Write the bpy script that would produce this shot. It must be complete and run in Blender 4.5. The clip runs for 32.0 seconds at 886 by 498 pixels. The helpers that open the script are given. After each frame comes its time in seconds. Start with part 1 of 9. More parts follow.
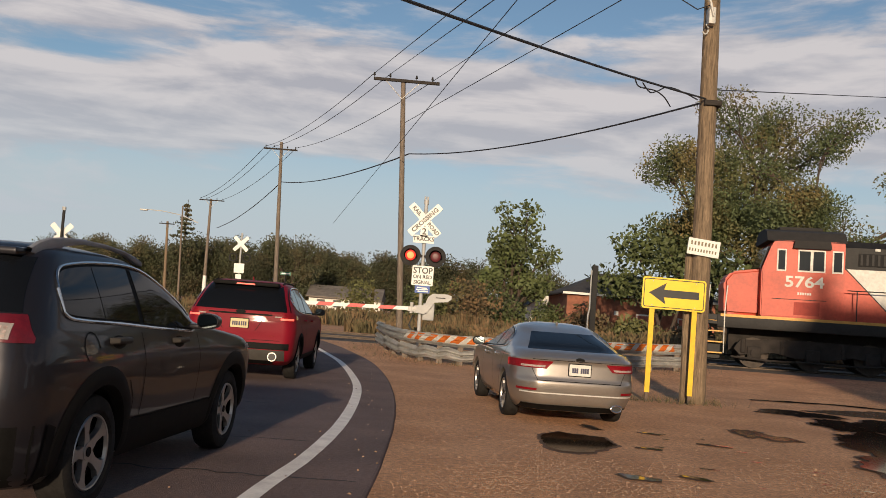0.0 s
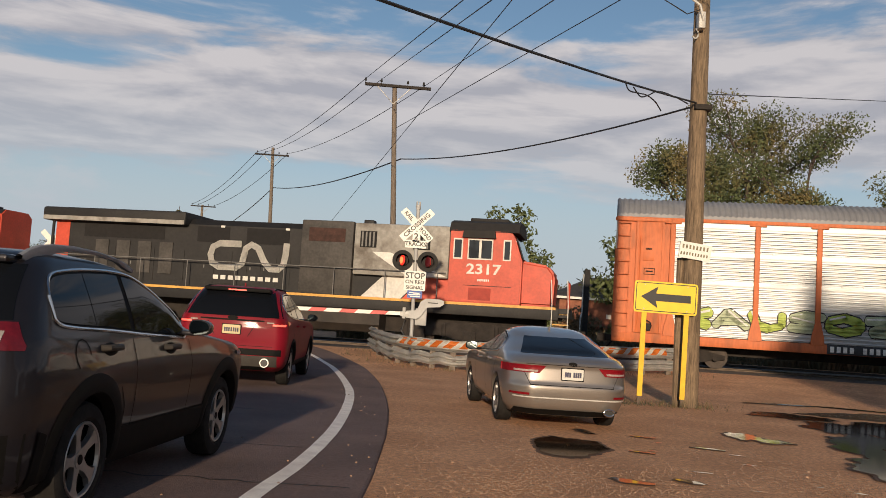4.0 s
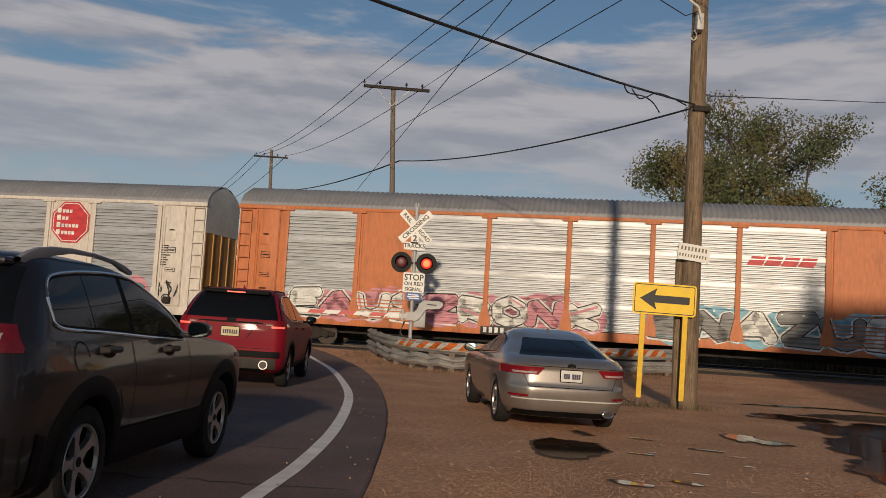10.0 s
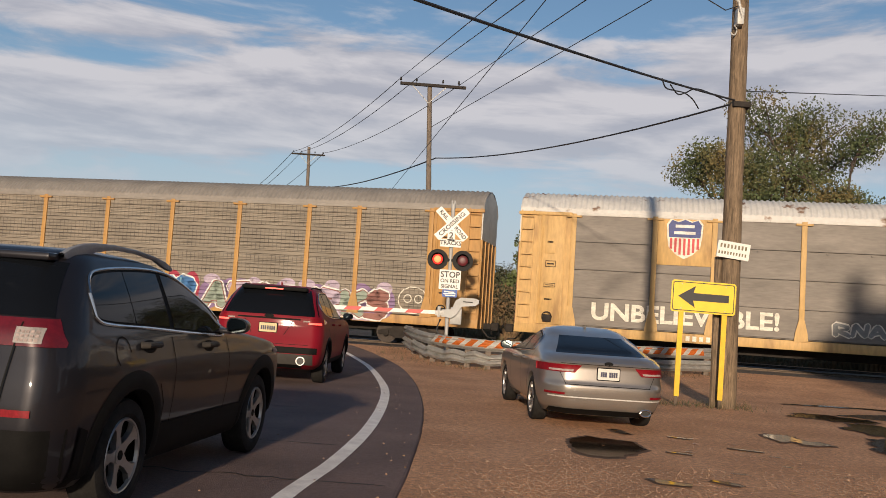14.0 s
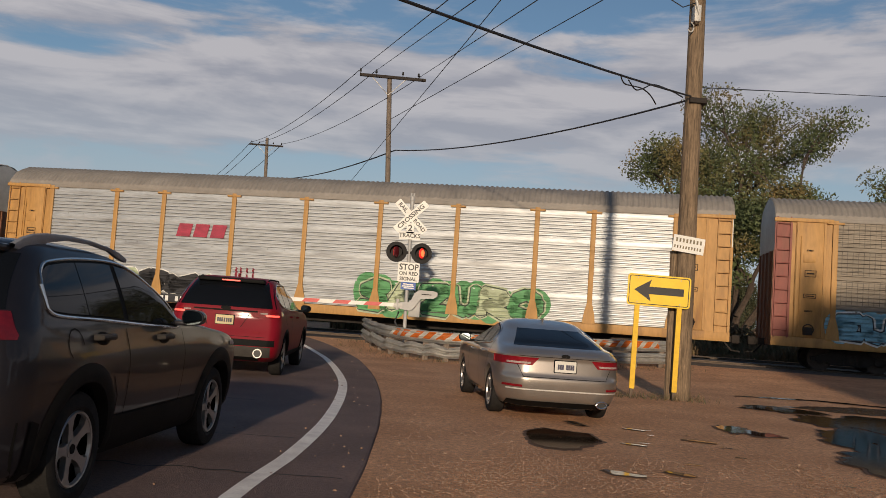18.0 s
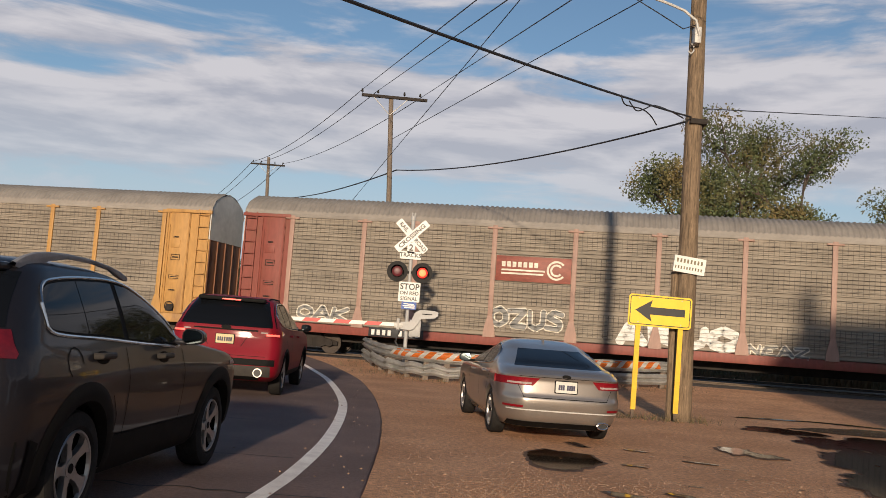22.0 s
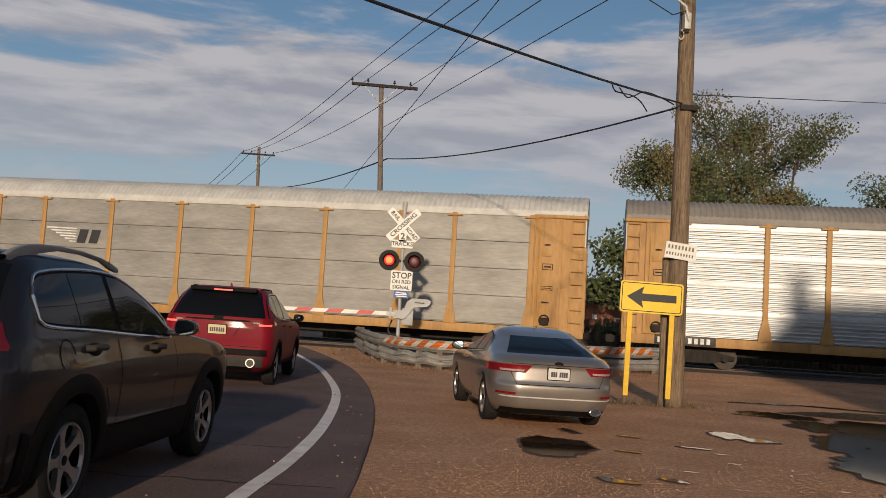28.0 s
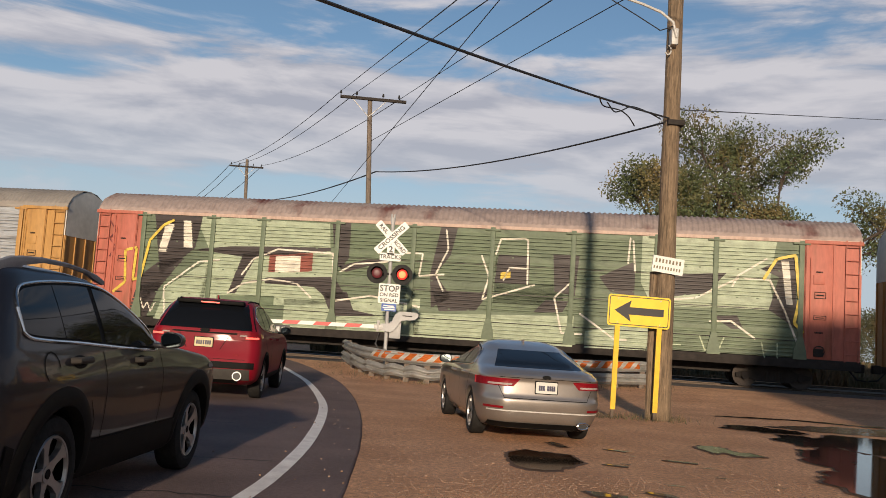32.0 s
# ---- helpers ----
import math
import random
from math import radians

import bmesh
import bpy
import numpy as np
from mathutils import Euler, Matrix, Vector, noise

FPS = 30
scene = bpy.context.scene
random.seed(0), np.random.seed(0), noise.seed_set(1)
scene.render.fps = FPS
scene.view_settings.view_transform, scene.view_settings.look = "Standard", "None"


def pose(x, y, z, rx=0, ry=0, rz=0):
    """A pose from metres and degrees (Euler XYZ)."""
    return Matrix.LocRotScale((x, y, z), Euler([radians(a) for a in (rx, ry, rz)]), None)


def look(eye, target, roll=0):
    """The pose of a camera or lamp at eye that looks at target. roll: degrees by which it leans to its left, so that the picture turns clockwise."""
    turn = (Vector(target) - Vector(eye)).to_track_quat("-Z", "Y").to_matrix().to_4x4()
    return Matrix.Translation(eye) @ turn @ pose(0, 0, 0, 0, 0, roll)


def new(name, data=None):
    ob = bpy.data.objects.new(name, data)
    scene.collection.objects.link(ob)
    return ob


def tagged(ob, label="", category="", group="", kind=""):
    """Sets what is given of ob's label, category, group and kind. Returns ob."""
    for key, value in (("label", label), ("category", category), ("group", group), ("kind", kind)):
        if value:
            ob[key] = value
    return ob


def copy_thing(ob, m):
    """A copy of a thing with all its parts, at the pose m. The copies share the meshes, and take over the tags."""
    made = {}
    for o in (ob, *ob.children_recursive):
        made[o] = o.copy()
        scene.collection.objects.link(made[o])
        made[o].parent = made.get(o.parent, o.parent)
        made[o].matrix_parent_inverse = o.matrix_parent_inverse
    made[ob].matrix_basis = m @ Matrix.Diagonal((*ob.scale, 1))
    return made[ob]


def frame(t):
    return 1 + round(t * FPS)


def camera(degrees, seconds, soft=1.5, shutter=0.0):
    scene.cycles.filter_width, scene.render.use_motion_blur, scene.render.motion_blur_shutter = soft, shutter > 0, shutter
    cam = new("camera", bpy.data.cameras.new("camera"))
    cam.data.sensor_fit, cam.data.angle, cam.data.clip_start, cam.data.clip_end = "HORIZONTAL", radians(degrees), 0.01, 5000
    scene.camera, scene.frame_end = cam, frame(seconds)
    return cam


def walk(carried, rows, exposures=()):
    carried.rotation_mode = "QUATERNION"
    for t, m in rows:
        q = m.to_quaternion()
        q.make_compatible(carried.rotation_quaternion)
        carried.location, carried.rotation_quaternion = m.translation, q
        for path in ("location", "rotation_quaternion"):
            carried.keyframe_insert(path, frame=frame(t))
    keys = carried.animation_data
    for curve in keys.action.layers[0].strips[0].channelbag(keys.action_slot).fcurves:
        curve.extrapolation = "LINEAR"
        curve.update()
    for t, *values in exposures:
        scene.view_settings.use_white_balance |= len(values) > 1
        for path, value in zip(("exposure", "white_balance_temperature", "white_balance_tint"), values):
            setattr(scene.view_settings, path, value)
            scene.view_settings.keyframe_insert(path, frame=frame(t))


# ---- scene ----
# ---- camera ----
EYE = Vector((0.011, 0.0, 1.457))


def aim(yaw, pitch, roll):
    """A view from the eye: degrees to the right, up, and of lean to the left."""
    a, b = radians(yaw), radians(pitch)
    way = Vector((math.sin(a) * math.cos(b), math.cos(a) * math.cos(b), math.sin(b)))
    return look(EYE, EYE + way * 20, roll)


PATH = [
    (0, -0.044, 3.999, 4.308),
    (0.5, -0.001, 4.085, 4.307),
    (1, 0.021, 4.100, 4.259),
    (1.5, 0.039, 4.152, 4.206),
    (2, 0.144, 4.210, 4.215),
    (2.5, 0.187, 4.280, 4.157),
    (3, 0.242, 4.270, 4.191),
    (3.5, 0.353, 4.289, 4.095),
    (5.5, 0.440, 4.588, 3.647),
    (6, 0.452, 4.619, 3.579),
    (6.5, 0.455, 4.629, 3.567),
    (7, 0.424, 4.573, 3.609),
    (7.5, 0.411, 4.515, 3.667),
    (8, 0.361, 4.480, 3.739),
    (8.5, 0.443, 4.378, 3.897),
    (9, 0.321, 4.594, 3.930),
    (9.5, 0.406, 4.509, 3.909),
    (10, 0.509, 4.469, 3.900),
    (10.5, 0.651, 4.398, 3.903),
    (11, 0.589, 4.438, 3.851),
    (11.5, 0.188, 4.516, 3.815),
    (12, -0.071, 4.472, 3.916),
    (12.5, -0.442, 4.522, 3.960),
    (13, -1.214, 4.441, 4.135),
    (13.5, -1.595, 4.295, 4.125),
    (14, -1.795, 4.125, 4.163),
    (14.5, -1.796, 3.945, 4.247),
    (16.5, -0.282, 3.599, 4.545),
    (17, -0.306, 3.882, 4.249),
    (17.5, 0.942, 3.787, 4.339),
    (18, 0.865, 3.850, 4.334),
    (18.5, 0.853, 3.799, 4.403),
    (19, 0.926, 3.784, 4.439),
    (19.5, 1.191, 3.943, 4.483),
    (20, 1.444, 4.176, 4.493),
    (20.5, 1.508, 4.560, 4.531),
    (21, 1.253, 4.884, 4.584),
    (21.5, 0.792, 4.962, 4.552),
    (22, 0.713, 5.102, 4.524),
    (22.5, 0.872, 4.986, 4.433),
    (23, 1.159, 4.891, 4.330),
    (23.5, 1.427, 4.730, 4.258),
    (24, 1.472, 4.621, 4.184),
    (24.5, 1.424, 4.615, 4.162),
    (25, 1.363, 4.547, 4.147),
    (25.5, 1.427, 4.462, 4.161),
    (27.5, 1.424, 4.426, 4.033),
    (28, 1.296, 4.400, 3.944),
    (28.5, 1.192, 4.392, 3.952),
    (29, 1.180, 4.447, 3.869),
    (29.5, 1.247, 4.806, 3.885),
    (30, 1.252, 5.054, 3.801),
    (30.5, 1.417, 5.100, 3.847),
    (31, 1.663, 5.235, 3.976),
    (31.5, 1.939, 5.312, 4.033),
    (32, 2.003, 5.293, 4.096),
]
EXPOSURE = [(0, -0.03), (3, 0.05), (6, -0.65), (7, -0.74), (8, -0.6), (9, -0.45), (10, -0.62), (11, -0.28), (12, -0.15), (13, 0.0), (14, -0.03), (17, -0.38), (18, -0.4), (19, -0.08), (20, 0.0), (25, 0.0), (28, -0.42), (29, -0.88), (30, -0.75), (31, -0.25), (32, -0.02)]
cam = camera(52.565, 32.0, soft=0.7)
walk(cam, [(t, aim(y, p, r)) for t, y, p, r in PATH],
     exposures=[(t, e, 6850 if t < 5 else 6500, 11) for t, e in EXPOSURE])

# ---- sky and sun ----
SUN_AZ, SUN_EL = 4.3, 11.3         # the light travels this way: degrees right of +y, and downwards
world = bpy.data.worlds.new("sky")
scene.world = world
world.use_nodes = True


def make_sky():
    nt = world.node_tree
    N, L = nt.nodes, nt.links
    N.clear()
    out, bg = N.new("ShaderNodeOutputWorld"), N.new("ShaderNodeBackground")
    sky = N.new("ShaderNodeTexSky")
    sky.sky_type, sky.sun_disc = "NISHITA", False
    sky.sun_elevation, sky.sun_rotation = radians(SUN_EL), radians(180 + SUN_AZ)
    sky.air_density, sky.dust_density, sky.ozone_density = 1.0, 0.5, 2.4
    tc, sep = N.new("ShaderNodeTexCoord"), N.new("ShaderNodeSeparateXYZ")
    L.new(tc.outputs["Generated"], sep.inputs[0])

    def calc(op, a, b=0.0, c=None):
        m = N.new("ShaderNodeMath")
        m.operation = op
        for k, v in enumerate((a, b) if c is None else (a, b, c)):
            if isinstance(v, (int, float)):
                m.inputs[k].default_value = v
            else:
                L.new(v, m.inputs[k])
        return m.outputs[0]

    deg = 180 / math.pi
    az = calc("MULTIPLY", calc("ARCTAN2", sep.outputs["X"], sep.outputs["Y"]), deg)
    el = calc("MULTIPLY", calc("ARCSINE", sep.outputs["Z"]), deg)

    def field(lift, scale, detail):
        """Long flat billows, by bearing and height in degrees."""
        v, n = N.new("ShaderNodeCombineXYZ"), N.new("ShaderNodeTexNoise")
        L.new(calc("MULTIPLY", az, 0.065), v.inputs[0])
        L.new(calc("MULTIPLY", calc("ADD", el, lift), 0.30), v.inputs[1])
        v.inputs[2].default_value = 3.7
        n.inputs["Scale"].default_value, n.inputs["Detail"].default_value = scale, detail
        n.inputs["Roughness"].default_value, n.inputs["Distortion"].default_value = 0.57, 0.30
        L.new(v.outputs[0], n.inputs["Vector"])
        return n.outputs["Fac"]

    def bank(a, ra, e, re, k):
        """A thicker or thinner place among the clouds."""
        u, v = calc("DIVIDE", calc("SUBTRACT", az, a), ra), calc("DIVIDE", calc("SUBTRACT", el, e), re)
        q = calc("ADD", calc("MULTIPLY", u, u), calc("MULTIPLY", v, v))
        return calc("MULTIPLY", calc("EXPONENT", calc("MULTIPLY", q, -1.0)), k)

    here, above = field(0.0, 1.25, 9), field(0.9, 1.25, 5)
    # the main bank lies some thirteen degrees up, lower towards the left
    lean = calc("MULTIPLY", calc("MAXIMUM", calc("SUBTRACT", calc("MULTIPLY", az, -1.0), 12.0), 0.0), 0.22)
    ramp = N.new("ShaderNodeValToRGB")
    e = ramp.color_ramp.elements
    e[0].position, e[0].color = 0.0, (0.22, 0.22, 0.22, 1)
    e[1].position, e[1].color = 1.0, (0.28, 0.28, 0.28, 1)
    for at, v in ((0.06, 0.34), (0.095, 0.46), (0.108, 0.56), (0.124, 0.74), (0.163, 0.74), (0.180, 0.54), (0.20, 0.45), (0.23, 0.47), (0.30, 0.40), (0.5, 0.36)):
        k = e.new(at)
        k.color = (v, v, v, 1)
    L.new(calc("DIVIDE", calc("ADD", el, lean), 90.0), ramp.inputs[0])
    dens = calc("ADD", here, calc("SUBTRACT", ramp.outputs["Color"], 0.5))
    for spot in ((-23, 8, 15.8, 1.1, 0.20), (21, 7, 17.6, 1.0, 0.22), (-4, 9, 17.6, 1.4, -0.14), (22, 6, 13.6, 1.6, 0.12), (-13, 6, 16.6, 0.7, 0.10), (8, 6, 17.3, 0.5, 0.12)):
        dens = calc("ADD", dens, bank(*spot))
    cover = N.new("ShaderNodeMapRange")
    cover.interpolation_type = "SMOOTHSTEP"
    cover.inputs["From Min"].default_value, cover.inputs["From Max"].default_value = 0.43, 0.64
    cover.inputs["To Max"].default_value = 0.96
    L.new(dens, cover.inputs["Value"])
    # lighter tops, grey undersides
    tint = N.new("ShaderNodeValToRGB")
    tint.color_ramp.elements[0].position, tint.color_ramp.elements[1].position = 0.30, 0.74
    tint.color_ramp.elements[0].color = (3.85, 3.95, 4.5, 1)
    tint.color_ramp.elements[1].color = (5.75, 5.6, 5.85, 1)
    L.new(calc("ADD", calc("MULTIPLY", calc("SUBTRACT", here, above), 2.1), 0.52), tint.inputs[0])
    mix = N.new("ShaderNodeMix")
    mix.data_type = "RGBA"
    L.new(cover.outputs["Result"], mix.inputs["Factor"])
    L.new(sky.outputs[0], mix.inputs["A"])
    L.new(tint.outputs["Color"], mix.inputs["B"])
    # pale haze low in the sky
    low = N.new("ShaderNodeMapRange")
    low.interpolation_type = "SMOOTHSTEP"
    low.inputs["From Min"].default_value, low.inputs["From Max"].default_value = 0.05, 0.25
    low.inputs["To Min"].default_value, low.inputs["To Max"].default_value = 0.92, 0.0
    L.new(sep.outputs["Z"], low.inputs["Value"])
    haze = N.new("ShaderNodeMix")
    haze.data_type = "RGBA"
    haze.inputs["B"].default_value = (4.3, 5.0, 5.7, 1)
    L.new(low.outputs["Result"], haze.inputs["Factor"])
    L.new(mix.outputs["Result"], haze.inputs["A"])
    L.new(haze.outputs["Result"], bg.inputs["Color"])
    bg.inputs["Strength"].default_value = 0.11
    L.new(bg.outputs[0], out.inputs["Surface"])


make_sky()
sun = new("sun", bpy.data.lights.new("sun", "SUN"))
sun.data.energy, sun.data.angle, sun.data.color = 4.5, radians(1.5), (1.0, 0.80, 0.58)
sun.matrix_world = look((0, 0, 0), (math.sin(radians(SUN_AZ)) * math.cos(radians(SUN_EL)),
                                    math.cos(radians(SUN_AZ)) * math.cos(radians(SUN_EL)), -math.sin(radians(SUN_EL))))

# ---- materials ----
def mat(name, base, rough=0.6, metal=0.0, var=0.15, scale=6.0, bump=0.0, bscale=60.0, second=None, blend=(0.45, 0.65),
        stretch=(1, 1, 1), coat=0.0, rand=0.0, space="Object"):
    """A surface with a colour, a second colour or a lighter and darker one laid over it in patches, grain and relief."""
    m = bpy.data.materials.new(name)
    m.use_nodes = True
    nt = m.node_tree
    N, L = nt.nodes, nt.links
    b = N["Principled BSDF"]
    b.inputs["Roughness"].default_value, b.inputs["Metallic"].default_value = rough, metal
    b.inputs["Coat Weight"].default_value = coat
    b.inputs["Coat Roughness"].default_value = 0.06
    tc, mp = N.new("ShaderNodeTexCoord"), N.new("ShaderNodeMapping")
    mp.inputs["Scale"].default_value = stretch
    L.new(tc.outputs[space], mp.inputs[0])
    n1, n2 = N.new("ShaderNodeTexNoise"), N.new("ShaderNodeTexNoise")
    n1.inputs["Scale"].default_value, n1.inputs["Detail"].default_value = scale, 6
    n2.inputs["Scale"].default_value, n2.inputs["Detail"].default_value = bscale, 4
    L.new(mp.outputs[0], n1.inputs["Vector"])
    L.new(mp.outputs[0], n2.inputs["Vector"])
    ramp = N.new("ShaderNodeValToRGB")
    e = ramp.color_ramp.elements
    if second:
        e[0].position, e[1].position = blend
        e[0].color, e[1].color = (*base, 1), (*second, 1)
    else:
        e[0].position, e[1].position = 0.3, 0.7
        e[0].color = (*[c * (1 - var) for c in base], 1)
        e[1].color = (*[min(1, c * (1 + var)) for c in base], 1)
    L.new(n1.outputs["Fac"], ramp.inputs[0])
    hsv = N.new("ShaderNodeHueSaturation")
    val = N.new("ShaderNodeMapRange")
    val.inputs["From Min"].default_value, val.inputs["From Max"].default_value = 0.3, 0.7
    val.inputs["To Min"].default_value, val.inputs["To Max"].default_value = 1 - var * 0.6, 1 + var * 0.6
    L.new(n2.outputs["Fac"], val.inputs["Value"])
    last = val.outputs["Result"]
    if rand:
        info, r2, mul = N.new("ShaderNodeObjectInfo"), N.new("ShaderNodeMapRange"), N.new("ShaderNodeMath")
        r2.inputs["To Min"].default_value, r2.inputs["To Max"].default_value = 1 - rand, 1 + rand
        L.new(info.outputs["Random"], r2.inputs["Value"])
        mul.operation = "MULTIPLY"
        L.new(last, mul.inputs[0])
        L.new(r2.outputs["Result"], mul.inputs[1])
        last = mul.outputs[0]
    L.new(last, hsv.inputs["Value"])
    L.new(ramp.outputs["Color"], hsv.inputs["Color"])
    L.new(hsv.outputs["Color"], b.inputs["Base Color"])
    if bump:
        bp = N.new("ShaderNodeBump")
        bp.inputs["Strength"].default_value, bp.inputs["Distance"].default_value = bump, 0.02
        L.new(n2.outputs["Fac"], bp.inputs["Height"])
        L.new(bp.outputs["Normal"], b.inputs["Normal"])
    return m


def glow(name, color, strength):
    m = bpy.data.materials.new(name)
    m.use_nodes = True
    b = m.node_tree.nodes["Principled BSDF"]
    b.inputs["Base Color"].default_value = (*color, 1)
    b.inputs["Emission Color"].default_value = (*color, 1)
    b.inputs["Emission Strength"].default_value = strength
    return m


def glass(name, color, rough=0.04, alpha=1.0, trans=0.0):
    m = bpy.data.materials.new(name)
    m.use_nodes = True
    b = m.node_tree.nodes["Principled BSDF"]
    b.inputs["Base Color"].default_value = (*color, 1)
    b.inputs["Roughness"].default_value = rough
    b.inputs["Transmission Weight"].default_value = trans
    b.inputs["IOR"].default_value = 1.5
    return m


M = {
    "dirt": mat("dirt", (0.465, 0.235, 0.116), 0.95, var=0.26, scale=0.8, bump=0.6, bscale=60, second=(0.59, 0.316, 0.168), blend=(0.36, 0.64)),
    "asphalt": mat("asphalt", (0.150, 0.098, 0.086), 0.85, var=0.22, scale=0.9, bump=0.5, bscale=110),
    "white_line": mat("white_line", (0.90, 0.82, 0.74), 0.7, var=0.14, scale=5, bscale=60),
    "ballast": mat("ballast", (0.10, 0.08, 0.065), 0.95, var=0.4, scale=9, bump=1.0, bscale=14),
    "steel": mat("steel", (0.13, 0.095, 0.07), 0.75, 0.2, var=0.3, scale=8),
    "galv": mat("galv", (0.50, 0.49, 0.46), 0.6, 0.2, var=0.2, scale=3, bump=0.05, bscale=30),
    "pole_wood": mat("pole_wood", (0.19, 0.135, 0.085), 0.9, var=0.5, scale=5, bump=0.7, bscale=22, stretch=(6, 6, 0.5)),
    "grey_wood": mat("grey_wood", (0.17, 0.135, 0.105), 0.9, var=0.35, scale=5, bump=0.4, bscale=22, stretch=(6, 6, 0.5)),
    "black": mat("black", (0.014, 0.014, 0.015), 0.5, var=0.2),
    "matte_black": mat("matte_black", (0.02, 0.019, 0.018), 0.85, var=0.3, bump=0.2),
    "rubber": mat("rubber", (0.018, 0.017, 0.016), 0.85, var=0.3, scale=12),
    "wire": mat("wire", (0.02, 0.02, 0.022), 0.6),
    "sign_white": mat("sign_white", (0.74, 0.73, 0.68), 0.5, var=0.08, scale=4),
    "sign_yellow": mat("sign_yellow", (0.85, 0.56, 0.02), 0.45, var=0.06, scale=4),
    "post_yellow": mat("post_yellow", (0.75, 0.46, 0.02), 0.6, var=0.12, scale=6),
    "sign_blue": mat("sign_blue", (0.03, 0.09, 0.34), 0.5, var=0.1),
    "sign_red": mat("sign_red", (0.52, 0.035, 0.03), 0.45, var=0.1),
    "sign_orange": mat("sign_orange", (0.80, 0.22, 0.03), 0.5, var=0.12),
    "alu": mat("alu", (0.40, 0.40, 0.39), 0.6, 0.1, var=0.12, scale=4),
    "leaf": mat("leaf", (0.085, 0.105, 0.035), 0.7, var=0.45, scale=0.6, bscale=3, rand=0.1),
    "leaf_far": mat("leaf_far", (0.060, 0.066, 0.030), 0.8, var=0.5, scale=0.3, bscale=2.5, rand=0.3, second=(0.105, 0.080, 0.038), blend=(0.48, 0.66)),
    "leaf_fall": mat("leaf_fall", (0.12, 0.12, 0.04), 0.7, var=0.4, scale=0.45, bscale=2.5, second=(0.20, 0.13, 0.04), blend=(0.5, 0.68)),
    "leaf_turning": mat("leaf_turning", (0.082, 0.105, 0.040), 0.75, var=0.55, scale=0.33, bscale=2.2, second=(0.21, 0.150, 0.056), blend=(0.47, 0.68)),
    "brush": mat("brush", (0.17, 0.105, 0.052), 0.9, var=0.5, scale=0.7, bscale=5, second=(0.10, 0.085, 0.04), blend=(0.4, 0.6)),
    "bark": mat("bark", (0.07, 0.05, 0.037), 0.95, var=0.4, scale=6, bump=0.6, bscale=20),
    "brick": mat("brick", (0.26, 0.10, 0.06), 0.9, var=0.25, scale=3, bscale=20),
    "shingle": mat("shingle", (0.05, 0.047, 0.047), 0.9, var=0.3, scale=4, bscale=16),
    "trim_white": mat("trim_white", (0.7, 0.68, 0.63), 0.6, var=0.08),
}

# ---- building helpers ----
def speckle(m, scale, low, high):
    """Fine grit: a small, hard-edged mottling of the colour."""
    N, L = m.node_tree.nodes, m.node_tree.links
    sock = N["Principled BSDF"].inputs["Base Color"]
    src = sock.links[0].from_socket
    co, no, mr, mx = N.new("ShaderNodeTexCoord"), N.new("ShaderNodeTexNoise"), N.new("ShaderNodeMapRange"), N.new("ShaderNodeMix")
    mx.data_type, mx.blend_type = "RGBA", "MULTIPLY"
    no.inputs["Scale"].default_value, no.inputs["Detail"].default_value, no.inputs["Roughness"].default_value = scale, 4.0, 0.75
    mr.inputs["From Min"].default_value, mr.inputs["From Max"].default_value = 0.36, 0.64
    mr.inputs["To Min"].default_value, mr.inputs["To Max"].default_value = low, high
    mx.inputs[0].default_value = 1.0
    L.new(co.outputs["Object"], no.inputs["Vector"])
    L.new(no.outputs[0], mr.inputs["Value"])
    L.new(src, mx.inputs[6])
    L.new(mr.outputs[0], mx.inputs[7])
    L.new(mx.outputs[2], sock)


speckle(M["dirt"], 15.0, 0.64, 1.34)
speckle(M["asphalt"], 26.0, 0.78, 1.22)


def smooth(bm, angle=35):
    for f in bm.faces:
        f.smooth = True
    for e in bm.edges:
        if len(e.link_faces) == 2 and e.calc_face_angle(0) > radians(angle):
            e.smooth = False


def mesh_of(name, bm, material, sharp=35):
    bmesh.ops.recalc_face_normals(bm, faces=bm.faces)
    if sharp:
        smooth(bm, sharp)
    me = bpy.data.meshes.new(name)
    bm.to_mesh(me)
    bm.free()
    me.materials.append(material)
    return me


def part(name, bm, material, parent, label="", sharp=35):
    """Links a bmesh, or a mesh made before, as one object under a thing or a part."""
    ob = new(name, bm if isinstance(bm, bpy.types.Mesh) else mesh_of(name, bm, material, sharp))
    ob.parent = parent
    if label:
        ob["label"] = label
    return ob


def thing(name, label, category, m=None, group="", kind=""):
    ob = new(name)
    ob.empty_display_size = 0.3
    if m:
        ob.matrix_basis = m
    return tagged(ob, label, category, group, kind)


def solo(name, bm, material, label, category="", group="", kind="", sharp=35, m=None):
    ob = new(name, mesh_of(name, bm, material, sharp))
    if m:
        ob.matrix_basis = m
    return tagged(ob, label, category, group, kind)


def box(bm, x0, y0, z0, x1, y1, z1, bevel=0.0, m=None):
    c = Vector(((x0 + x1) / 2, (y0 + y1) / 2, (z0 + z1) / 2))
    mm = Matrix.Translation(c) @ Matrix.Diagonal((abs(x1 - x0), abs(y1 - y0), abs(z1 - z0), 1))
    r = bmesh.ops.create_cube(bm, size=1, matrix=(m @ mm) if m else mm)
    if bevel:
        es = list({e for v in r["verts"] for e in v.link_edges})
        bmesh.ops.bevel(bm, geom=es, offset=bevel, segments=2, profile=0.5, affect="EDGES")
    return bm


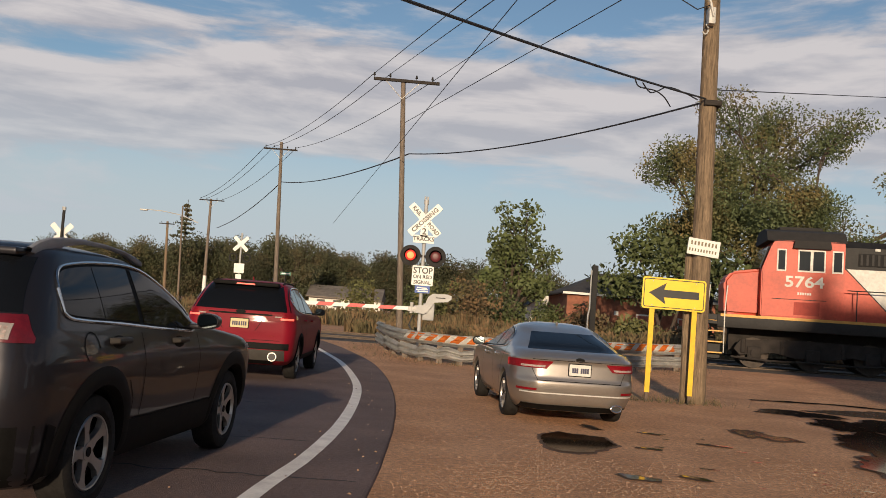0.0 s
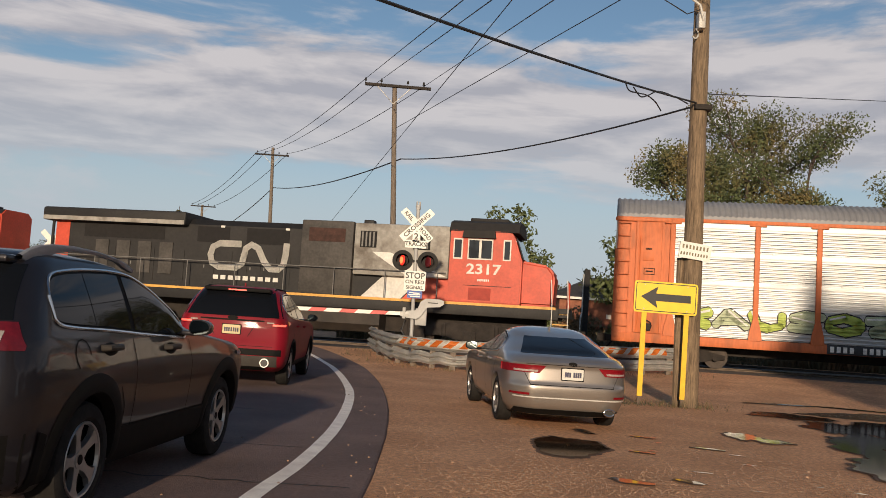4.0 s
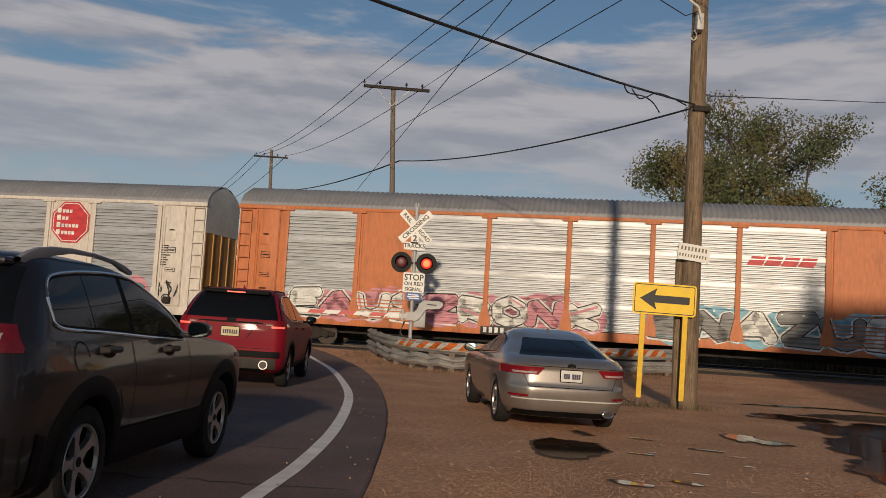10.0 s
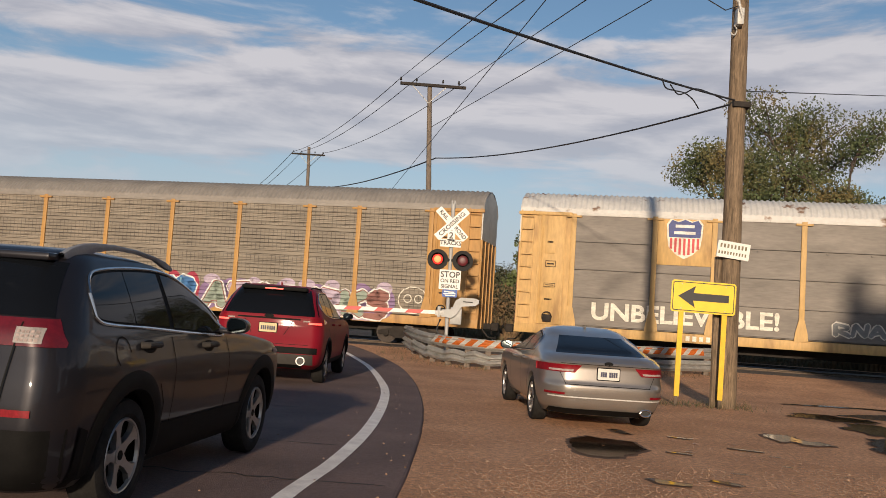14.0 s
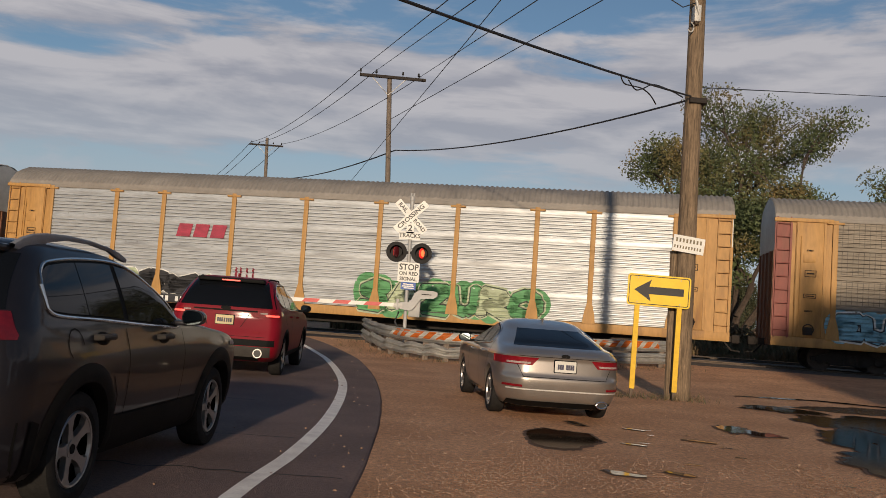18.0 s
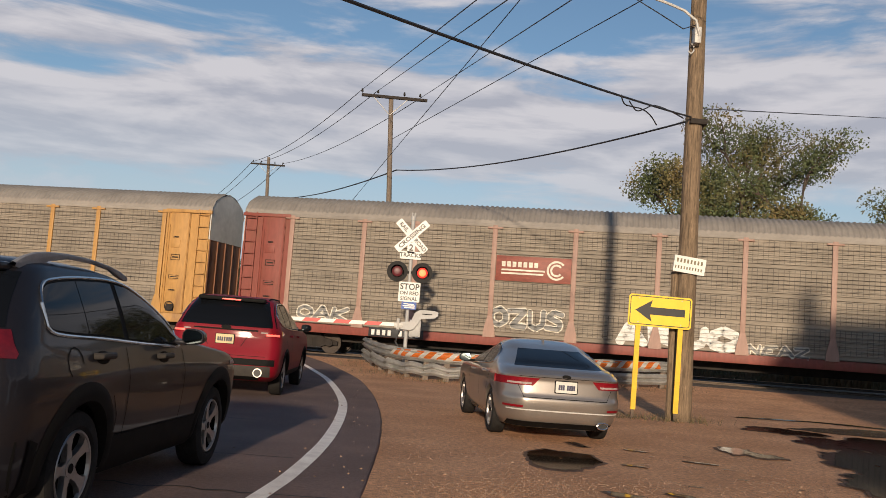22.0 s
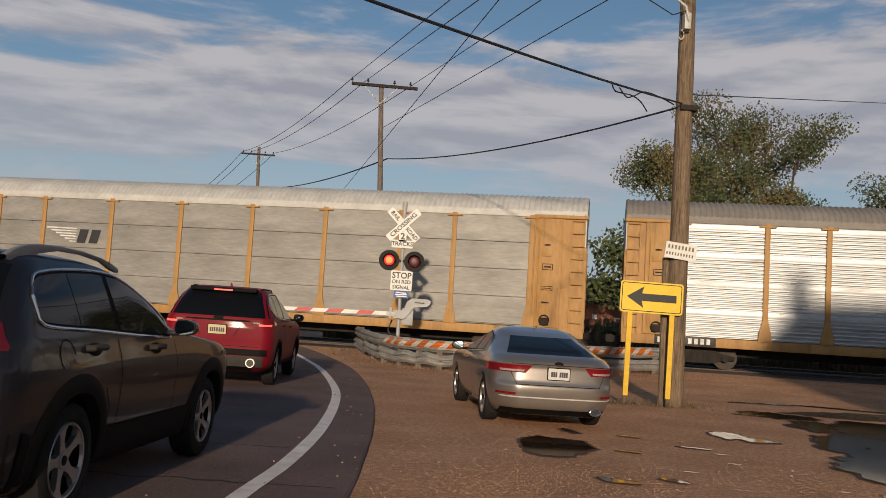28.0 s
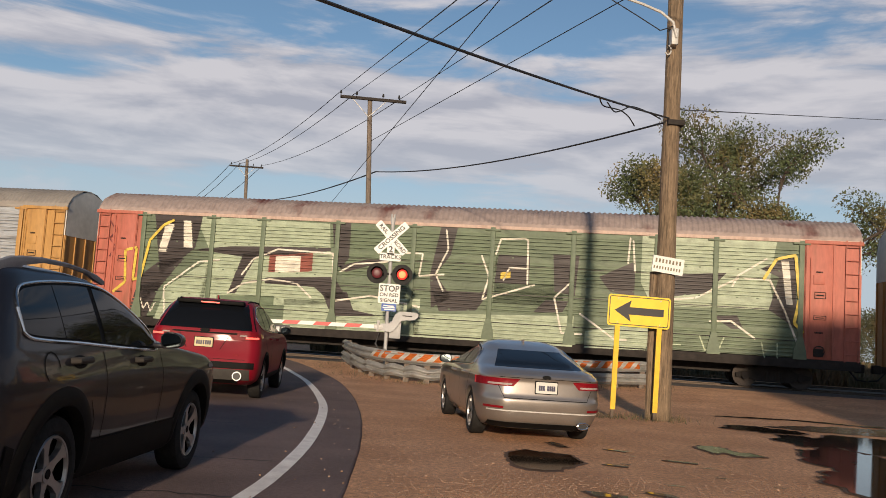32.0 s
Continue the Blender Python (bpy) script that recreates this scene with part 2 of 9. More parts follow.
def rod(bm, a, b, r0, r1=None, n=10, caps=True):
    a, b = Vector(a), Vector(b)
    q = (b - a).to_track_quat("Z", "Y").to_matrix().to_4x4()
    bmesh.ops.create_cone(bm, cap_ends=caps, segments=n, radius1=r0, radius2=r0 if r1 is None else r1, depth=(b - a).length,
                          matrix=Matrix.Translation((a + b) / 2) @ q)
    return bm


def tube(bm, pts, r, n=6, close=False):
    """A round bar along a line of points."""
    pts = [Vector(p) for p in pts]
    rings = []
    for i, p in enumerate(pts):
        a = pts[i - 1] if i or close else p
        b = pts[(i + 1) % len(pts)] if i < len(pts) - 1 or close else p
        q = (b - a).to_track_quat("Z", "Y")
        rings.append([bm.verts.new(p + q @ Vector((math.cos(k * math.tau / n) * r, math.sin(k * math.tau / n) * r, 0))) for k in range(n)])
    for i in range(len(rings) - (0 if close else 1)):
        a, b = rings[i], rings[(i + 1) % len(rings)]
        for k in range(n):
            bm.faces.new((a[k], a[(k + 1) % n], b[(k + 1) % n], b[k]))
    if not close:
        bm.faces.new(rings[0][::-1])
        bm.faces.new(rings[-1])
    return bm


def grid(bm, rows, close=False):
    """Faces between rows of points."""
    vs = [[bm.verts.new(p) for p in r] for r in rows]
    for a, b in zip(vs, vs[1:]):
        for k in range(len(a) if close else len(a) - 1):
            j = (k + 1) % len(a)
            bm.faces.new((a[k], a[j], b[j], b[k]))
    return vs


def slab(bm, poly, axis, d0, d1):
    """A flat plate: a polygon in the plane across the axis (0 x, 1 y, 2 z) from d0 to d1."""
    def at(p, d):
        v = list(p)
        v.insert(axis, d)
        return v
    a, b = [bm.verts.new(at(p, d0)) for p in poly], [bm.verts.new(at(p, d1)) for p in poly]
    bm.faces.new(a)
    bm.faces.new(b[::-1])
    for i in range(len(poly)):
        j = (i + 1) % len(poly)
        bm.faces.new((a[i], a[j], b[j], b[i]))
    return bm


def lerp(pts, x):
    """The value at x along a list of (x, value...) rows."""
    if x <= pts[0][0]:
        return pts[0][1:]
    for a, b in zip(pts, pts[1:]):
        if x <= b[0]:
            k = (x - a[0]) / (b[0] - a[0])
            return tuple(p + (q - p) * k for p, q in zip(a[1:], b[1:]))
    return pts[-1][1:]


def sign_text(words, size, material, parent, m, name="lettering", squeeze=1.0, thick=0.002, bold=0.022):
    cu = bpy.data.curves.new(name, "FONT")
    cu.body, cu.size, cu.align_x, cu.align_y, cu.extrude = words, size, "CENTER", "CENTER", thick
    cu.resolution_u, cu.offset = 3, size * bold
    tmp = bpy.data.objects.new(name, cu)
    scene.collection.objects.link(tmp)
    me = bpy.data.meshes.new_from_object(tmp.evaluated_get(bpy.context.evaluated_depsgraph_get()))
    bpy.data.objects.remove(tmp)
    me.transform(Matrix.Diagonal((squeeze, 1, 1, 1)))
    me.transform(m)
    me.materials.clear()
    me.materials.append(material)
    return part(name, me, material, parent)


def rounded(w, h, r, n=5):
    """A rectangle with round corners about the origin."""
    out = []
    for cx, cy, a in ((w - r, h - r, 0), (r - w, h - r, 90), (r - w, r - h, 180), (w - r, r - h, 270)):
        out += [(cx + r * math.cos(radians(a + 90 * k / n)), cy + r * math.sin(radians(a + 90 * k / n))) for k in range(n + 1)]
    return out

# ---- ground, road, track ----
TRACK_D, TRACK_A, RAIL_Z, SLOPE = 31.86, radians(11.546), 0.28, 0.0078   # the line climbs a little to the right
U = Vector((math.cos(TRACK_A), -math.sin(TRACK_A), 0))     # along the track, to the right
V = Vector((math.sin(TRACK_A), math.cos(TRACK_A), 0))      # across it, away from the road
NEAR_FACE = Vector((0, TRACK_D, 0))


def rise(along):
    """How much higher the line lies than at the crossing."""
    return SLOPE * max(-36.0, min(36.0, along))


def ground_z(x, y):
    """Height of the earth: level by the road, rising a little to the rails."""
    d = (Vector((x, y, 0)) - NEAR_FACE).dot(V)
    k = max(0.0, min(1.0, (d + 8.5) / 8.0))
    z = 0.20 * k * k * (3 - 2 * k)
    far = max(0.0, min(1.0, (d - 20) / 200))
    along = (Vector((x, y, 0)) - NEAR_FACE).dot(U)
    return z + 0.9 * far + rise(along) * k


def make_ground():
    bm = bmesh.new()
    xs = [-3000, -800, -300, -120, -60] + [-40 + 1.0 * i for i in range(81)] + [60, 120, 300, 800, 3000]
    ys = [-3000, -600, -150, -60, -30] + [-20 + 1.0 * i for i in range(81)] + [75, 100, 150, 250, 400, 900, 3000]
    grid(bm, [[(x, y, ground_z(x, y) - (0 if -30 < x < 40 and 0 < y < 40 else 0.0)
                + 0.006 * noise.noise(Vector((x * 0.35, y * 0.35, 0))) * (1 if 2 < y < 60 and x > -0.3 else 0)) for x in xs] for y in ys])
    return solo("ground", bm, M["dirt"], "brown packed earth and gravel verge with wet patches", kind="structure")


make_ground()

# right edge of the tarmac, edge line and left edge: y, x
EDGE = [(-30, -0.9), (2, -0.6), (7, -0.46), (8.3, -0.44), (12.1, -0.49), (16.2, -0.74), (20, -1.15), (23.9, -1.75), (27, -2.6), (30, -3.7), (34, -5.6),
        (40, -9.5), (48, -16), (60, -27), (90, -55)]
LINE = [(-30, -1.6), (2, -1.42), (6.7, -1.23), (8.4, -1.1), (11.1, -1.06), (14.7, -1.22), (17.3, -1.5), (21.9, -2.25), (25, -2.95), (28, -3.85), (30.3, -4.7)]


def eased(pts, v):
    """The value at v on a smooth line through rows of (v, value)."""
    n = len(pts)
    i = max(0, min(n - 2, next((k for k in range(n - 1) if v <= pts[k + 1][0]), n - 2)))
    (x0, y0), (x1, y1), (x2, y2), (x3, y3) = pts[max(0, i - 1)], pts[i], pts[i + 1], pts[min(n - 1, i + 2)]
    h, t = x2 - x1, max(0.0, min(1.0, (v - x1) / (x2 - x1)))
    m1 = (y2 - y0) / (x2 - x0) * h if x2 != x0 else 0.0
    m2 = (y3 - y1) / (x3 - x1) * h if x3 != x1 else 0.0
    return (2 * t ** 3 - 3 * t * t + 1) * y1 + (t ** 3 - 2 * t * t + t) * m1 + (3 * t * t - 2 * t ** 3) * y2 + (t ** 3 - t * t) * m2


def ribbon(bm, ys, left, right, dz, steps=1):
    rows = []
    for y in ys:
        a, b = left(y), right(y)
        rows.append([(a + (b - a) * k / steps, y, ground_z(a + (b - a) * k / steps, y) + dz) for k in range(steps + 1)])
    grid(bm, rows)


def make_road():
    bm = bmesh.new()
    ys = [-30, -15] + [i * 0.25 for i in range(0, 124)] + [31 + i for i in range(0, 60)]
    wob = lambda y: 0.016 * noise.noise(Vector((y * 0.9, 3, 0))) + 0.007 * noise.noise(Vector((y * 4, 9, 0)))
    edge = lambda y: eased(EDGE, y) + wob(y)
    ribbon(bm, ys, lambda y: eased(EDGE, y) - 8.6 - 0.14 * max(0, y - 20), edge, 0.036, 8)
    # the broken outer face of the tarmac
    grid(bm, [[(edge(y), y, ground_z(edge(y), y) + 0.036), (edge(y) + 0.02, y, ground_z(edge(y), y) + 0.024), (edge(y) + 0.035, y, ground_z(edge(y), y) - 0.02)] for y in ys])
    solo("road", bm, M["asphalt"], "dark worn asphalt road curving towards the crossing", kind="structure", sharp=20)
    bm = bmesh.new()
    ys = [-30, -10] + [i * 0.2 for i in range(0, 152)]
    rag = lambda y, k: 0.006 * noise.noise(Vector((y * 9, k, 0)))
    ribbon(bm, ys, lambda y: eased(LINE, y) - 0.075 + rag(y, 1), lambda y: eased(LINE, y) + 0.075 + rag(y, 5), 0.041, 2)
    solo("edge_line", bm, M["white_line"], "worn white painted edge line on the road", kind="structure")


make_road()


def make_track(off, name):
    """Two rails on sleepers in ballast; off: centre of the track behind the cars' near side."""
    th = thing(name, "steel railway track on wooden sleepers in dark ballast", "railway track", kind="structure")
    bm = bmesh.new()
    rows = []
    for s in range(-480, 484, 4):
        p = NEAR_FACE + U * s + V * off
        rows.append([p + V * w + Vector((0, 0, z + rise(s))) for w, z in ((-2.6, 0.17), (-1.7, 0.235), (1.7, 0.235), (2.6, 0.17))])
    grid(bm, rows)
    part("ballast", bm, M["ballast"], th)
    for side in (-0.72, 0.72):
        bm = bmesh.new()
        prof = [(-0.07, 0.0), (0.07, 0.0), (0.07, 0.02), (0.012, 0.04), (0.012, 0.12), (0.036, 0.13), (0.036, 0.16), (-0.036, 0.16),
                (-0.036, 0.13), (-0.012, 0.12), (-0.012, 0.04), (-0.07, 0.02)]
        grid(bm, [[NEAR_FACE + U * s + V * (off + side + a) + Vector((0, 0, RAIL_Z - 0.16 + b + rise(s))) for a, b in prof] for s in range(-480, 481, 12)], True)
        part("rail", bm, M["steel"], th)
    bm = bmesh.new()
    box(bm, -0.11, -1.3, -0.1, 0.11, 1.3, 0.06, 0.01)
    me = mesh_of("sleeper", bm, M["grey_wood"])
    for i in range(-60, 61):
        ob = part("sleeper", me, None, th)
        c = NEAR_FACE + U * (i * 0.55 + 2) + V * off
        ob.matrix_basis = pose(c.x, c.y, RAIL_Z - 0.20 + rise(i * 0.55 + 2), 0, 0, -math.degrees(TRACK_A))
    return th


make_track(1.5, "track_1")
make_track(6.2, "track_2")

# ---- the train ----
PITCH, SPEED, FIRST = 28.6, 11.887, 53.85       # car spacing, m/s, where the first car carrier begins at the start
TRAIN_POSE = Matrix.Translation(NEAR_FACE) @ pose(0, 0, RAIL_Z, 0, 0, -math.degrees(TRACK_A))
MOVING = []                                        # things and the distance along the track at which they start


def paint(name, c, rough=0.6, var=0.2, metal=0.0, rust=0.55):
    """Old wagon paint with rusty streaks running down."""
    worn = tuple(a * (1 - rust) + b * rust for a, b in zip(c, (0.15, 0.07, 0.035)))
    return mat(name, c, rough, metal, var=var, scale=2.2, bscale=11, bump=0.03, stretch=(1, 1, 0.28), second=worn, blend=(0.53, 0.74))


TM = {
    "under": mat("car_underframe", (0.024, 0.019, 0.016), 0.9, var=0.4, scale=4),
    "wheel": mat("car_wheel", (0.06, 0.046, 0.037), 0.7, 0.3, var=0.3, scale=6),
    "roof": mat("galvanised_roof", (0.27, 0.27, 0.275), 0.6, 0.2, var=0.10, scale=0.9, bscale=5),
    "roof_white": mat("white_roof", (0.56, 0.55, 0.51), 0.6, 0.0, var=0.12, scale=0.9, bscale=5),
    "roof_tan": mat("weathered_roof", (0.27, 0.245, 0.215), 0.7, 0.1, var=0.12, scale=0.9, bscale=5),
    "roof_rust": mat("rusty_roof", (0.34, 0.27, 0.24), 0.75, 0.1, var=0.25, scale=0.6, bscale=5, second=(0.15, 0.06, 0.05), blend=(0.55, 0.68)),
    "silver": mat("bright_panel", (0.435, 0.452, 0.460), 0.46, 0.45, var=0.28, scale=1.6, bscale=9, stretch=(0.35, 1, 3.0), second=(0.265, 0.270, 0.270), blend=(0.50, 0.72)),
    "grey": mat("dull_panel", (0.29, 0.28, 0.255), 0.55, 0.25, var=0.2, scale=1.3, bscale=8, stretch=(0.4, 1, 2.0)),
    "tan": mat("dusty_panel", (0.25, 0.215, 0.17), 0.7, 0.1, var=0.22, scale=1.3, bscale=8, stretch=(0.4, 1, 2.0)),
    "umber": mat("umber_panel", (0.175, 0.155, 0.135), 0.6, 0.15, var=0.22, scale=1.3, bscale=8, stretch=(0.4, 1, 2.0)),
    "green": mat("green_panel", (0.12, 0.155, 0.095), 0.6, 0.0, var=0.2, scale=0.8, bscale=8),
    "orange": paint("orange_paint", (0.56, 0.14, 0.04)),
    "rust_orange": paint("faded_orange_paint", (0.52, 0.17, 0.06)),
    "yellow": paint("yellow_paint", (0.43, 0.235, 0.07)),
    "buff": paint("buff_paint", (0.54, 0.34, 0.125)),
    "cream": paint("cream_paint", (0.60, 0.55, 0.48), rust=0.25),
    "dusty_red": paint("dusty_red_paint", (0.34, 0.215, 0.17)),
    "pale_pink": paint("pale_pink_paint", (0.50, 0.36, 0.29)),
    "maroon": paint("maroon_paint", (0.21, 0.05, 0.035)),
    "rusty_end": paint("rusty_end_paint", (0.20, 0.085, 0.04)),
    "roof_patchy": mat("patchy_white_roof", (0.60, 0.58, 0.54), 0.65, 0.0, var=0.12, scale=1.4, bscale=6, second=(0.22, 0.13, 0.08), blend=(0.60, 0.66)),
    "red_end": paint("pale_red_paint", (0.42, 0.12, 0.08)),
}

Z_SILL, Z_BASE, Z_EAVE, Z_TOP = 0.74, 1.02, 4.95, 5.78


def perforate(m, dark=0.30):
    """Rows of small punched slots in a sheet."""
    nt = m.node_tree
    N, L = nt.nodes, nt.links
    b = N["Principled BSDF"]
    src = b.inputs["Base Color"].links[0].from_socket
    tc, sep, com, br, mx = (N.new(k) for k in ("ShaderNodeTexCoord", "ShaderNodeSeparateXYZ", "ShaderNodeCombineXYZ", "ShaderNodeTexBrick", "ShaderNodeMix"))
    L.new(tc.outputs["Object"], sep.inputs[0])
    L.new(sep.outputs["X"], com.inputs["X"])
    L.new(sep.outputs["Z"], com.inputs["Y"])
    L.new(com.outputs[0], br.inputs["Vector"])
    br.offset = 0.0
    br.inputs["Scale"].default_value = 1.0
    br.inputs["Brick Width"].default_value, br.inputs["Row Height"].default_value = 0.17, 0.125
    br.inputs["Mortar Size"].default_value, br.inputs["Mortar Smooth"].default_value = 0.014, 0.3
    br.inputs["Color1"].default_value = br.inputs["Color2"].default_value = (1, 1, 1, 1)
    br.inputs["Mortar"].default_value = (dark, dark, dark, 1)
    # a plain band at the foot of each of the four sheets
    sheet = (Z_EAVE - Z_BASE - 0.1) / 4
    mod, gt, nz, mul = N.new("ShaderNodeMath"), N.new("ShaderNodeMath"), N.new("ShaderNodeTexNoise"), N.new("ShaderNodeMath")
    mod.operation, gt.operation, mul.operation = "MODULO", "GREATER_THAN", "MULTIPLY"
    mod.inputs[1].default_value, gt.inputs[1].default_value = sheet, sheet * 0.19
    L.new(sep.outputs["Z"], mod.inputs[0])
    L.new(mod.outputs[0], gt.inputs[0])
    nz.inputs["Scale"].default_value, nz.inputs["Detail"].default_value = 3.0, 3
    L.new(tc.outputs["Object"], nz.inputs["Vector"])
    L.new(gt.outputs[0], mul.inputs[0])
    amount = N.new("ShaderNodeMapRange")
    amount.inputs["From Min"].default_value, amount.inputs["From Max"].default_value = 0.35, 0.65
    amount.inputs["To Min"].default_value, amount.inputs["To Max"].default_value = 0.25, 1.0
    L.new(nz.outputs["Fac"], amount.inputs["Value"])
    L.new(amount.outputs["Result"], mul.inputs[1])
    mx.data_type, mx.blend_type = "RGBA", "MULTIPLY"
    L.new(mul.outputs[0], mx.inputs["Factor"])
    L.new(src, mx.inputs["A"])
    L.new(br.outputs["Color"], mx.inputs["B"])
    L.new(mx.outputs["Result"], b.inputs["Base Color"])


perforate(TM["tan"])

LAYOUT = [1.90, 2.75, 1.95, 2.82, 2.82, 2.82, 2.82, 2.82, 1.95, 2.75, 1.90]   # widths between the posts
LENGTH = sum(LAYOUT)
_panel = {}


def rib_profile(style):
    """Height and depth along a side sheet: four pressed sheets, each with narrow dark slots and a plain band at its top."""
    h, out = Z_EAVE - Z_BASE - 0.1, []
    ribs, band, slot = {"ribbed": (6, 0.20, 0.038), "fine": (6, 0.11, 0.018), "sheet": (1, 0.0, 0.035)}[style]
    for k in range(4):
        z0, tall = h * k / 4, h / 4
        step = (tall * (1 - band)) / ribs
        for r in range(ribs):
            a = z0 + step * r
            out += [(a + 0.001, -0.05), (a + slot, -0.05), (a + slot + 0.001, 0.013), (a + slot + 0.018, 0.006), (a + step * 0.7, 0.004), (a + step - 0.001, 0.012)]
        if band:
            out += [(z0 + tall * (1 - band) + 0.02, 0.013), (z0 + tall - 0.03, 0.013), (z0 + tall - 0.005, 0.004)]
    return out


def panel_mesh(width, style, material):
    """A pressed side sheet with level ribs; origin at its lower left corner."""
    key = (round(width, 2), style, material.name)
    if key not in _panel:
        bm = bmesh.new()
        h = Z_EAVE - Z_BASE - 0.1
        prof = [(0.0, 0.0), (h, 0.0)] if style == "plain" else rib_profile(style)
        grid(bm, [[(x, -d, z) for z, d in prof] for x in (0.0, width)])
        if style == "plain":
            for x in (0.1, width - 0.1):
                rod(bm, (x, -0.012, 0.05), (x, -0.012, h - 0.05), 0.012, n=5)
        else:
            # bracket bolts where two sheets meet
            for k in (1, 2, 3):
                for j in range(1, 4):
                    box(bm, width * j / 4 - 0.035, -0.035, h * k / 4 - 0.055, width * j / 4 + 0.035, -0.005, h * k / 4 - 0.015)
        _panel[key] = mesh_of("panel", bm, material, 20)
    return _panel[key]


_shared = {}


def shared(key, make, material, sharp=35):
    k = (key, material.name)
    if k not in _shared:
        bm = bmesh.new()
        make(bm)
        _shared[k] = mesh_of(key, bm, material, sharp)
    return _shared[k]


def put(name, me, parent, x=0, y=0, z=0, m=None, label=""):
    ob = part(name, me, None, parent, label)
    ob.matrix_basis = m if m else Matrix.Translation((x, y, z))
    return ob


def roof_shape(bm):
    """Corrugated arched roof from eave to eave."""
    n = int(LENGTH / 0.047) // 4 * 4
    rows = []
    arc = [(0.0, Z_EAVE + 0.02), (0.03, Z_EAVE + 0.16), (0.28, Z_EAVE + 0.46), (0.62, Z_EAVE + 0.63), (1.05, Z_TOP - 0.03), (1.5, Z_TOP)]
    arc = arc + [(3.0 - a, z) for a, z in arc[-2::-1]]
    for i in range(n + 1):
        x = LENGTH * i / n
        w = (0.0, 0.036, 0.036, 0.0)[i % 4]
        rows.append([(x, a, z + (w if 0 < k < len(arc) - 1 else 0)) for k, (a, z) in enumerate(arc)])
    grid(bm, rows)


def end_cap_shape(bm):
    a, b = [], []
    for y in (0.10, 0.8, 1.5, 2.2, 2.9):
        a += [(0.01, y - 0.035), (-0.04, y - 0.035), (-0.04, y + 0.035), (0.01, y + 0.035)]
        b += [(0.05, y - 0.035), (0.09, y - 0.035), (0.09, y + 0.035), (0.05, y + 0.035)]
    slab(bm, a + b[::-1], 2, Z_SILL, 3.9)


def end_hood_shape(bm):
    poly = [(0.02, 3.9), (2.98, 3.9), (2.97, Z_EAVE), (2.72, Z_EAVE + 0.46), (2.38, Z_EAVE + 0.63), (1.5, Z_TOP + 0.04), (0.62, Z_EAVE + 0.63),
            (0.28, Z_EAVE + 0.46), (0.03, Z_EAVE)]
    slab(bm, poly, 0, -0.02, 0.07)


def ladder_shape(bm):
    for x in (0.0, 0.42):
        box(bm, x - 0.022, -0.06, 0, x + 0.022, -0.02, 4.0)
    for i in range(9):
        rod(bm, (0, -0.075, 0.25 + i * 0.44), (0.42, -0.075, 0.25 + i * 0.44), 0.018, n=6)


def post_shape(bm):
    box(bm, -0.085, -0.045, 0, 0.085, 0.02, Z_EAVE - Z_BASE, 0.012)
    slab(bm, [(-0.22, 0.0), (0.22, 0.0), (0.19, 0.28), (0.085, 0.72), (-0.085, 0.72), (-0.19, 0.28)], 1, -0.06, -0.02)
    box(bm, -0.27, -0.07, Z_EAVE - Z_BASE - 0.13, 0.27, 0.0, Z_EAVE - Z_BASE - 0.06, 0.008)


def door_leaf_shape(bm):
    h = Z_EAVE - Z_BASE - 0.1
    box(bm, 0, -0.02, 0, 0.95, 0.0, h, 0.008)
    for x in (0.05, 0.9):
        box(bm, x - 0.03, -0.05, 0.02, x + 0.03, -0.018, h - 0.02)
    box(bm, 0.25, -0.04, 2.45, 0.62, -0.018, 2.75, 0.005)
    box(bm, 0.28, -0.04, 1.25, 0.6, -0.018, 1.45, 0.005)
    rod(bm, (0.16, -0.045, 0.3), (0.16, -0.045, h - 0.5), 0.014, n=6)


def wheelset_shape(bm):
    for y in (0.78, 2.22):
        rod(bm, (0, y - 0.06, 0), (0, y + 0.06, 0), 0.36, n=24)
        rod(bm, (0, y + (0.06 if y > 1.5 else -0.09), 0), (0, y + (0.09 if y > 1.5 else -0.06), 0), 0.40, n=24)
    rod(bm, (0, 0.6, 0), (0, 2.4, 0), 0.075, n=10)


def bogie_frame_shape(bm):
    for y in (0.55, 2.3):
        slab(bm, [(-1.2, 0.45), (-1.2, 0.32), (-0.75, 0.30), (-0.5, 0.2), (0.5, 0.2), (0.75, 0.30), (1.2, 0.32), (1.2, 0.45), (0.7, 0.56), (0.45, 0.72), (-0.45, 0.72), (-0.7, 0.56)],
             1, y, y + 0.14)
        for k in (-0.9, 0.9):
            rod(bm, (k, y - 0.05, 0.38), (k, y + 0.16, 0.38), 0.13, n=10)
        for k in (-0.2, 0.0, 0.2):
            rod(bm, (k, y + 0.05, 0.24), (k, y + 0.05, 0.55), 0.075, n=8)
    box(bm, -0.25, 0.6, 0.4, 0.25, 2.4, 0.62)


def coupler_shape(bm):
    box(bm, -0.5, 1.38, 0.72, 0.28, 1.62, 0.94, 0.02)
    box(bm, 0.24, 1.32, 0.68, 0.52, 1.68, 0.98, 0.05)
    tube(bm, [(-0.1, 1.1, 0.8), (0.2, 1.08, 0.45), (0.5, 1.1, 0.42)], 0.03)


def bogie(parent, x):
    fr = put("bogie", shared("bogie", bogie_frame_shape, TM["under"]), parent, x)
    for k in (-0.9, 0.9):
        put("wheelset", shared("wheelset", wheelset_shape, TM["wheel"]), fr, k, 0, 0.4)


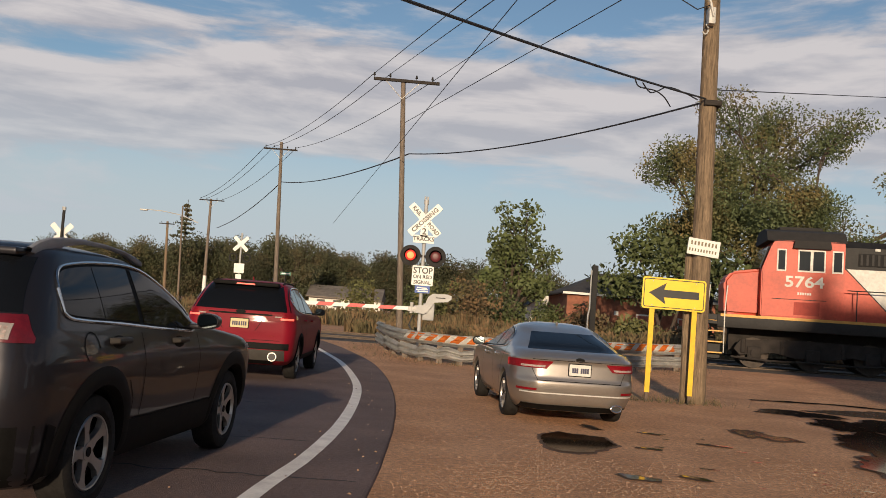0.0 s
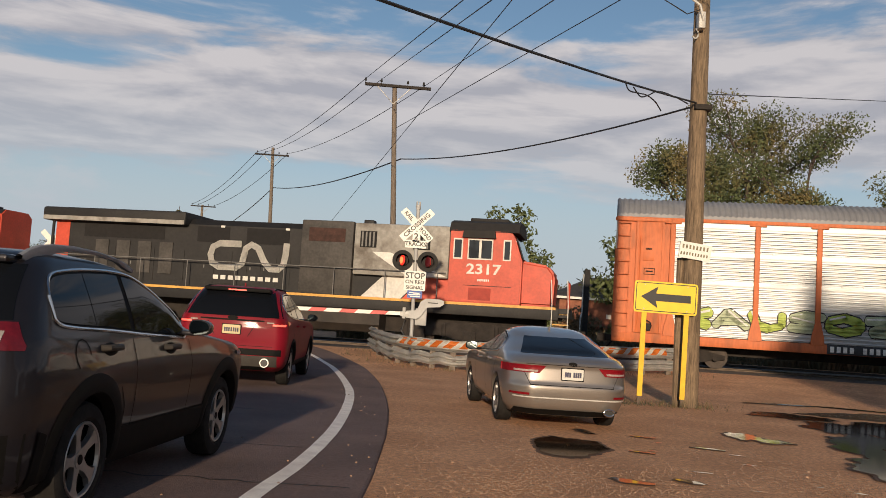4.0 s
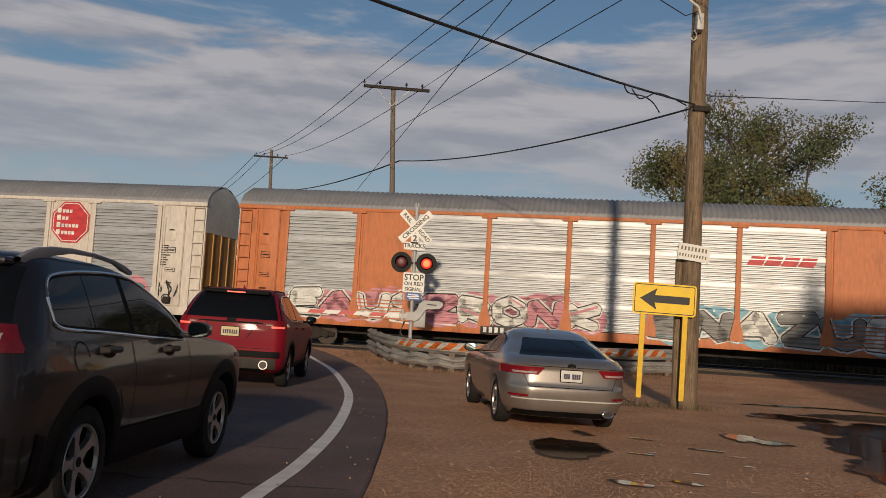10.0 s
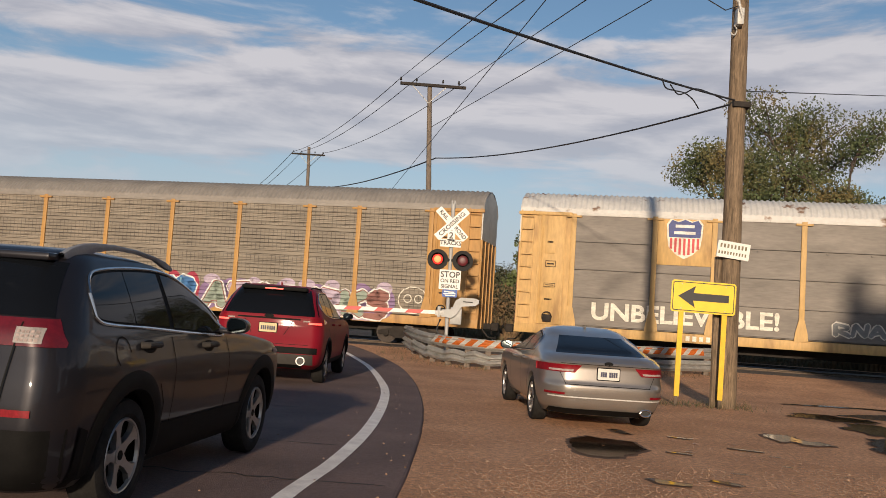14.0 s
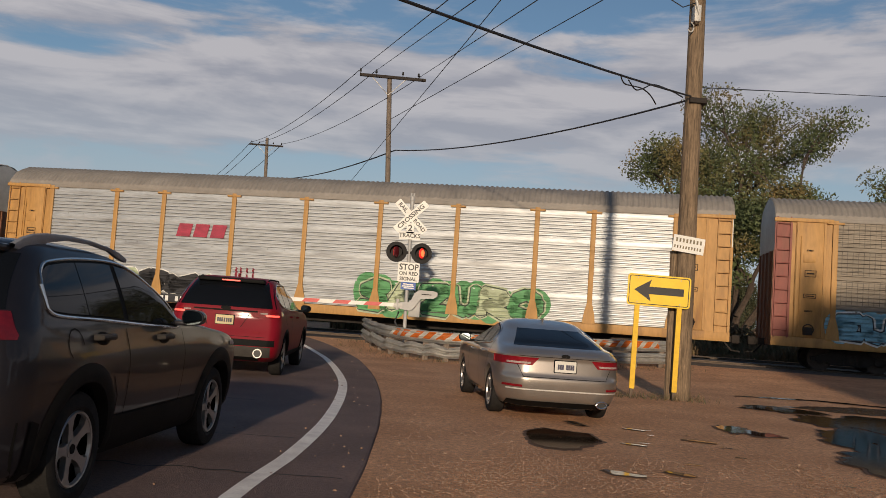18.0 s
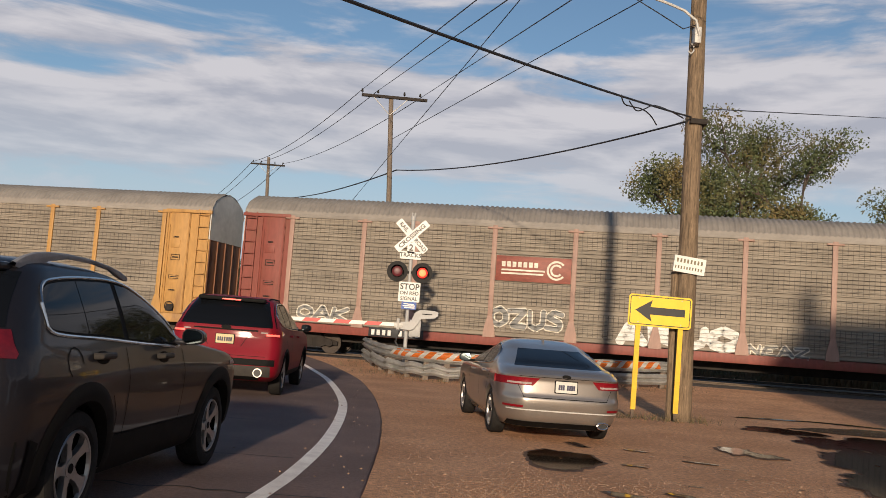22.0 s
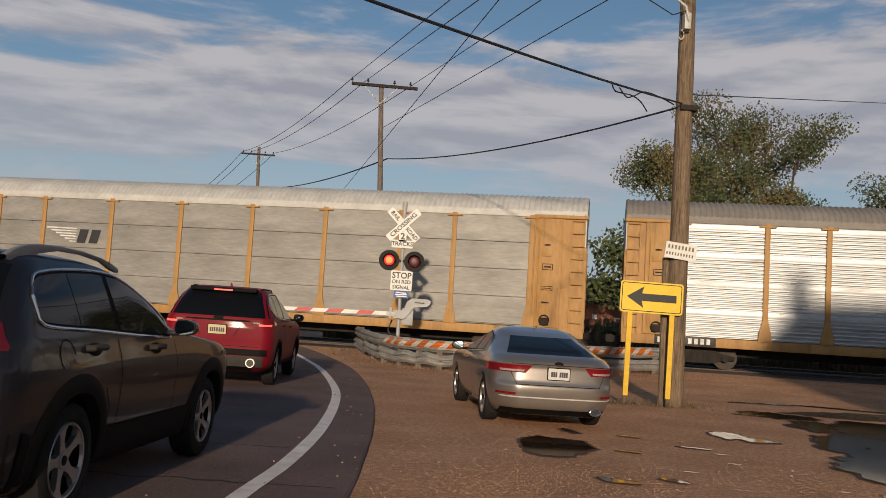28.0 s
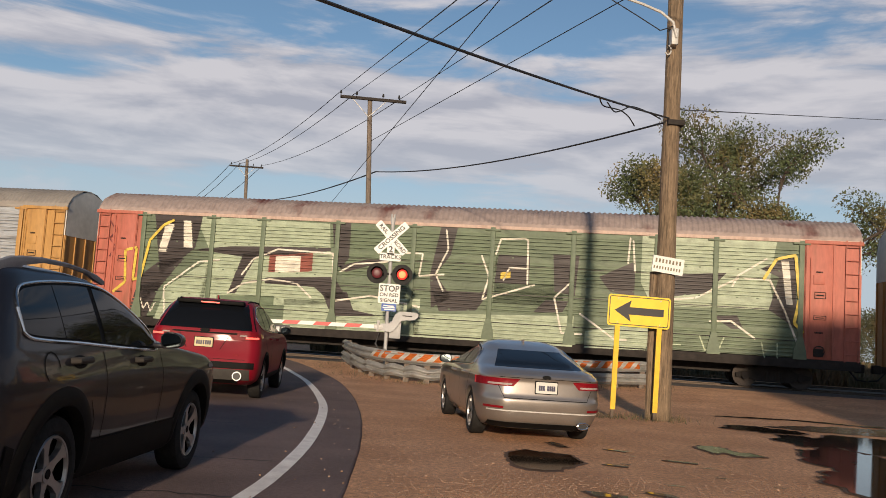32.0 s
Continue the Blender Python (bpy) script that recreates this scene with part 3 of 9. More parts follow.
def autorack(start, frame_c, panel_c, roof_c, label, sill_c=None, band_c=None, blanks=(), style="ribbed", end_c=None, cap_c=None, ends_c=None):
    """An enclosed car carrier. blanks: segments filled with a plain painted sheet."""
    th = thing("autorack", label, "railway wagon", group="car carrier wagons")
    fm, pm, rm = TM[frame_c], TM[panel_c], TM[roof_c]
    em = TM[end_c] if end_c else fm
    x = 0.0
    edges = [0.0]
    for w in LAYOUT:
        edges.append(edges[-1] + w)
    for i, w in enumerate(LAYOUT):
        a, b = edges[i], edges[i + 1]
        if i in (0, 10):
            me = shared("door_leaf", door_leaf_shape, em)
            lad = a + 0.08 if i == 0 else b - 0.50
            leaf = a + 0.68 if i == 0 else a + 0.12
            put("end_panel", me, th, leaf, 0, Z_BASE + 0.05)
            put("ladder", shared("ladder", ladder_shape, TM[ends_c] if ends_c and i == 0 else em), th, lad, 0.02, Z_BASE)
            for dx, z, w, hh in ((0.30, 3.05, 0.36, 0.22), (0.28, 2.35, 0.40, 0.14), (0.34, 3.9, 0.2, 0.05), (0.32, 1.9, 0.26, 0.05)):
                bm = bmesh.new()
                for x0, z0, x1, z1 in ((0, 0, w, 0.018), (0, hh - 0.018, w, hh), (0, 0, 0.018, hh), (w - 0.018, 0, w, hh), (0.06, hh * 0.4, w - 0.06, hh * 0.6)):
                    box(bm, leaf + dx + x0, -0.046, z + z0, leaf + dx + x1, -0.041, z + z1)
                part("stencil", bm, TM["under"], th)
            bm = bmesh.new()
            box(bm, leaf + 0.3, -0.10, Z_BASE + 0.12, leaf + 0.6, -0.02, Z_BASE + 0.38, 0.02)
            tube(bm, [(leaf + 0.45 + 0.17 * math.cos(q), -0.13, Z_BASE + 0.30 + 0.17 * math.sin(q)) for q in [math.tau * j / 14 for j in range(14)]], 0.018, 5, True)
            part("brake_gear", bm, TM["under"], th)
            bm = bmesh.new()
            box(bm, a + 0.02, 0.03, Z_BASE, b - 0.02, 0.06, Z_EAVE)
            part("corner_sheet", bm, em, th)
            if ends_c and i == 0:
                bm = bmesh.new()
                box(bm, a + 0.01, 0.02, Z_BASE, a + 0.56, 0.028, Z_EAVE - 0.12)
                part("corner_plate", bm, TM[ends_c], th, "dull red corner behind the ladder")
        elif i in blanks:
            put("panel", panel_mesh(w - 0.12, "plain", fm), th, a + 0.06, 0.012, Z_BASE + 0.05)
        else:
            put("panel", panel_mesh(w - 0.12, style, pm), th, a + 0.06, 0.02, Z_BASE + 0.05)
    me = shared("post", post_shape, fm)
    for e in edges[1:-1]:
        put("post", me, th, e, 0, Z_BASE)
    put("roof", shared("roof", roof_shape, rm, 25), th)
    bm = bmesh.new()
    box(bm, 0.0, -0.03, Z_EAVE - 0.06, LENGTH, 0.05, Z_EAVE + 0.06, 0.01)
    part("top_rail", bm, TM[band_c] if band_c else rm, th)
    bm = bmesh.new()
    box(bm, 0.0, -0.02, Z_SILL, LENGTH, 0.10, Z_BASE + 0.03, 0.01)
    box(bm, 0.0, 2.9, Z_SILL, LENGTH, 3.02, Z_BASE + 0.03)
    part("side_sill", bm, TM[sill_c] if sill_c else fm, th)
    bm = bmesh.new()
    box(bm, 0.1, 0.12, Z_SILL + 0.05, LENGTH - 0.1, 2.88, Z_BASE)
    box(bm, 3.5, 1.1, 0.45, LENGTH - 3.5, 1.9, Z_SILL + 0.1)
    part("underframe", bm, TM["under"], th)
    bm = bmesh.new()
    box(bm, 0.1, 2.93, Z_BASE, LENGTH - 0.1, 2.98, Z_EAVE)
    part("far_side", bm, pm, th)
    for k in (0.03, LENGTH - 0.09):
        put("end_door", shared("end_door", end_cap_shape, TM[cap_c] if cap_c else em), th, k)
        put("end_hood", shared("end_hood", end_hood_shape, TM["roof_white"]), th, k, label="pale galvanised end hood")
    for k in (0.9, LENGTH - 0.9):
        bm = bmesh.new()
        box(bm, k - 0.93, -0.075, Z_EAVE - 0.09, k + 0.93, 0.03, Z_EAVE + 0.03, 0.012)
        part("end_beam", bm, em, th)
    for k in (2.6, LENGTH - 2.6):
        bogie(th, k)
    cm = shared("coupler", coupler_shape, TM["under"])
    put("coupler", cm, th, LENGTH)
    put("coupler", cm, th, m=pose(0, 3.0, 0, 0, 0, 180))
    MOVING.append((th, start))
    return th


def car_start(k):
    """Where car k begins, counted from the first car carrier, which is -1."""
    return FIRST + PITCH * (k + 1)


CARS = [
    autorack(car_start(-1), "orange", "silver", "roof", "orange and bright silver car carrier wagon with blue graffiti", band_c="orange"),
    autorack(car_start(0), "cream", "silver", "roof", "cream white car carrier wagon with red octagon emblems and graffiti", blanks=(2, 8), end_c="cream", cap_c="yellow", band_c="cream"),
    autorack(car_start(1), "rust_orange", "silver", "roof", "faded orange car carrier wagon with silver ribbed panels and pink graffiti", blanks=(2, 8), band_c="rust_orange"),
    autorack(car_start(2), "yellow", "tan", "roof_tan", "dusty yellow and tan car carrier wagon with a shield emblem", style="fine"),
    autorack(car_start(3), "buff", "umber", "roof_patchy", "buff yellow car carrier wagon with patchy white roof and shield emblem", style="sheet", cap_c="rusty_end"),
    autorack(car_start(4), "yellow", "silver", "roof_tan", "yellow car carrier wagon with bright silver panels and green graffiti"),
    autorack(car_start(5), "yellow", "tan", "roof_tan", "yellow and tan car carrier wagon with shield and white graffiti", style="fine", ends_c="maroon", cap_c="rusty_end"),
    autorack(car_start(6), "dusty_red", "tan", "roof_tan", "maroon and weathered tan car carrier wagon with brown emblem boards", style="fine", end_c="maroon", sill_c="maroon"),
    autorack(car_start(7), "yellow", "tan", "roof_tan", "yellow and tan car carrier wagon with a bright red board", style="fine"),
    autorack(car_start(8), "yellow", "grey", "roof_white", "yellow and grey car carrier wagon with a white roof", style="sheet"),
    autorack(car_start(9), "yellow", "silver", "roof_tan", "yellow car carrier wagon with bright silver ribbed panels"),
    autorack(car_start(10), "green", "green", "roof_rust", "green painted car carrier wagon covered in pale graffiti, with red ends", end_c="red_end", sill_c="under", band_c="pale_pink"),
    autorack(car_start(11), "yellow", "tan", "roof_tan", "yellow and tan car carrier wagon at the end of the view", style="fine"),
]

# ---- the waiting cars ----
def car_paint(name, c, metal=0.2, rough=0.42, coat=1.0, gloss=0.05):
    m = mat(name, c, rough, metal, var=0.06, scale=2, coat=coat)
    b = m.node_tree.nodes["Principled BSDF"]
    b.inputs["Coat Roughness"].default_value = gloss
    b.inputs["Specular IOR Level"].default_value = 0.2
    return m


CM = {
    "mirror": mat("mirror_glass", (0.07, 0.085, 0.09), 0.05, 1.0, var=0.02),
    "grey": car_paint("dark_grey_paint", (0.0170, 0.0162, 0.0205), 0.35, 0.40, 0.42, 0.04),
    "red": car_paint("red_paint", (0.20, 0.0032, 0.0125), 0.0, 0.6, 0.12, 0.10),
    "silver": car_paint("silver_grey_paint", (0.33, 0.295, 0.262), 0.7, 0.34),
    "window": glass("tinted_glass", (0.006, 0.007, 0.009), 0.03),
    "dusty_window": glass("dusty_glass", (0.012, 0.012, 0.013), 0.22),
    "chrome": mat("chrome", (0.62, 0.62, 0.61), 0.25, 1.0, var=0.05),
    "rim": mat("alloy", (0.42, 0.41, 0.40), 0.38, 0.8, var=0.08),
    "lamp_red": mat("red_lens", (0.20, 0.006, 0.012), 0.45, var=0.25, scale=40),
    "lamp_dark": mat("dark_red_lens", (0.105, 0.005, 0.010), 0.3, var=0.2, scale=20, coat=0.2),
    "lamp_lit": glow("brake_light", (1.0, 0.10, 0.07), 1.6),
    "lamp_clear": mat("clear_lens", (0.34, 0.27, 0.25), 0.5, var=0.25, scale=40),
    "amber": mat("amber_reflection_lens", (0.80, 0.34, 0.08), 0.2, var=0.2, scale=30, coat=0.8),
    "plate": mat("plate", (0.62, 0.60, 0.55), 0.5, var=0.05),
    "plate_yellow": mat("yellow_plate", (0.60, 0.49, 0.26), 0.5, var=0.05),
    "trim": mat("black_trim", (0.006, 0.0057, 0.0054), 0.7, var=0.25, scale=9),
    "cladding": mat("grey_cladding", (0.05, 0.045, 0.04), 0.55, var=0.15),
    "plate_ink": mat("plate_ink", (0.05, 0.05, 0.09), 0.6),
    "rail": mat("satin_rail", (0.22, 0.22, 0.23), 0.5, 0.0, var=0.1),
    "strip": mat("strip_shine", (0.62, 0.60, 0.56), 0.4, 0.2, var=0.05),
    "cell": mat("lamp_cell_grey", (0.30, 0.27, 0.25), 0.3, var=0.2, coat=0.5),
    "disc": mat("spoke_gap_shade", (0.012, 0.011, 0.010), 0.7, var=0.3),
}


for _k in ("trim", "cladding", "disc", "lamp_red", "lamp_clear", "dusty_window"):
    CM[_k].node_tree.nodes["Principled BSDF"].inputs["Specular IOR Level"].default_value = 0.15
M["rubber"].node_tree.nodes["Principled BSDF"].inputs["Specular IOR Level"].default_value = 0.2


CM["window"].node_tree.nodes["Principled BSDF"].inputs["Specular IOR Level"].default_value = 0.16


class Shape:
    """A car body as a stack of level outlines: z, half width, rear end, front end."""

    def __init__(self, rows, rear, front, bulges=()):
        self.rows, self.rear, self.front, self.bulges = rows, rear, front, bulges

    def swell(self, z, y):
        """Wings that stand out over the wheels: y, width, amount, height of the shoulder."""
        return sum(k * math.exp(-((y - y0) / w) ** 2) * math.exp(-((z - z0) / 0.26) ** 2) for y0, w, k, z0 in self.bulges)

    def at(self, z):
        return lerp(self.rows, z)

    def side(self, z, y, out=0.0):
        w, a, b = self.at(z)
        ra, rb = min(self.rear, (b - a) * 0.4), min(self.front, (b - a) * 0.4)
        if y < a + ra:
            k = min(1.0, (a + ra - y) / (ra - 0.05 * ((w - ra * 0.62) / w) ** 2))
            w = w - ra * 0.62 * (1 - math.sqrt(max(0, 1 - k * k)))
        elif y > b - rb:
            k = min(1.0, (y - b + rb) / (rb * 0.85))
            w = w - rb * 0.62 * (1 - math.sqrt(max(0, 1 - k * k)))
        return w + self.swell(z, y) + out

    def back(self, z, x, out=0.0):
        w, a, b = self.at(z)
        r = min(self.rear, (b - a) * 0.4)
        d = abs(x) - (w - r * 0.62)
        bow = 0.05 * (x / w) ** 2
        if d <= 0:
            return a + bow - out
        k = min(1.0, d / (r * 0.62))
        return a + bow * 0 + 0.05 * ((w - r * 0.62) / w) ** 2 + r * (1 - math.sqrt(max(0, 1 - k * k))) * 0.9 - out

    def ring(self, z, n=10):
        w, a, b = self.at(z)
        ra, rb = min(self.rear, (b - a) * 0.4), min(self.front, (b - a) * 0.4)
        half = []
        wr = w - ra * 0.62
        for k in range(5):
            x = wr * k / 5
            half.append((x, a + 0.05 * (x / w) ** 2))
        y0 = a + 0.05 * (wr / w) ** 2
        for k in range(n + 1):
            t = math.pi / 2 * k / n
            half.append((wr + ra * 0.62 * math.sin(t), y0 + (a + ra - y0) * (1 - math.cos(t))))
        for k in range(1, 24):
            half.append((w, a + ra + (b - rb - a - ra) * k / 24))
        wf = w - rb * 0.62
        for k in range(n + 1):
            t = math.pi / 2 * k / n
            half.append((wf + rb * 0.62 * math.cos(t), b - rb + rb * 0.85 * math.sin(t)))
        for k in range(4, -1, -1):
            x = wf * k / 5
            half.append((x, b - rb * 0.15 + rb * 0.15 * (1 - (x / wf) ** 2)))
        half = [(x + self.swell(z, y) * max(0.0, min(1.0, (x - w * 0.7) / (w * 0.25))), y) for x, y in half]
        return [Vector((x, y, z)) for x, y in half] + [Vector((-x, y, z)) for x, y in half[-2:0:-1]]


def spline(rows, step=0.02):
    """Finer rows through the given ones, eased between them."""
    out = []
    for i in range(len(rows) - 1):
        p0, p1, p2, p3 = rows[max(0, i - 1)], rows[i], rows[i + 1], rows[min(len(rows) - 1, i + 2)]
        n = max(1, int((p2[0] - p1[0]) / step))
        for k in range(n):
            t = k / n
            row = [p1[0] + (p2[0] - p1[0]) * t]
            for j in range(1, 4):
                h = p2[0] - p1[0]
                m1 = (p2[j] - p0[j]) / (p2[0] - p0[0]) * h
                m2 = (p3[j] - p1[j]) / (p3[0] - p1[0]) * h
                lim = abs(p2[j] - p1[j]) * 2.0
                m1, m2 = max(-lim, min(lim, m1)), max(-lim, min(lim, m2))
                row.append((2 * t ** 3 - 3 * t * t + 1) * p1[j] + (t ** 3 - 2 * t * t + t) * m1 + (3 * t * t - 2 * t ** 3) * p2[j] + (t ** 3 - t * t) * m2)
            out.append(tuple(row))
    out.append(rows[-1])
    return out


def body_mesh(shape, arches, radius, material):
    bm = bmesh.new()
    vs = grid(bm, [shape.ring(r[0]) for r in shape.rows], True)
    bm.faces.new(vs[0][::-1])
    bm.faces.new(vs[-1])
    bmesh.ops.recalc_face_normals(bm, faces=bm.faces)
    me = bpy.data.meshes.new("body")
    bm.to_mesh(me)
    bm.free()
    ob = new("tmp", me)
    cb = bmesh.new()
    for y, z in arches:
        for s in (-1, 1):
            rod(cb, (s * 0.62, y, z), (s * 1.3, y, z), radius, n=40)
    cutter = new("tmp_cut", mesh_of("tmp_cut", cb, material, 0))
    mod = ob.modifiers.new("cut", "BOOLEAN")
    mod.operation, mod.object, mod.solver = "DIFFERENCE", cutter, "EXACT"
    res = bpy.data.meshes.new_from_object(ob.evaluated_get(bpy.context.evaluated_depsgraph_get()))
    bpy.data.objects.remove(ob)
    bpy.data.objects.remove(cutter)
    b2 = bmesh.new()
    b2.from_mesh(res)
    smooth(b2, 30)
    b2.to_mesh(res)
    b2.free()
    res.materials.clear()
    res.materials.append(material)
    return res


def side_patch(bm, shape, top, bottom, y0, y1, s, out=0.004, n=24, m=6):
    """A piece of the side between two lines top(y) and bottom(y); s: +1 the right side, -1 the left."""
    rows = []
    for i in range(n + 1):
        y = y0 + (y1 - y0) * i / n
        a, b = bottom(y), top(y)
        rows.append([(s * shape.side(a + (b - a) * j / m, y, out), y, a + (b - a) * j / m) for j in range(m + 1)])
    grid(bm, rows)


def back_patch(bm, shape, left, right, z0, z1, out=0.004, n=8, m=14):
    """A piece of the back between two lines left(z) and right(z)."""
    rows = []
    for i in range(n + 1):
        z = z0 + (z1 - z0) * i / n
        a, b = left(z), right(z)
        rows.append([(a + (b - a) * j / m, shape.back(z, a + (b - a) * j / m, out), z) for j in range(m + 1)])
    grid(bm, rows)


def line_of(pts):
    return lambda v: eased(pts, v)


def wheel(parent, x, y, r, rim_r, s, spokes=5, width=0.225):
    bm = bmesh.new()
    # near-black disc fills the rim: shade between the spokes put into colour
    rod(bm, (s * -0.04, 0, 0), (s * 0.015, 0, 0), rim_r * 0.97, n=28)
    wh = part("wheel", bm, CM["disc"], parent)
    wh.matrix_basis = Matrix.Translation((x, y, r))
    h = width / 2
    prof = [(-h * 0.8, rim_r), (-h, rim_r + 0.03), (-h, r - 0.05), (-h * 0.86, r - 0.012), (-h * 0.6, r), (h * 0.6, r), (h * 0.86, r - 0.012), (h, r - 0.05), (h, rim_r + 0.03), (h * 0.8, rim_r)]
    bm = bmesh.new()
    grid(bm, [[(px, pr * math.cos(k * math.tau / 40), pr * math.sin(k * math.tau / 40)) for px, pr in prof] for k in range(40)] +
         [[(px, pr, 0.0) for px, pr in prof]])
    part("tyre", bm, M["rubber"], wh)
    bm = bmesh.new()
    lip = [(s * h * 0.82, rim_r + 0.006), (s * h * 0.93, rim_r - 0.002), (s * h * 0.9, rim_r - 0.012), (s * h * 0.7, rim_r - 0.018)]
    grid(bm, [[(px, pr * math.cos(k * math.tau / 40), pr * math.sin(k * math.tau / 40)) for px, pr in lip] for k in range(41)])
    for k in range(spokes):
        a = math.tau * (k + 0.25) / spokes
        m = Matrix.Rotation(a, 4, "X")
        edge = [(0.68, -0.045, 0.035), (0.68, 0.045, 0.035), (0.72, 0.026, rim_r * 0.5), (0.80, 0.036, rim_r * 0.78), (0.86, 0.075, rim_r - 0.012),
                (0.86, -0.075, rim_r - 0.012), (0.80, -0.036, rim_r * 0.78), (0.72, -0.026, rim_r * 0.5)]
        q = [m @ Vector((s * h * u, v, w)) for u, v, w in edge]
        n = len(q)
        low = [v - Vector((s * 0.04, 0, 0)) for v in q]
        a0, b0 = [bm.verts.new(v) for v in q], [bm.verts.new(v) for v in low]
        for f in ((0, 1, 2, 7), (7, 2, 3, 6), (6, 3, 4, 5)):
            bm.faces.new([a0[i] for i in f])
        for i in range(n):
            bm.faces.new((a0[i], a0[(i + 1) % n], b0[(i + 1) % n], b0[i]))
    rod(bm, (s * h * 0.4, 0, 0), (s * h * 0.74, 0, 0), 0.058, n=16)
    part("rim", bm, CM["rim"], wh, "silver five-spoke alloy rim")
    bm = bmesh.new()
    rod(bm, (s * h * 0.74, 0, 0), (s * h * 0.78, 0, 0), 0.032, n=14)
    part("hub_cap", bm, CM["trim"], wh)


def wheels(parent, base, r, rim_r, x, spokes=5):
    for y in (0, base):
        for s in (-1, 1):
            wheel(parent, s * x, y, r, rim_r, s, spokes)


def plate(parent, shape, z, material, bars, w=0.305, h=0.155):
    y = shape.back(z, 0, 0.016)
    bm = bmesh.new()
    slab(bm, [(x, z + zz) for x, zz in rounded(w / 2 + 0.012, h / 2 + 0.012, 0.015)], 1, y, y + 0.02)
    part("plate_frame", bm, CM["trim"], parent)
    bm = bmesh.new()
    slab(bm, [(x, z + zz) for x, zz in rounded(w / 2, h / 2, 0.012)], 1, y - 0.006, y)
    pl = part("licence_plate", bm, material, parent)
    bm = bmesh.new()
    for k in bars:
        box(bm, k - 0.013, y - 0.010, z - 0.04, k + 0.013, y - 0.006, z + 0.03)
    part("marks", bm, CM["plate_ink"], pl)


def handle(parent, shape, s, y, z, material):
    bm = bmesh.new()
    x = shape.side(z, y)
    tube(bm, [(s * (x - 0.01), y - 0.11, z), (s * (x + 0.035), y - 0.08, z), (s * (x + 0.04), y + 0.06, z + 0.005), (s * (x - 0.01), y + 0.10, z)], 0.018, 8)
    part("door_handle", bm, material, parent)


def grip(parent, shape, s, y, z):
    """A thick pull handle over a flat black oval, painted as the finger bowl's shade."""
    bm = bmesh.new()
    rows = []
    for k in range(5):
        r = 0.2 + 0.2 * k
        rows.append([Vector((s * shape.side(z + 0.044 * r * math.sin(a), y + 0.115 * r * math.cos(a), 0.003 + 0.003 * (k < 4)), y + 0.115 * r * math.cos(a), z + 0.044 * r * math.sin(a)))
                     for a in (math.tau * j / 20 for j in range(20))])
    grid(bm, rows, True)
    bowl = part("finger_bowl", bm, CM["trim"], parent)
    bm = bmesh.new()
    x = shape.side(z, y)
    tube(bm, [(s * (x - 0.01), y - 0.125, z + 0.008), (s * (x + 0.034), y - 0.095, z + 0.012), (s * (x + 0.042), y, z + 0.014), (s * (x + 0.034), y + 0.095, z + 0.012), (s * (x - 0.01), y + 0.125, z + 0.008)], 0.023, 10)
    part("door_handle", bm, CM["cladding"], bowl)


def mirror(parent, shape, s, y, z, material, size=0.8):
    bm = bmesh.new()
    x = shape.side(z, y)
    box(bm, s * (x - 0.05), y - 0.02, z - 0.035, s * (x + 0.12), y + 0.05, z + 0.005, 0.012)
    cx, cz = x + 0.08 + 0.12 * size, z + 0.035
    def oval(k):
        out = []
        for i in range(20):
            a = math.tau * i / 20
            c, d = math.cos(a), math.sin(a)
            out.append((cx + 0.125 * size * k * math.copysign(abs(c) ** 0.7, c), cz + 0.088 * size * k * math.copysign(abs(d) ** 0.75, d) * (1 - 0.15 * c)))
        return out
    rings = [[(s * a, y + dy, b) for a, b in oval(k)] for dy, k in ((-0.05, 0.93), (-0.045, 1.0), (0.0, 1.02), (0.05, 0.95), (0.09, 0.78), (0.115, 0.5), (0.125, 0.15))]
    vs = grid(bm, rings, True)
    bm.faces.new(vs[-1])
    bm.faces.new(vs[0][::-1])
    mi = part("wing_mirror", bm, material, parent)
    bm = bmesh.new()
    slab(bm, [(s * a, b) for a, b in oval(0.88)], 1, y - 0.056, y - 0.050)
    part("mirror_glass", bm, CM["mirror"], mi)


def outline(bm, shape, pts, s, r=0.011, out=0.006):
    tube(bm, [(s * shape.side(z, y, out), y, z) for y, z in pts], r, 6, True)


def seam(parent, shape, s, pts, name="door_gap"):
    bm = bmesh.new()
    fine = []
    for a, b in zip(pts, pts[1:]):
        for k in range(6):
            fine.append((a[0] + (b[0] - a[0]) * k / 6, a[1] + (b[1] - a[1]) * k / 6))
    fine.append(pts[-1])
    rows = []
    for i, (y, z) in enumerate(fine):
        dy, dz = fine[min(i + 1, len(fine) - 1)][0] - fine[max(i - 1, 0)][0], fine[min(i + 1, len(fine) - 1)][1] - fine[max(i - 1, 0)][1]
        n = math.hypot(dy, dz) or 1
        oy, oz = -dz / n * 0.005, dy / n * 0.005
        rows.append([(s * shape.side(z + oz, y + oy, 0.0025), y + oy, z + oz), (s * shape.side(z - oz, y - oy, 0.0025), y - oy, z - oz)])
    grid(bm, rows)
    part(name, bm, CM["trim"], parent)


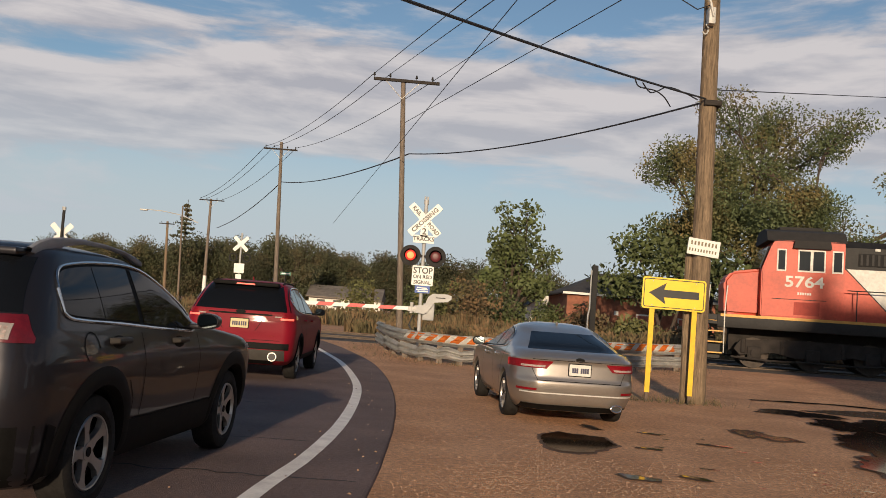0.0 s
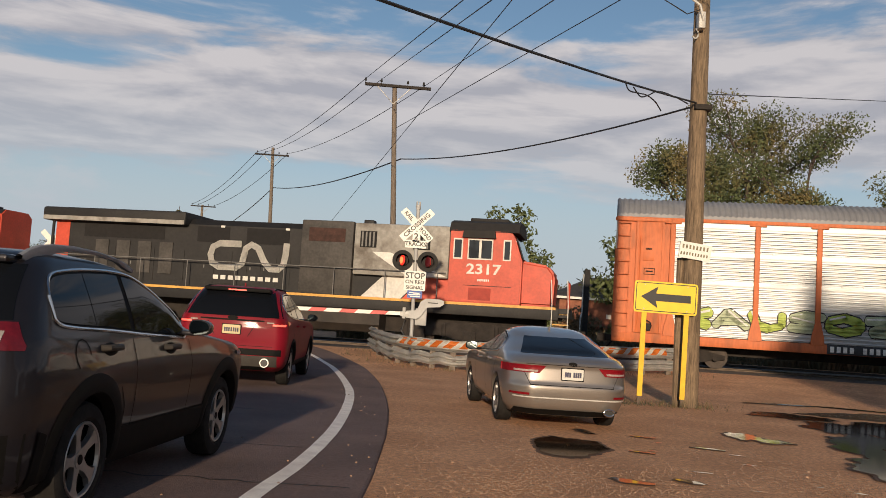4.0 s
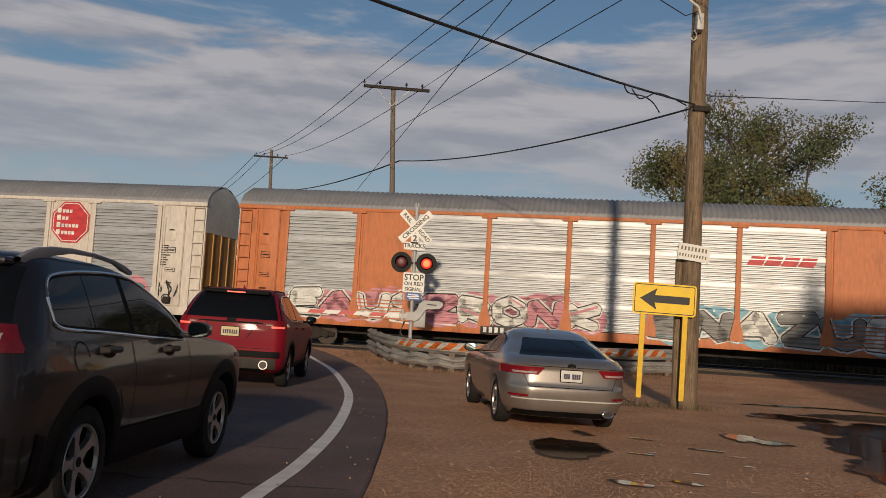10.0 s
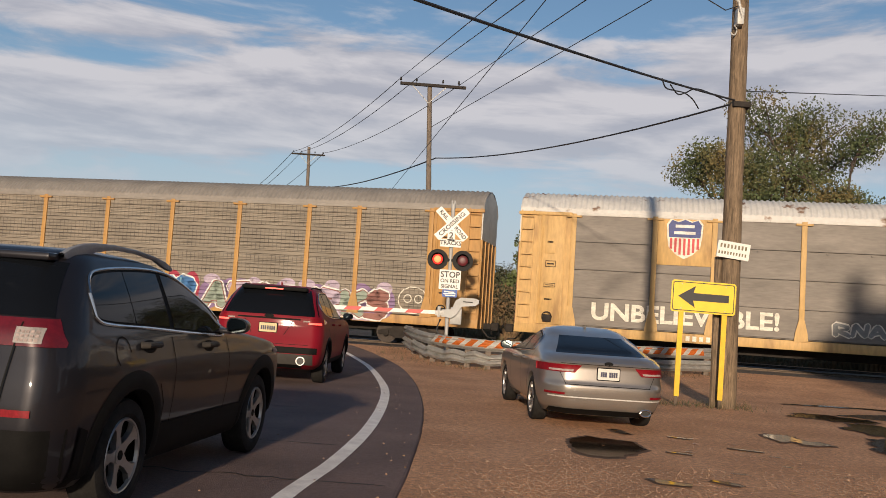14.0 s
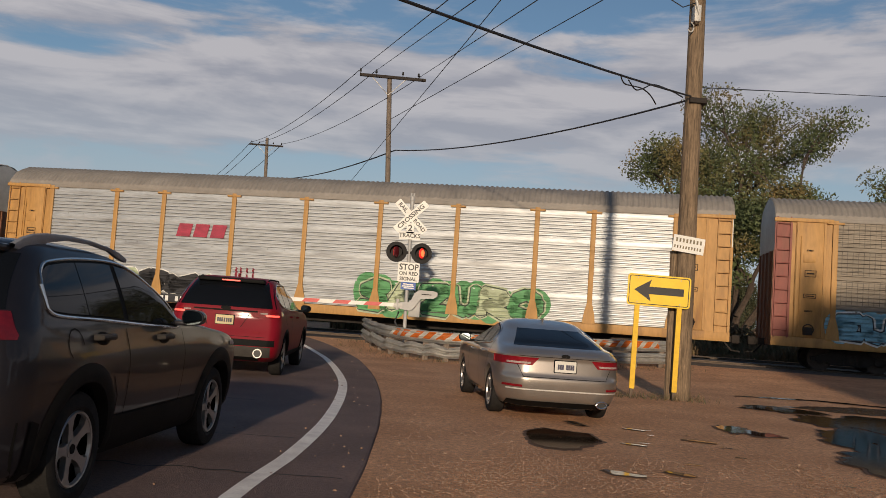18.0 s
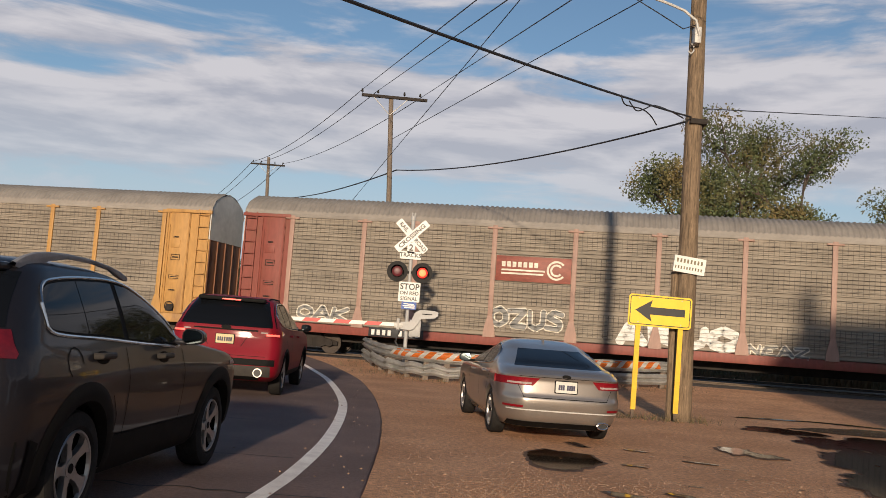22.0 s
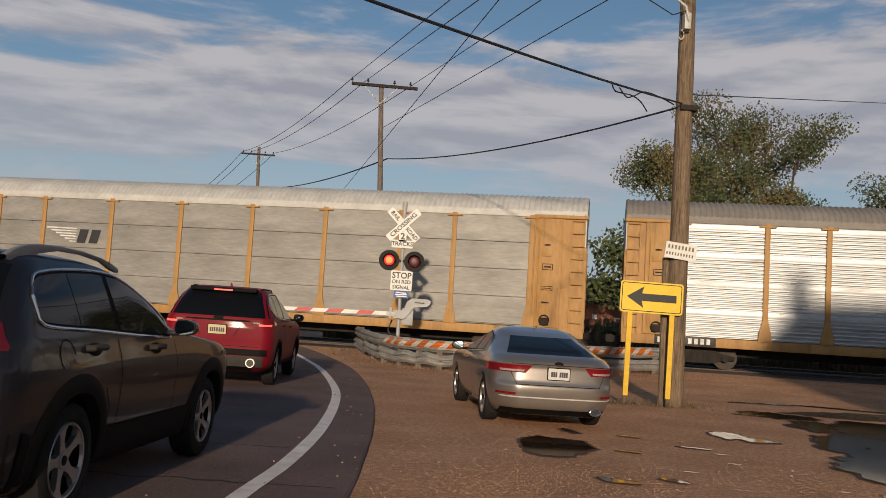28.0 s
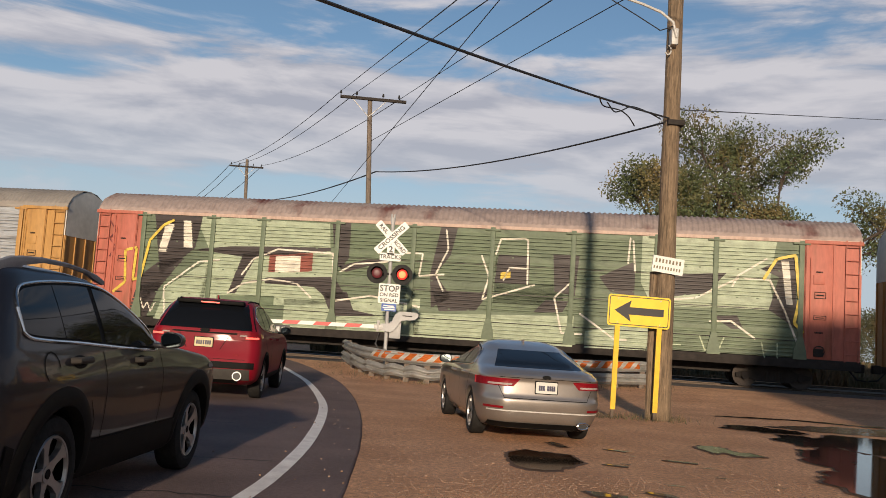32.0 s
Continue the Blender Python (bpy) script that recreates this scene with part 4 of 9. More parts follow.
def arch_trim(parent, shape, y0, z0, r0, r1, s, material, a0=-15, a1=195):
    bm = bmesh.new()
    rows = []
    for k in range(25):
        a = radians(a0 + (a1 - a0) * k / 24)
        row = []
        for r, out in ((r0 - 0.02, -0.06), (r0, 0.012), ((r0 + r1) / 2, 0.022), (r1, 0.003)):
            y, z = y0 + r * math.cos(a), z0 + r * math.sin(a)
            row.append((s * shape.side(max(z, shape.rows[0][0]), y, out), y, z))
        rows.append(row)
    grid(bm, rows)
    part("wheel_arch", bm, material, parent)


def window_set(th, shape, panes, frame, trim, s, pane="window"):
    """panes: (y0, y1) pieces of one side glass band with top and bottom lines."""
    top, bot = line_of(frame[0]), line_of(frame[1])
    bm = bmesh.new()
    y0, y1 = panes[0][0] - 0.02, panes[-1][1] + 0.02
    side_patch(bm, shape, lambda y: top(y) + 0.012, lambda y: bot(y) - 0.012, y0, y1, s, 0.003, 80, 6)
    part("window_frame", bm, CM["trim"], th)
    for a, b in panes:
        bm = bmesh.new()
        side_patch(bm, shape, lambda y: top(y) - 0.012, lambda y: bot(y) + 0.012, a, b, s, 0.007, 48, 6)
        part("side_window", bm, CM[pane], th)
    if trim:
        bm = bmesh.new()
        n = 70
        pts = [(y0 + (y1 - y0) * k / n, bot(y0 + (y1 - y0) * k / n) - 0.012) for k in range(n + 1)]
        pts += [(y1 - (y1 - y0) * k / n, top(y1 - (y1 - y0) * k / n) + 0.012) for k in range(n + 1)]
        outline(bm, shape, pts, s)
        part("window_trim", bm, trim, th, "bright trim strip round the windows")


def jeep():
    th = thing("suv", "dark grey suv with roof rails and chrome window trim", "car", pose(-3.03, 5.87, 0.036, 0, 0, -4.54))
    sh = Shape(spline([(0.24, 0.80, -0.78, 3.42), (0.32, 0.87, -0.90, 3.53), (0.46, 0.90, -0.95, 3.60), (0.64, 0.922, -0.965, 3.63), (0.82, 0.93, -0.955, 3.62),
                       (0.95, 0.925, -0.935, 3.55), (1.03, 0.912, -0.92, 3.35), (1.09, 0.90, -0.91, 2.85), (1.14, 0.887, -0.90, 2.40), (1.18, 0.872, -0.885, 2.12),
                       (1.33, 0.82, -0.80, 1.85), (1.48, 0.755, -0.68, 1.52), (1.59, 0.70, -0.57, 1.18), (1.638, 0.645, -0.49, 0.88), (1.662, 0.55, -0.28, 0.5)]), 0.34, 0.5,
               [(0.0, 0.55, 0.022, 0.86), (2.705, 0.5, 0.022, 0.84)])
    part("body", body_mesh(sh, [(0, 0.37), (2.705, 0.37)], 0.425, CM["grey"]), None, th)
    wheels(th, 2.705, 0.365, 0.238, 0.80)
    for s in (1, -1):
        window_set(th, sh, [(-0.42, 0.078), (0.088, 0.62), (0.69, 1.64)],
                   ([(-0.46, 1.33), (-0.40, 1.46), (-0.28, 1.52), (0.3, 1.565), (0.8, 1.555), (1.15, 1.475), (1.5, 1.32), (1.71, 1.19)],
                    [(-0.46, 1.31), (-0.43, 1.25), (-0.32, 1.22), (0.3, 1.19), (1.0, 1.15), (1.71, 1.12)]), CM["chrome"], s)
        for y in (0, 2.705):
            arch_trim(th, sh, y, 0.37, 0.425, 0.545, s, CM["trim"], -8, 188)
        grip(th, sh, s, 0.22, 1.06)
        grip(th, sh, s, 1.33, 1.035)
        seam(th, sh, s, [(0.62, 1.12), (0.66, 0.9), (0.66, 0.42)])
        seam(th, sh, s, [(0.40, 0.80), (0.50, 0.66), (0.52, 0.42)])
        if s > 0:
            seam(th, sh, s, [(-0.17 + 0.10 * math.cos(k * 0.5), 1.03 + 0.10 * math.sin(k * 0.5)) for k in range(9)], "fuel_flap")
        seam(th, sh, s, [(1.74, 1.1), (1.80, 0.9), (1.76, 0.42)])
        bm = bmesh.new()
        side_patch(bm, sh, lambda y: 0.52, lambda y: 0.25, 0.42, 2.28, s, 0.012, 20, 5)
        part("sill_cladding", bm, CM["trim"], th)
        mirror(th, sh, s, 1.62, 1.165, CM["grey"], 0.72)
        bm = bmesh.new()
        crest = [(-0.50, 1.622), (-0.40, 1.664), (-0.28, 1.695), (-0.12, 1.712), (0.15, 1.722), (0.5, 1.714), (0.80, 1.690), (0.97, 1.665), (1.10, 1.630)]
        deep = [0.030, 0.085, 0.110, 0.060, 0.034, 0.028, 0.030, 0.050, 0.035]
        rows = []
        for (y, z), d in zip(crest, deep):
            rows.append([(s * x, y, v) for x, v in ((0.612, z - d), (0.607, z - 0.3 * d), (0.613, z - 0.004), (0.628, z), (0.643, z - 0.006), (0.648, z - 0.4 * d), (0.644, z - d))])
        grid(bm, rows, True)
        part("roof_rail", bm, CM["rail"], th, "satin grey roof rail")
        bm = bmesh.new()
        back_patch(bm, sh, lambda z: s * 0.50, lambda z: s * (0.865 - 0.5 * max(0, z - 1.10)), 1.075, 1.232, 0.010, 6, 16)
        lamp = part("tail_lamp", bm, CM["lamp_dark"], th, "dark red lens")
        bm = bmesh.new()
        back_patch(bm, sh, lambda z: s * 0.62, lambda z: s * 0.772, 1.092, 1.182, 0.015, 4, 8)
        part("reversing_lamp", bm, CM["cell"], lamp)
        bm = bmesh.new()
        back_patch(bm, sh, lambda z: s * (0.585 + 0.10 * (z - 0.66)), lambda z: s * (0.595 + 0.10 * (z - 0.66)), 0.66, 1.21, 0.013, 10, 1)
        part("tailgate_gap", bm, CM["trim"], th)
        for row in range(3):
            for col in range(5):
                bm = bmesh.new()
                back_patch(bm, sh, lambda z: s * (0.632 + col * 0.026), lambda z: s * (0.650 + col * 0.026), 1.102 + row * 0.024, 1.118 + row * 0.024, 0.019, 1, 1)
                part("lamp_cell", bm, CM["lamp_clear"], lamp)
        bm = bmesh.new()
        side_patch(bm, sh, lambda y: 0.965, lambda y: 0.93, 3.0, 3.36, s, 0.008, 10, 3)
        part("headlamp", bm, CM["lamp_clear"], th)
        bm = bmesh.new()
        back_patch(bm, sh, lambda z: s * 0.55, lambda z: s * 0.78, 0.69, 0.73, 0.012, 3, 8)
        part("reflector", bm, CM["lamp_red"], th)
    bm = bmesh.new()
    back_patch(bm, sh, lambda z: 0.33 * (z - 1.2) - 0.79, lambda z: 0.79 - 0.33 * (z - 1.2), 1.240, 1.565, 0.006, 10, 24)
    part("rear_window", bm, CM["window"], th)
    bm = bmesh.new()
    back_patch(bm, sh, lambda z: 0.012 - sh.at(z)[0], lambda z: sh.at(z)[0] - 0.012, 0.26, 0.62, 0.010, 8, 30)
    bumper = part("rear_bumper", bm, CM["trim"], th)
    for s in (1, -1):
        bm = bmesh.new()
        side_patch(bm, sh, lambda y: 0.62 - 0.30 * (y + 0.64), lambda y: 0.26, -0.64, -0.545, s, 0.010, 8, 6)
        part("bumper_side", bm, CM["trim"], bumper)
    bm = bmesh.new()
    box(bm, -0.62, -0.62, 1.565, 0.62, -0.44, 1.615, 0.018)
    part("spoiler", bm, CM["grey"], th)
    plate(th, sh, 0.86, CM["plate"], (-0.09, -0.05, 0.0, 0.05, 0.09))
    return th


def crossover():
    th = thing("suv", "bright red suv with lit brake lights waiting at the gate", "car", pose(-3.44, 16.54, 0.036, 0, 0, 1.32))
    sh = Shape(spline([(0.27, 0.80, -0.80, 3.6), (0.36, 0.90, -1.0, 3.74), (0.56, 0.95, -1.035, 3.83), (0.70, 0.955, -1.01, 3.83), (0.85, 0.96, -0.965, 3.82), (1.0, 0.95, -0.935, 3.7), (1.09, 0.94, -0.925, 3.4),
                       (1.16, 0.925, -0.915, 2.8), (1.21, 0.905, -0.90, 2.4), (1.25, 0.885, -0.885, 2.2), (1.40, 0.825, -0.80, 1.85), (1.55, 0.75, -0.67, 1.5), (1.66, 0.69, -0.54, 1.1),
                       (1.71, 0.62, -0.40, 0.8), (1.735, 0.52, -0.15, 0.5)]), 0.34, 0.5)
    part("body", body_mesh(sh, [(0, 0.37), (2.849, 0.37)], 0.42, CM["red"]), None, th)
    wheels(th, 2.849, 0.365, 0.24, 0.82)
    for s in (1, -1):
        window_set(th, sh, [(-0.55, 0.0), (0.05, 0.72), (0.80, 1.65)],
                   ([(-0.62, 1.40), (-0.3, 1.58), (0.3, 1.63), (0.9, 1.61), (1.3, 1.5), (1.75, 1.27)], [(-0.62, 1.36), (-0.3, 1.26), (0.5, 1.20), (1.75, 1.18)]), CM["chrome"], s)
        for y in (0, 2.849):
            arch_trim(th, sh, y, 0.37, 0.42, 0.475, s, CM["trim"])
        handle(th, sh, s, 0.52, 1.06, CM["red"])
        handle(th, sh, s, 1.5, 1.04, CM["red"])
        seam(th, sh, s, [(0.74, 1.2), (0.78, 0.9), (0.78, 0.45)])
        seam(th, sh, s, [(-0.25, 1.25), (-0.1, 1.0), (0.35, 0.75), (0.5, 0.45)])
        mirror(th, sh, s, 1.72, 1.19, CM["trim"])
        bm = bmesh.new()
        side_patch(bm, sh, lambda y: 0.42, lambda y: 0.29, 0.42, 2.42, s, 0.012, 20, 4)
        part("sill_cladding", bm, CM["trim"], th)
        bm = bmesh.new()
        back_patch(bm, sh, lambda z: s * (0.42 + 1.2 * abs(z - 1.1)), lambda z: s * 0.93, 1.04, 1.17, 0.012, 6, 16)
        part("tail_lamp", bm, CM["lamp_red"], th)
        bm = bmesh.new()
        back_patch(bm, sh, lambda z: s * 0.70, lambda z: s * 0.91, 1.062, 1.095, 0.017, 4, 12)
        lit = part("brake_lamp", bm, CM["lamp_lit"], th, "lit red brake lamp")
        bm = bmesh.new()
        back_patch(bm, sh, lambda z: s * 0.60, lambda z: s * 0.72, 1.10, 1.125, 0.017, 3, 6)
        part("reversing_lamp", bm, CM["lamp_clear"], th)
        # the orange reflection on this lens is put into its colour
        bm = bmesh.new()
        side_patch(bm, sh, lambda y: 1.17 - 0.1 * (y + 0.8), lambda y: 1.06 + 0.12 * (y + 0.8), -0.68, -0.46, s, 0.010, 10, 5)
        part("side_lamp", bm, CM["amber"], th, "side of the tail lamp, orange reflection put into its colour")
        bm = bmesh.new()
        tube(bm, [(s * 0.61, -0.38, 1.685), (s * 0.612, -0.2, 1.718), (s * 0.612, 0.85, 1.718), (s * 0.6, 1.05, 1.66)], 0.014, 6)
        part("roof_rail", bm, CM["trim"], th)
        bm = bmesh.new()
        rod(bm, (s * 0.62, -0.98, 0.43), (s * 0.62, -1.05, 0.43), 0.078, n=20)
        ex = part("exhaust", bm, CM["rim"], th, "chrome exhaust tip")
        bm = bmesh.new()
        rod(bm, (s * 0.62, -1.045, 0.43), (s * 0.62, -1.054, 0.43), 0.062, n=20)
        part("pipe_mouth", bm, M["black"], ex)
        bm = bmesh.new()
        back_patch(bm, sh, lambda z: s * 0.52, lambda z: s * 0.62, 0.77, 0.80, 0.010, 2, 4)
        part("reflector", bm, CM["lamp_red"], th)
    bm = bmesh.new()
    back_patch(bm, sh, lambda z: -0.86 + 0.36 * (z - 1.2), lambda z: 0.86 - 0.36 * (z - 1.2), 1.20, 1.655, 0.008, 12, 20)
    part("rear_window", bm, CM["window"], th)
    bm = bmesh.new()
    back_patch(bm, sh, lambda z: -0.88, lambda z: 0.88, 0.55, 0.66, 0.012, 5, 24)
    part("bumper_trim", bm, CM["trim"], th)
    bm = bmesh.new()
    back_patch(bm, sh, lambda z: -0.82, lambda z: 0.82, 0.36, 0.54, 0.014, 6, 24)
    part("rear_skid", bm, CM["cladding"], th, "dull grey lower bumper")
    bm = bmesh.new()
    back_patch(bm, sh, lambda z: -0.62, lambda z: 0.62, 0.29, 0.36, 0.016, 3, 20)
    part("diffuser", bm, CM["trim"], th)
    bm = bmesh.new()
    back_patch(bm, sh, lambda z: -0.55, lambda z: 0.55, 1.125, 1.15, 0.018, 3, 20)
    part("tailgate_strip", bm, CM["trim"], th, "dark strip across the tailgate")
    bm = bmesh.new()
    box(bm, -0.58, -0.68, 1.63, 0.58, -0.48, 1.70, 0.02)
    sp = part("spoiler", bm, CM["trim"], th)
    bm = bmesh.new()
    box(bm, -0.16, -0.69, 1.645, 0.16, -0.675, 1.667)
    part("high_brake_lamp", bm, CM["lamp_lit"], th, "lit red high brake lamp")
    bm = bmesh.new()
    slab(bm, [(0.0, 1.735), (0.0, 1.80), (0.12, 1.735)], 0, -0.012, 0.012)
    part("antenna", bm, CM["red"], th)
    bm = bmesh.new()
    slab(bm, [(0.085 * math.cos(k * math.tau / 20), 1.175 + 0.032 * math.sin(k * math.tau / 20)) for k in range(20)], 1, sh.back(1.175, 0, 0.03), sh.back(1.175, 0, 0.0))
    part("badge", bm, CM["trim"], th)
    # creases drawn flat: a black strip puts their shade into colour
    for s in (-1, 1):
        bm = bmesh.new()
        back_patch(bm, sh, lambda z: s * (0.30 + 0.55 * (z - 0.90)), lambda z: s * (0.312 + 0.55 * (z - 0.90)), 0.86, 1.10, 0.003, 6, 1)
        part("crease_shade_strip", bm, CM["trim"], th)
    bm = bmesh.new()
    back_patch(bm, sh, lambda z: -0.72, lambda z: 0.72, 0.70, 0.707, 0.003, 1, 20)
    part("tailgate_gap", bm, CM["trim"], th)
    plate(th, sh, 0.97, CM["plate_yellow"], (-0.11, -0.075, -0.04, 0.0, 0.04, 0.075, 0.11))
    return th


def sedan():
    th = thing("sedan", "silver grey four-door saloon car parked on the dirt verge", "car", pose(1.93, 13.62, 0.0, 0, 0, 5.6))
    sh = Shape(spline([(0.20, 0.80, -0.93, 3.58), (0.30, 0.87, -1.03, 3.68), (0.46, 0.915, -1.075, 3.74), (0.60, 0.93, -1.088, 3.76), (0.66, 0.93, -1.055, 3.75), (0.75, 0.93, -1.04, 3.73), (0.86, 0.922, -1.03, 3.6),
                       (0.91, 0.914, -1.045, 3.35), (0.94, 0.906, -1.02, 3.1), (0.965, 0.897, -0.95, 2.8), (1.0, 0.88, -0.90, 2.45), (1.03, 0.862, -0.66, 2.28), (1.13, 0.790, -0.37, 1.95), (1.245, 0.705, 0.01, 1.58),
                       (1.325, 0.635, 0.30, 1.28), (1.37, 0.56, 0.50, 1.12), (1.400, 0.45, 0.66, 1.02), (1.420, 0.26, 0.78, 0.94)]), 0.62, 0.5)
    sh.rows = [(z, w * 0.965, a, b) for z, w, a, b in sh.rows]
    part("body", body_mesh(sh, [(0, 0.335), (2.805, 0.335)], 0.375, CM["silver"]), None, th)
    wheels(th, 2.805, 0.328, 0.225, 0.775)
    for s in (1, -1):
        window_set(th, sh, [(0.22, 0.42), (0.46, 1.0), (1.06, 1.85)],
                   ([(0.18, 1.10), (0.3, 1.19), (0.6, 1.28), (0.95, 1.315), (1.3, 1.28), (1.9, 1.06)], [(0.18, 1.06), (0.3, 1.03), (0.9, 1.0), (1.9, 0.975)]), CM["chrome"], s, "dusty_window")
        handle(th, sh, s, 0.62, 0.88, CM["silver"])
        handle(th, sh, s, 1.62, 0.86, CM["silver"])
        seam(th, sh, s, [(1.02, 1.03), (1.04, 0.8), (1.02, 0.35)])
        seam(th, sh, s, [(0.02, 1.06), (0.18, 0.85), (0.36, 0.62), (0.45, 0.35)])
        seam(th, sh, s, [(2.02, 1.0), (2.08, 0.8), (2.04, 0.35)])
        mirror(th, sh, s, 1.86, 0.99, CM["trim"])
        bm = bmesh.new()
        back_patch(bm, sh, lambda z: s * (0.47 - 0.9 * (z - 0.78)), lambda z: s * 0.92, 0.78, 0.885, 0.010, 6, 24)
        part("tail_lamp", bm, CM["lamp_red"], th)
        bm = bmesh.new()
        side_patch(bm, sh, lambda y: 0.885 - 0.05 * (y + 0.9), lambda y: 0.80 + 0.25 * max(0, y + 0.8), -0.70, -0.50, s, 0.008, 10, 4)
        part("tail_lamp", bm, CM["lamp_red"], th)
        bm = bmesh.new()
        back_patch(bm, sh, lambda z: s * (0.50 - 0.5 * (z - 0.79)), lambda z: s * 0.80, 0.795, 0.822, 0.014, 3, 12)
        part("reversing_lamp", bm, CM["lamp_clear"], th)
        bm = bmesh.new()
        back_patch(bm, sh, lambda z: s * 0.60, lambda z: s * 0.84, 0.475, 0.505, 0.012, 3, 8)
        part("reflector", bm, CM["lamp_red"], th)
        if s < 0:
            continue
        bm = bmesh.new()
        tube(bm, [(s * (0.53 + 0.075 * math.cos(k * math.tau / 16)), -1.115, 0.29 + 0.045 * math.sin(k * math.tau / 16)) for k in range(16)], 0.012, 6, True)
        ex = part("exhaust", bm, CM["chrome"], th, "oval chrome exhaust tip")
        bm = bmesh.new()
        slab(bm, [(0.53 + 0.07 * math.cos(k * math.tau / 16), 0.29 + 0.04 * math.sin(k * math.tau / 16)) for k in range(16)], 1, -1.108, -1.0)
        part("pipe_mouth", bm, M["black"], ex)
    bm = bmesh.new()
    back_patch(bm, sh, lambda z: -0.655 + 0.75 * (z - 1.035), lambda z: 0.655 - 0.75 * (z - 1.035), 1.035, 1.272, 0.006, 14, 16)
    part("rear_window", bm, CM["window"], th)
    bm = bmesh.new()
    back_patch(bm, sh, lambda z: -0.76, lambda z: 0.76, 0.205, 0.285, 0.010, 4, 24)
    part("lower_bumper", bm, CM["trim"], th)
    # a pale even colour carries the chrome strip's sunlit shine
    bm = bmesh.new()
    back_patch(bm, sh, lambda z: -0.80, lambda z: 0.80, 0.437, 0.455, 0.012, 2, 24)
    part("bumper_strip", bm, CM["strip"], th, "chrome strip with its sunlit shine in a pale colour")
    for a, b, z0, z1 in ((-0.6, 0.6, 0.615, 0.624),):
        bm = bmesh.new()
        back_patch(bm, sh, lambda z: a, lambda z: b, z0, z1, 0.003, 2, 20)
        part("boot_gap", bm, CM["trim"], th)
    for s in (1, -1):
        bm = bmesh.new()
        back_patch(bm, sh, lambda z: s * (0.60 + 0.10 * (z - 0.65) / 0.2), lambda z: s * (0.607 + 0.10 * (z - 0.65) / 0.2), 0.62, 0.80, 0.003, 6, 1)
        part("boot_gap", bm, CM["trim"], th)
    bm = bmesh.new()
    slab(bm, [(0.0 + 0.062 * math.cos(k * math.tau / 20), 0.925 + 0.03 * math.sin(k * math.tau / 20)) for k in range(20)], 1, sh.back(0.925, 0, 0.012), sh.back(0.925, 0, -0.01))
    part("badge", bm, CM["trim"], th)
    bm = bmesh.new()
    back_patch(bm, sh, lambda z: -0.66, lambda z: 0.66, 0.90, 0.907, 0.004, 1, 20)
    part("boot_gap", bm, CM["trim"], th)
    bm = bmesh.new()
    slab(bm, [(0.55, 1.37), (0.52, 1.435), (0.68, 1.405)], 0, -0.012, 0.012)
    part("antenna", bm, CM["silver"], th)
    plate(th, sh, 0.785, CM["plate"], (-0.10, -0.07, -0.04, 0.02, 0.05, 0.08, 0.11))
    return th


jeep()
crossover()
sedan()

# ---- poles, wires, signs and guard rail ----
M["dark_wood"] = mat("dark_wood", (0.032, 0.026, 0.022), 0.9, var=0.4, scale=5, bump=0.5, bscale=22, stretch=(0.5, 6, 6))

def wood_pole(name, label, base, top, r0, r1, material):
    th = thing(name, label, "utility pole", Matrix.Translation(base))
    bm = bmesh.new()
    n, k = 12, 14
    a, b = Vector((0, 0, -0.3)), Vector(top) - Vector(base)
    rows = []
    for i in range(k + 1):
        p = a + (b - a) * i / k
        r = r0 + (r1 - r0) * i / k
        rows.append([p + Vector((math.cos(j * math.tau / n), math.sin(j * math.tau / n), 0)) * r * (1 + 0.05 * noise.noise(Vector((j * 0.9, i * 0.8, base[0])))) for j in range(n)])
    vs = grid(bm, rows, True)
    bm.faces.new(vs[-1])
    part("shaft", bm, material, th)
    return th


def crossarm(th, z, x0, x1, dy=0.0, lean=0.0, pins=(0.06, 0.3, 0.7, 0.94), cz=0.0):
    """A crossarm with braces and insulators, on a pole's own space."""
    bm = bmesh.new()
    box(bm, x0, dy - 0.16, z - 0.06, x1, dy - 0.05, z + 0.06, 0.008, pose(0, 0, 0, 0, lean, 0))
    part("crossarm", bm, M["dark_wood"], th)
    cx = cz
    for s in (-1, 1):
        bm = bmesh.new()
        rod(bm, (cx, dy - 0.1, z - 0.75), (cx + s * 0.7, dy - 0.1, z - 0.04), 0.018, n=6)
        part("brace", bm, M["galv"], th)
    for k in pins:
        x = x0 + (x1 - x0) * k
        zz = z - x * math.tan(radians(lean))
        bm = bmesh.new()
        rod(bm, (x, dy - 0.1, zz + 0.06), (x, dy - 0.1, zz + 0.14), 0.012, n=6)
        rod(bm, (x, dy - 0.1, zz + 0.14), (x, dy - 0.1, zz + 0.27), 0.055, 0.03, n=10)
        part("insulator", bm, M["matte_black"], th)


def wire(a, b, sag, r, label="thin black overhead wire between the poles", n=24, name="wire"):
    a, b = Vector(a), Vector(b)
    bm = bmesh.new()
    tube(bm, [a + (b - a) * k / n - Vector((0, 0, sag * 4 * (k / n) * (1 - k / n))) for k in range(n + 1)], r, 5)
    return solo(name, bm, M["wire"], label, "wire", group="overhead wires")


RP = wood_pole("utility_pole", "thick weathered brown wooden utility pole beside the arrow sign", (5.28, 18.2, 0), (5.17, 18.2, 10.6), 0.215, 0.15, M["pole_wood"])
TP = wood_pole("utility_pole", "tall grey wooden utility pole with a single crossarm beyond the tracks", (-1.52, 37, 0.2), (-2.2, 37, 10.95), 0.135, 0.095, M["grey_wood"])
crossarm(TP, 10.72, -0.68 - 1.38, -0.68 + 1.38, lean=0.8, cz=-0.68)
